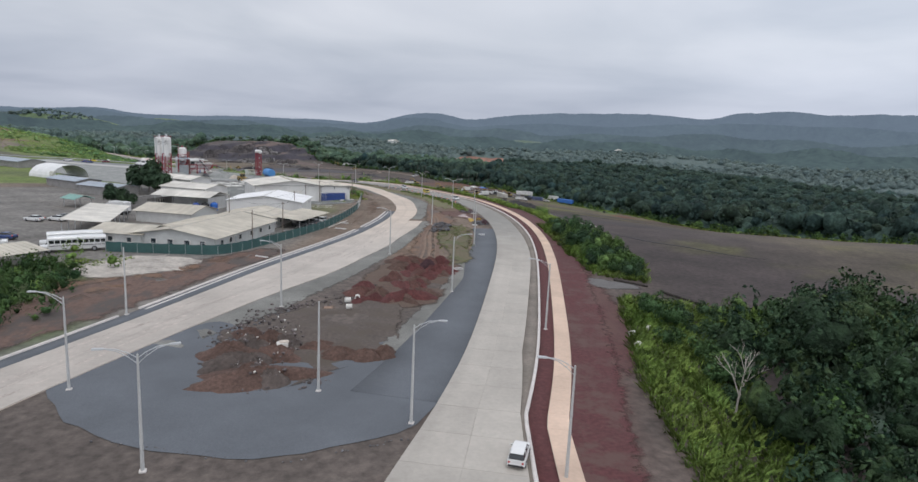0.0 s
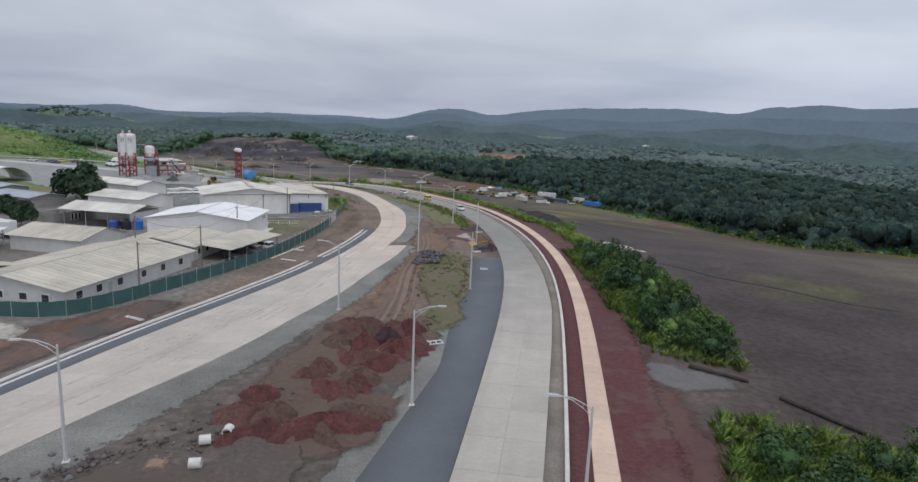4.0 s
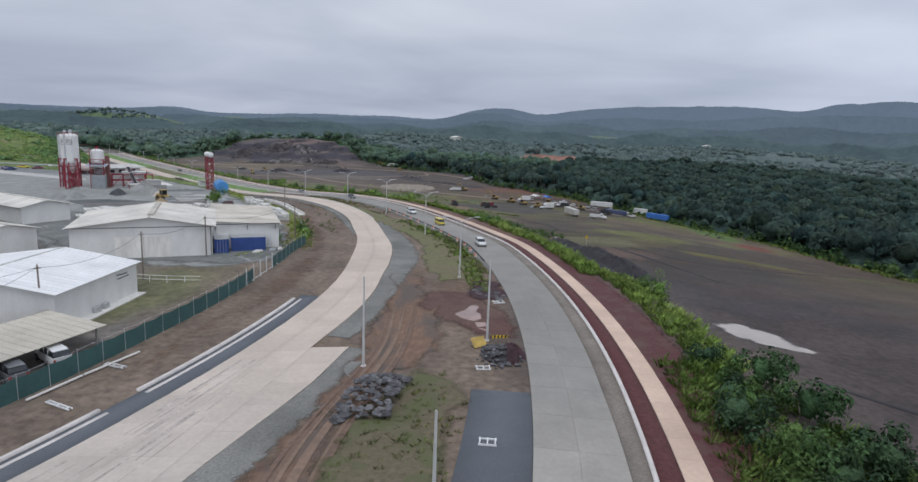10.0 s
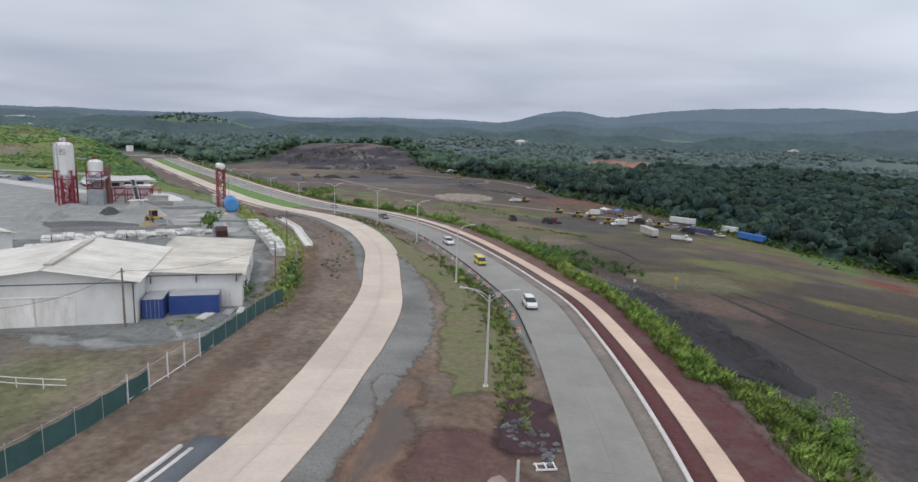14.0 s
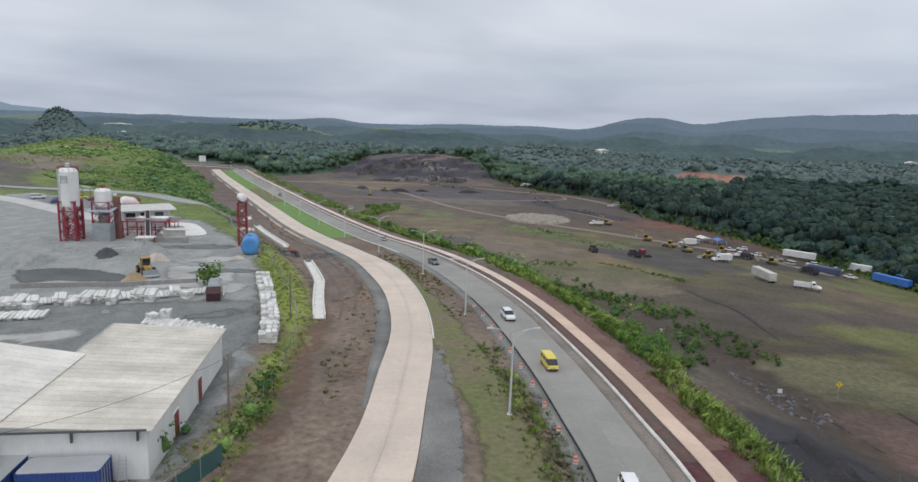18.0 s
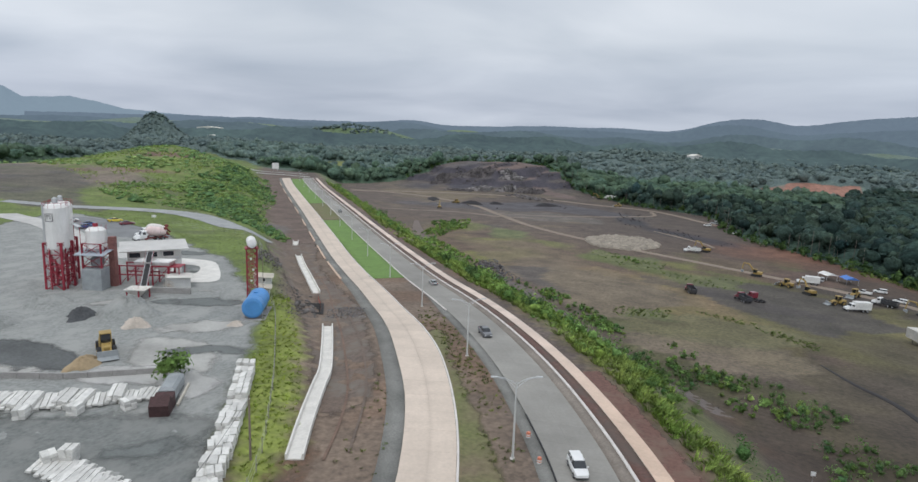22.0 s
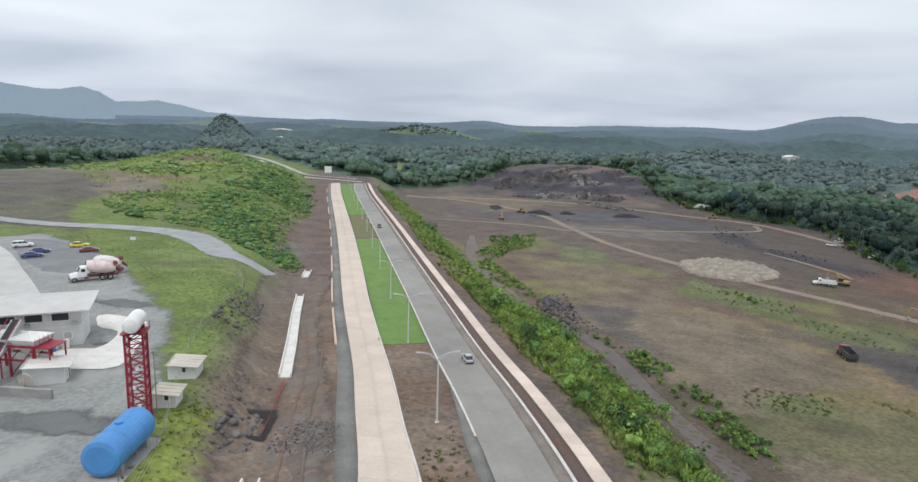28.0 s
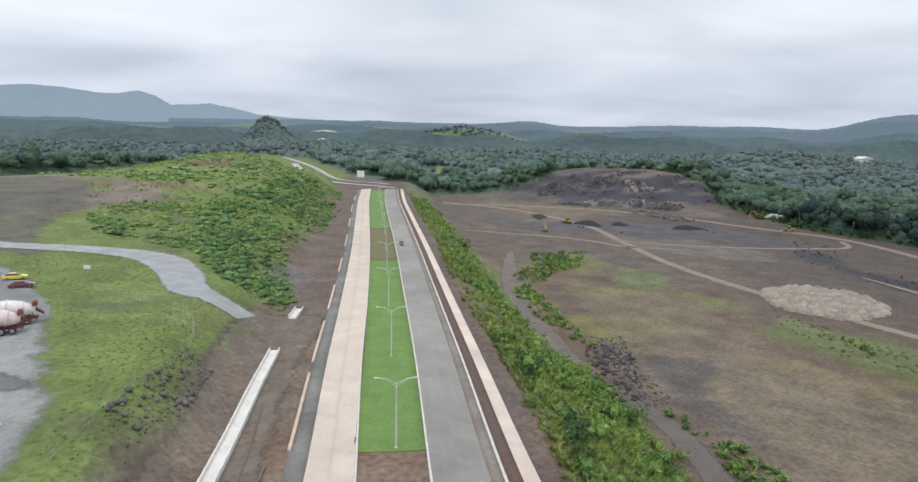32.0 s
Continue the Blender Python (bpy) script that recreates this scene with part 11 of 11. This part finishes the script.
stand(loader("yellow wheel loader standing in the works yard"), -89.5, 273.5, turned(79, -48), 0.06)
stand(loader("yellow wheel loader on the bare field"), 8, 478, 60, 0.0)
stand(loader("yellow wheel loader beside other machines"), 23, 457, 120, 0.0)
stand(excavator("yellow crawler excavator on the bare field"), 15.7, 469, 40, 0.0)
stand(excavator("yellow excavator digging in red-brown soil"), -25, 538, 70, 0.0)
stand(excavator("yellow excavator at the foot of the quarried hill"), -125, 738, 120, 0.0)
stand(excavator("yellow excavator among dark soil mounds"), -206, 602, 30, 0.0)
stand(loader("yellow wheel loader beside dark soil mounds"), -212, 640, 80, 0.0)
stand(loader("yellow loader below the quarried hill"), -102, 700, 100, 0.0)
for kind, x, y, a in (("e", 48, 458, 100), ("l", 30, 474, 150), ("e", -2, 492, 80)):
    stand((loader if kind == "l" else excavator)("yellow site machine on dark worked ground"), x, y, a, 0.0)
for k, (x, y, a) in enumerate(((34, 482, 70), (44, 474, 60), (56, 466, 50), (76, 456, 40), (40, 488, 80), (20, 496, 90))):
    stand(car(("pickup", "suv", "minivan")[k % 3], ("white", "white", "silver")[k % 3], "%s parked among the site machines" % ("white pickup", "white car", "silver van")[k % 3], "parked cars"), x, y, a, 0.03)
stand(truck("dump_truck", W_, "white dump truck among the site machines", PAINTS["dark grey"]), 38, 466, 60, 0.03)
stand(truck("dump_truck", PAINTS["dark grey"], "dark dump truck among the site machines", PAINTS["dark grey"]), 60, 450, 35, 0.03)
stand(truck("box_truck", W_, "white box truck among the site machines", STEEL_WHITE), 16, 488, 90, 0.03)
BLUE_BOX = surface("blue_steel_box", (0.05, 0.17, 0.52), rough=0.5, grain=(4, 0.05), stain=(0.4, 0.14), bump=0.05)
stand(trailer("bright blue container trailer at the edge of the woods", BLUE_BOX, 14), 90, 456, 38, 0.0)
stand(trailer("blue container trailer parked behind another", BLUE_BOX, 13), 99, 462, 40, 0.0)
stand(trailer("dark blue container standing on the ground", surface("dark_blue_box", (0.07, 0.09, 0.17), rough=0.6, stain=(0.5, 0.2)), 12, 2.3, 0.0), 68, 462, 55, 0.0)
stand(trailer("white office trailer below the woods", STEEL_WHITE, 13), 63, 486, 62, 0.0)
stand(trailer("white site trailer below the woods", STEEL_WHITE, 9), 84, 476, 55, 0.0)
stand(trailer("dusty white trailer on the bare field", surface("dusty_box", (0.5, 0.48, 0.44), rough=0.7, stain=(0.4, 0.2)), 12), 38, 408, 20, 0.0)
stand(trailer("white container below the quarried hill", STEEL_WHITE, 9, 2.4, 0.0), -112, 746, 95, 0.0)
for x, y, a, m, txt in ((24, 503, 30, STEEL_WHITE, "white tarpaulin shelter on the field"), (31, 499, 20, BLUE_BOX, "blue tarpaulin shelter on the field")):
    root = thing("tarpaulin_shelter", txt, "shelter", at(x, y, a, 0.0), group="shelters")
    part("canopy", hull([(-3, 2.5, 2.2, 2.24, 3.0, 0.4), (3, 2.5, 2.2, 2.24, 3.0, 0.4)]), m, root)
    for sx in (-1, 1):
        for sy in (-1, 1):
            part("post", Geo().box(sx * 2.2, sy * 2.7, -0.2, 0.1, 0.1, 2.5), STEEL_GALV, root)

# ---------------------------------------------------------------- dumped stone, rocks and quarry face
mat_root = thing("stone_mat", "oval field of pale stone heaps dumped in rows", "stone heaps", at(-65.5, 538.5, 0, 0.0))
shape = []
for s in range(3):
    r = random.Random(s)
    g = Geo()
    n = 9
    vs = [(1.9 * q * math.cos(2 * math.pi * i / n) * r.uniform(0.85, 1.15), 1.5 * q * math.sin(2 * math.pi * i / n) * r.uniform(0.85, 1.15), z * r.uniform(0.85, 1.1)) for q, z in ((1.15, -0.2), (0.75, 0.75), (0.3, 1.15)) for i in range(n)]
    g.add(vs, [(k * n + i, k * n + (i + 1) % n, (k + 1) * n + (i + 1) % n, (k + 1) * n + i) for k in range(2) for i in range(n)] + [tuple(2 * n + i for i in range(n))])
    shape.append(g.mesh("stone_mound", surface("dumped_stone", (0.27, 0.238, 0.195), grain=(2, 0.2), stain=(0.5, 0.2), bump=0.4, rnd=0.16)))
base = land1(-65.5, 538.5)
for i in range(-8, 9):
    for j in range(-9, 10):
        x, y = i * 2.7 + (j % 2) * 1.3, j * 2.7
        if (x / 18) ** 2 + (y / 21) ** 2 < 1:
            ob = new("stone_mound", shape[(i * 5 + j * 3) % 3])
            ob.parent = mat_root
            px, py = -65.5 + x + random.uniform(-0.4, 0.4), 538.5 + y + random.uniform(-0.4, 0.4)
            ob.matrix_basis = Matrix.Translation((px + 65.5, py - 538.5, land1(px, py) - base)) @ Matrix.Rotation(random.uniform(0, 6.28), 4, "Z") @ Matrix.Scale(random.uniform(0.9, 1.25), 4)


def boulders(name, pts, lo_s, hi_s, material, label, zfun=None):
    """Angular stones of many sizes, joined."""
    r = np.random.default_rng(len(name))
    base_v = np.array([(1, 0, 0), (-1, 0, 0), (0, 1, 0), (0, -1, 0), (0, 0, 1), (0, 0, -1), (0.7, 0.7, 0.5), (-0.7, 0.6, 0.5), (0.6, -0.7, 0.5), (-0.6, -0.7, 0.5)], float)
    tri = [(0, 6, 8), (6, 4, 8), (2, 7, 6), (7, 4, 6), (1, 9, 7), (9, 4, 7), (3, 8, 9), (8, 4, 9), (0, 2, 6), (2, 1, 7), (1, 3, 9), (3, 0, 8), (0, 5, 2), (2, 5, 1), (1, 5, 3), (3, 5, 0)]
    z = (zfun or land)(pts[:, 0], pts[:, 1])
    vs = []
    for (x, y), h in zip(pts, z):
        s = lo_s + (hi_s - lo_s) * r.random() ** 3
        a = r.uniform(0, 6.28)
        v = base_v * r.uniform(0.7, 1.2, (10, 1)) * s * r.uniform(0.6, 1.2, 3)
        vs.append(np.stack([v[:, 0] * np.cos(a) - v[:, 1] * np.sin(a) + x, v[:, 0] * np.sin(a) + v[:, 1] * np.cos(a) + y, v[:, 2] + h + 0.2 * s], 1))
    f = (np.arange(len(pts))[:, None, None] * 10 + np.array(tri)[None]).reshape(-1, 3)
    return tagged(new(name, arrays(name, np.concatenate(vs), f, material)), label, "rocks", kind="stuff")


q = np.stack([rng.uniform(-330, -140, 9000), rng.uniform(660, 800, 9000)], 1)
steep = np.hypot(land(q[:, 0] + 1, q[:, 1]) - land(q[:, 0] - 1, q[:, 1]), land(q[:, 0], q[:, 1] + 1) - land(q[:, 0], q[:, 1] - 1)) / 2
q = q[(steep > 0.42) | ((steep > 0.22) & (rng.random(len(q)) < 0.35))]
QUARRY = surface("quarry_rock", (0.09, 0.08, 0.08), rough=0.9, grain=(0.8, 0.35), stain=(0.08, 0.4), bump=0.4, rnd=1.4)
q = q[lumps(q[:, 0], q[:, 1], 6, 12) > 0.1]
boulders("quarry_rocks", q[:1500], 0.2, 1.2, QUARRY, "dark broken rock on the quarried hill face")
boulders("quarry_scree", region_points([(-196, 722), (-176, 716), (-148, 700), (-160, 694), (-186, 703), (-200, 710)], 1.3, 0.85), 0.3, 1.3, surface("scree_rock", (0.125, 0.115, 0.115), rough=0.9, grain=(0.8, 0.35), stain=(0.2, 0.4), rnd=1.5), "grey loose scree below the quarried face")


def outcrop(x, y, wide, high, depth, seed, material, label):
    """A jagged outcrop of split, leaning rock blocks set into the slope."""
    r = random.Random(seed)
    g = Geo()
    n = int(wide * 1.1)
    for k in range(n):
        for row in range(5):
            u = (k + r.uniform(-0.5, 0.5)) / n - 0.5
            v = row * depth / 5 + r.uniform(-1.2, 1.2)
            bx, by = x + u * wide, y + v + 0.22 * u * wide
            rise = high * (1 - 1.6 * u * u) * r.uniform(0.15, 0.75)
            w, d = r.uniform(0.5, 2.0), r.uniform(0.6, 1.8)
            z = land1(bx, by) - 0.8
            lean, side = r.uniform(0.0, 0.35) * rise, r.uniform(-0.25, 0.25) * rise
            foot = [(-w, -d), (w * r.uniform(0.5, 1), -d * r.uniform(0.7, 1.2)), (w, d), (-w * r.uniform(0.6, 1), d)]
            vs = [(bx + a, by + b, z) for a, b in foot] + [(bx + a * r.uniform(0.5, 0.95) + side, by + b * 0.7 + lean, z + 0.8 + rise * r.uniform(0.75, 1.1)) for a, b in foot]
            g.add(vs, [(0, 1, 5, 4), (1, 2, 6, 5), (2, 3, 7, 6), (3, 0, 4, 7), (4, 5, 6, 7)])
    return solo("crag", g, material, label, "crag", group="crags of the quarried hill")


PALE_ROCK = surface("split_rock", (0.150, 0.140, 0.138), rough=0.9, grain=(0.7, 0.45), stain=(0.25, 0.5), bump=0.4, rnd=1.7)
for k, (x, y, wide, high, depth, m, txt) in enumerate(((-276, 738, 20, 5, 18, QUARRY, "dark jagged outcrop on the quarried hill"), (-230, 722, 18, 4.5, 16, PALE_ROCK, "pale grey split rock on the quarried hill"), (-208, 728, 14, 6, 18, PALE_ROCK, "steep grey rock face on the quarried hill"),
                                                       (-186, 732, 20, 5, 16, QUARRY, "dark rock face of the quarried hill"), (-250, 758, 34, 3, 10, QUARRY, "dark ledge of broken rock high on the hill"), (-214, 760, 22, 3.5, 12, PALE_ROCK, "grey broken ledge below the hill's crest"), (-245, 712, 24, 2, 8, QUARRY, "low dark rock ledge at the foot of the hill"))):
    outcrop(x, y, wide, high, depth, 300 + k, m, txt)
boulders("trench_gravel", region_points(CRUSHED, 0.34, 0.8, 4), 0.05, 0.17, surface("crushed_stone", (0.19, 0.185, 0.175), rough=0.95, grain=(3, 0.25), stain=(0.5, 0.3), rnd=1.5), "fine grey crushed stone spread across the dug soil")
boulders("field_rubble", np.concatenate([region_points([(-108, 450), (-96, 446), (-82, 418), (-86, 412), (-104, 436)], 1.3, 0.95), region_points([(-62, 616), (-44, 604), (-12, 578), (-12, 556), (-36, 572), (-52, 588)], 3.0, 0.5), region_points([(-98, 668), (-80, 668), (-62, 622), (-70, 598), (-84, 618)], 3.0, 0.5), region_points([(-220, 612), (-200, 640), (-160, 655), (-130, 690), (-120, 684), (-150, 640), (-190, 622)], 4.0, 0.35), region_points([(98, 420), (108, 426), (104, 380), (92, 388)], 2.2, 0.5)]), 0.25, 0.9, surface("field_rock", (0.07, 0.062, 0.066), rough=0.9, grain=(1, 0.35), stain=(0.2, 0.3), bump=0.4, rnd=1.4), "dark rubble along the edges of the levelled field")
boulders("slope_rubble", np.concatenate([region_points([(-176, 392), (-190, 390), (-204, 400), (-194, 408), (-178, 404)], 1.6, 0.7), region_points([(-118, 334), (-128, 345), (-138, 356), (-133, 358), (-122, 348), (-114, 338)], 0.9, 0.8), region_points([(-84, 309), (-92, 318), (-100, 326), (-96, 328), (-86, 318), (-80, 311)], 0.8, 0.8)]), 0.15, 0.7, surface("slope_rock", (0.125, 0.115, 0.11), rough=0.95, grain=(2, 0.25), stain=(0.3, 0.3), rnd=1.3), "grey-brown rubble along the trench and the track")
for x, y, rx, ry, h in ((-200, 645, 9, 7, 2.2), (-186, 657, 6, 5, 1.5), (-150, 672, 10, 6, 1.8), (-238, 652, 11, 5, 1.4)):
    heap("soil_mound", x, y, rx, ry, h, x, COAL, "dark soil mound on the levelled field", "soil mound", int(-x), group="dark mounds below the quarry")
# distant buildings on the wooded slopes
for x, y, w, l, h in ((848, 1962, 30, 18, 7), (1098, 2099, 36, 20, 8), (-156, 2180, 60, 26, 10), (-65, 1700, 40, 16, 7), (-122, 1480, 26, 14, 6), (420, 1500, 18, 12, 6), (-1050, 1180, 22, 14, 6), (-1120, 1240, 26, 14, 6), (-990, 1260, 18, 12, 6), (-1300, 1400, 60, 24, 8), (-1010, 1320, 16, 12, 5)):
    root = thing("distant_house", "small white house far off among wooded hills", "house", at(x, y, x % 60, level=land1(x, y) + 6), group="distant houses")
    part("wall", Geo().box(0, 0, -8, w, l, h + 8), PLASTER, root)
    part("roof", Geo().prism([(-w / 2 - 1, h), (w / 2 + 1, h), (0, h + 3)], -l / 2 - 1, l / 2 + 1), ROOF_WHITE, root)

# rubble round the turning loop and along the dug soil
edge_a = spline([(-28, 67), (-25.6, 61), (-22.4, 57.2), (-19, 55.2), (-15, 56.6)], 0.6)
edge_b = spline([(-27.4, 69), (-25.4, 76), (-22, 83), (-15, 92), (-10, 102)], 0.4)
edge_c = spline([(-15, 57.4), (-13.6, 57.6), (-12.2, 58.4)], 0.25)
LOOP_STONE = surface("loop_stone", (0.115, 0.098, 0.096), rough=0.95, grain=(3, 0.3), stain=(0.3, 0.4), rnd=1.5)
boulders("loop_rubble", np.concatenate([e + rng.normal(0, w, e.shape) for e, w in ((edge_a, 0.5), (edge_b, 1.0), (edge_c, 0.4), (edge_b, 1.8), (edge_a, 0.6), (edge_c, 0.5))]), 0.07, 0.32, LOOP_STONE, "broken stones and clods round the soil island", zfun=road_level)
ridge = spline([(-28.2, 70), (-26.9, 74.1), (-26, 79), (-24.5, 82.2), (-21.4, 84.6), (-18.6, 86), (-14.6, 88.2), (-12.2, 92.5)], 0.25)
boulders("ridge_rubble", np.concatenate([ridge + rng.normal(0, w, ridge.shape) for w in (0.35, 0.6, 0.9, 1.5)]), 0.04, 0.30, LOOP_STONE, "dark clods and stones in a ridge along the gravel", zfun=road_level)
isle = region_points([(-27.5, 67), (-25, 61.5), (-22, 57.8), (-19, 56), (-16.5, 56.6), (-17.6, 61), (-16.5, 66), (-18, 72), (-24, 78)], 0.7, 0.6, 4, 9)
boulders("island_rubble", isle, 0.06, 0.3, LOOP_STONE, "stones and broken concrete strewn over the soil island", zfun=lambda x, y: road_level(x, y) + 0.95)
bits = isle[::9] + 0.3
boulders("island_scraps", bits, 0.07, 0.22, CONCRETE_WHITE, "pale scraps of concrete on the soil island", zfun=lambda x, y: road_level(x, y) + 1.0)
g = Geo()
r = random.Random(8)
for k in range(110):
    i = r.randint(8, 40)
    u = r.choice((0.18, 0.3, 0.42, 0.55, 0.72)) + r.uniform(-0.05, 0.05)
    pa, pb = resample(L_OUT, 200), resample(L_IN, 200)
    n = r.randint(1, 3)
    w = r.uniform(0.06, 0.28)
    line = [(pa[i + j] * (1 - u) + pb[i + j] * u) for j in range(n + 1)]
    vs = []
    for q in line:
        z = float(road_level(np.array([q[0]]), np.array([q[1]]))[0]) + 0.127
        vs += [(q[0] - w * r.uniform(0.4, 1), q[1], z), (q[0] + w * r.uniform(0.4, 1), q[1] + 0.1, z)]
    g.add(vs, [(2 * j, 2 * j + 1, 2 * j + 3, 2 * j + 2) for j in range(n)])
solo("road_scuffs", g, surface("scuffed_concrete", (0.44, 0.39, 0.35), rough=0.95, grain=(4, 0.2), stain=(0.5, 0.3)), "grey scuffs and dried mud on pale concrete", "stains", kind="stuff")
hut = shed("shed", "low open shed with a pale sheet roof among bushes", "shed", yard_at((-72, 98), -30), 7, 9, 2.6, 3.2, WALL_WHITE, ROOF_BEIGE, 0.4, 0.5, lean=True, walls=False)


# ---------------------------------------------------------------- slabs of the carriageways and the sidewalk
WORN = surface("worn_concrete", (0.4, 0.4, 0.4), rough=0.9, grain=(2.5, 0.07), stain=(0.22, 0.10), bump=0.1, rnd=0.05, attr="wear")


def slab(name, parent, a0, b0, a1, b1, lift, tint, gap=0.008, thick=0.05, cross=6, level=None):
    """One cast piece between two stations, split across so that its wheel paths show; returns nothing."""
    a0, b0, a1, b1 = [np.asarray(p, float) for p in (a0, b0, a1, b1)]
    la, lb = np.linalg.norm(a1 - a0), np.linalg.norm(b0 - a0)
    ga, gb = gap / la, gap / lb
    pts, us = [], []
    for s in (ga, 0.5, 1 - ga):
        for u in np.linspace(gb, 1 - gb, cross + 1):
            pts.append((a0 * (1 - u) + b0 * u) * (1 - s) + (a1 * (1 - u) + b1 * u) * s)
            us.append(u)
    pts = np.array(pts)
    z = level(pts[:, 0], pts[:, 1]) + lift
    n = cross + 1
    top = np.concatenate([pts, z[:, None]], 1)
    rim = [*range(n), 2 * n - 1, *range(3 * n - 1, 2 * n - 1, -1), n]
    low = top[rim] - (0, 0, thick)
    v = np.concatenate([top, low])
    f = [(r * n + i, r * n + i + 1, (r + 1) * n + i + 1, (r + 1) * n + i) for r in range(2) for i in range(cross)]
    f += [(rim[i], 3 * n + i, 3 * n + (i + 1) % len(rim), rim[(i + 1) % len(rim)]) for i in range(len(rim))]
    me = bpy.data.meshes.new(name)
    me.from_pydata(v.tolist(), [], f)
    me.materials.append(WORN)
    c = np.array([tint(u, p) for u, p in zip(us, pts)] + [tint(us[i], pts[i]) for i in rim])
    layer = me.color_attributes.new("wear", "FLOAT_COLOR", "POINT")
    layer.data.foreach_set("color", np.concatenate([c, np.ones((len(c), 1))], 1).astype(np.float32).ravel())
    ob = new(name, me)
    ob.parent = parent


def wheel_paths(u):
    """Dark rubbed bands where tyres run, paler dust between."""
    return sum(math.exp(-((u - c) / 0.07) ** 2) for c in (0.25, 0.75))


def tint_in(side):
    def f(u, p):
        k = 1 - 0.06 * wheel_paths(u) + 0.05 * float(lumps(p[0], p[1], 3, 14))
        edge = 0.10 * (u < 0.12 if side else u > 0.88)
        worn = float(smooth(185, 120, p[1]))
        streak = 0.10 * worn * float(lumps(p[0] * 2.2 + p[1], p[1] * 0.25, 9, 6))
        c = np.array((0.565, 0.478, 0.40)) * (1 - worn) + np.array((0.475, 0.430, 0.385)) * worn
        return c * (k - edge + streak) * (1 - 0.13 * float(smooth(104, 66, p[1])))
    return f


def tint_out(side):
    def f(u, p):
        far = float(smooth(118, 172, p[1]))
        c = np.array((0.43, 0.398, 0.355)) * (1 - far) + np.array((0.262, 0.252, 0.230)) * far
        k = 1 - 0.10 * wheel_paths(u) + 0.08 * float(lumps(p[0], p[1], 5, 12)) + 0.10 * float(lumps(p[0] * 3, p[1] * 0.4, 8, 20)) * far
        if far < 0.5 and side == 0 and u < 0.25:
            k *= 0.93
        return c * k
    return f


ra, rb = resample(L_OUT, 147), resample(L_IN, 147)
for k in range(146):
    ma, mb = (ra[k] + rb[k]) / 2, (ra[k + 1] + rb[k + 1]) / 2
    slab("concrete_slab", road_in, ra[k], ma, ra[k + 1], mb, 0.12, tint_in(0), level=road_level)
    slab("concrete_slab", road_in, ma, rb[k], mb, rb[k + 1], 0.12, tint_in(1), level=road_level)
wa, wb = far_enough(L_IN, 107, 167.2), far_enough(L_WIDE, 107, 167.2)
wa, wb = resample(wa, 14), resample(wb, 14)
for k in range(13):
    slab("concrete_slab", road_in, wa[k], wb[k], wa[k + 1], wb[k + 1], 0.122, tint_in(1), thick=0.3, level=road_level)
line_out = along(-20, 640)
wide = np.interp(line_out[:, 1], [-20, 40, 53, 70, 96, 130, 160, 630], [12, 11, 8, 6.6, 6.8, 7.2, 6.5, 7.0])
ra, rb = resample(line_out, 147), resample(offset_line(line_out, wide), 147)
for k in range(146):
    ma, mb = (ra[k] + rb[k]) / 2, (ra[k + 1] + rb[k + 1]) / 2
    near_joint = 0.014 if ra[k][1] < 170 else 0.006
    slab("concrete_slab", road_out, ra[k], ma, ra[k + 1], mb, 0.13, tint_out(0), near_joint, level=road_level)
    slab("concrete_slab", road_out, ma, rb[k], mb, rb[k + 1], 0.13, tint_out(1), near_joint, level=road_level)


def tint_walk(u, p):
    far = float(smooth(280, 340, p[1]))
    dust = 1 + 0.12 * float(lumps(p[0], p[1], 2, 8))
    return (np.array((0.60, 0.45, 0.35)) * (1 - far) + np.array((0.60, 0.50, 0.43)) * far) * dust


wa, wb = offset_line(line_out, np.maximum(wide + 2.3, 10.45)), offset_line(line_out, np.maximum(wide + 4.3, 12.4))
wa, wb = resample(wa, 261), resample(wb, 261)
for k in range(260):
    slab("walk_slab", walkway, wa[k], wb[k], wa[k + 1], wb[k + 1], 0.20, tint_walk, 0.012, 0.04, 2, road_level)
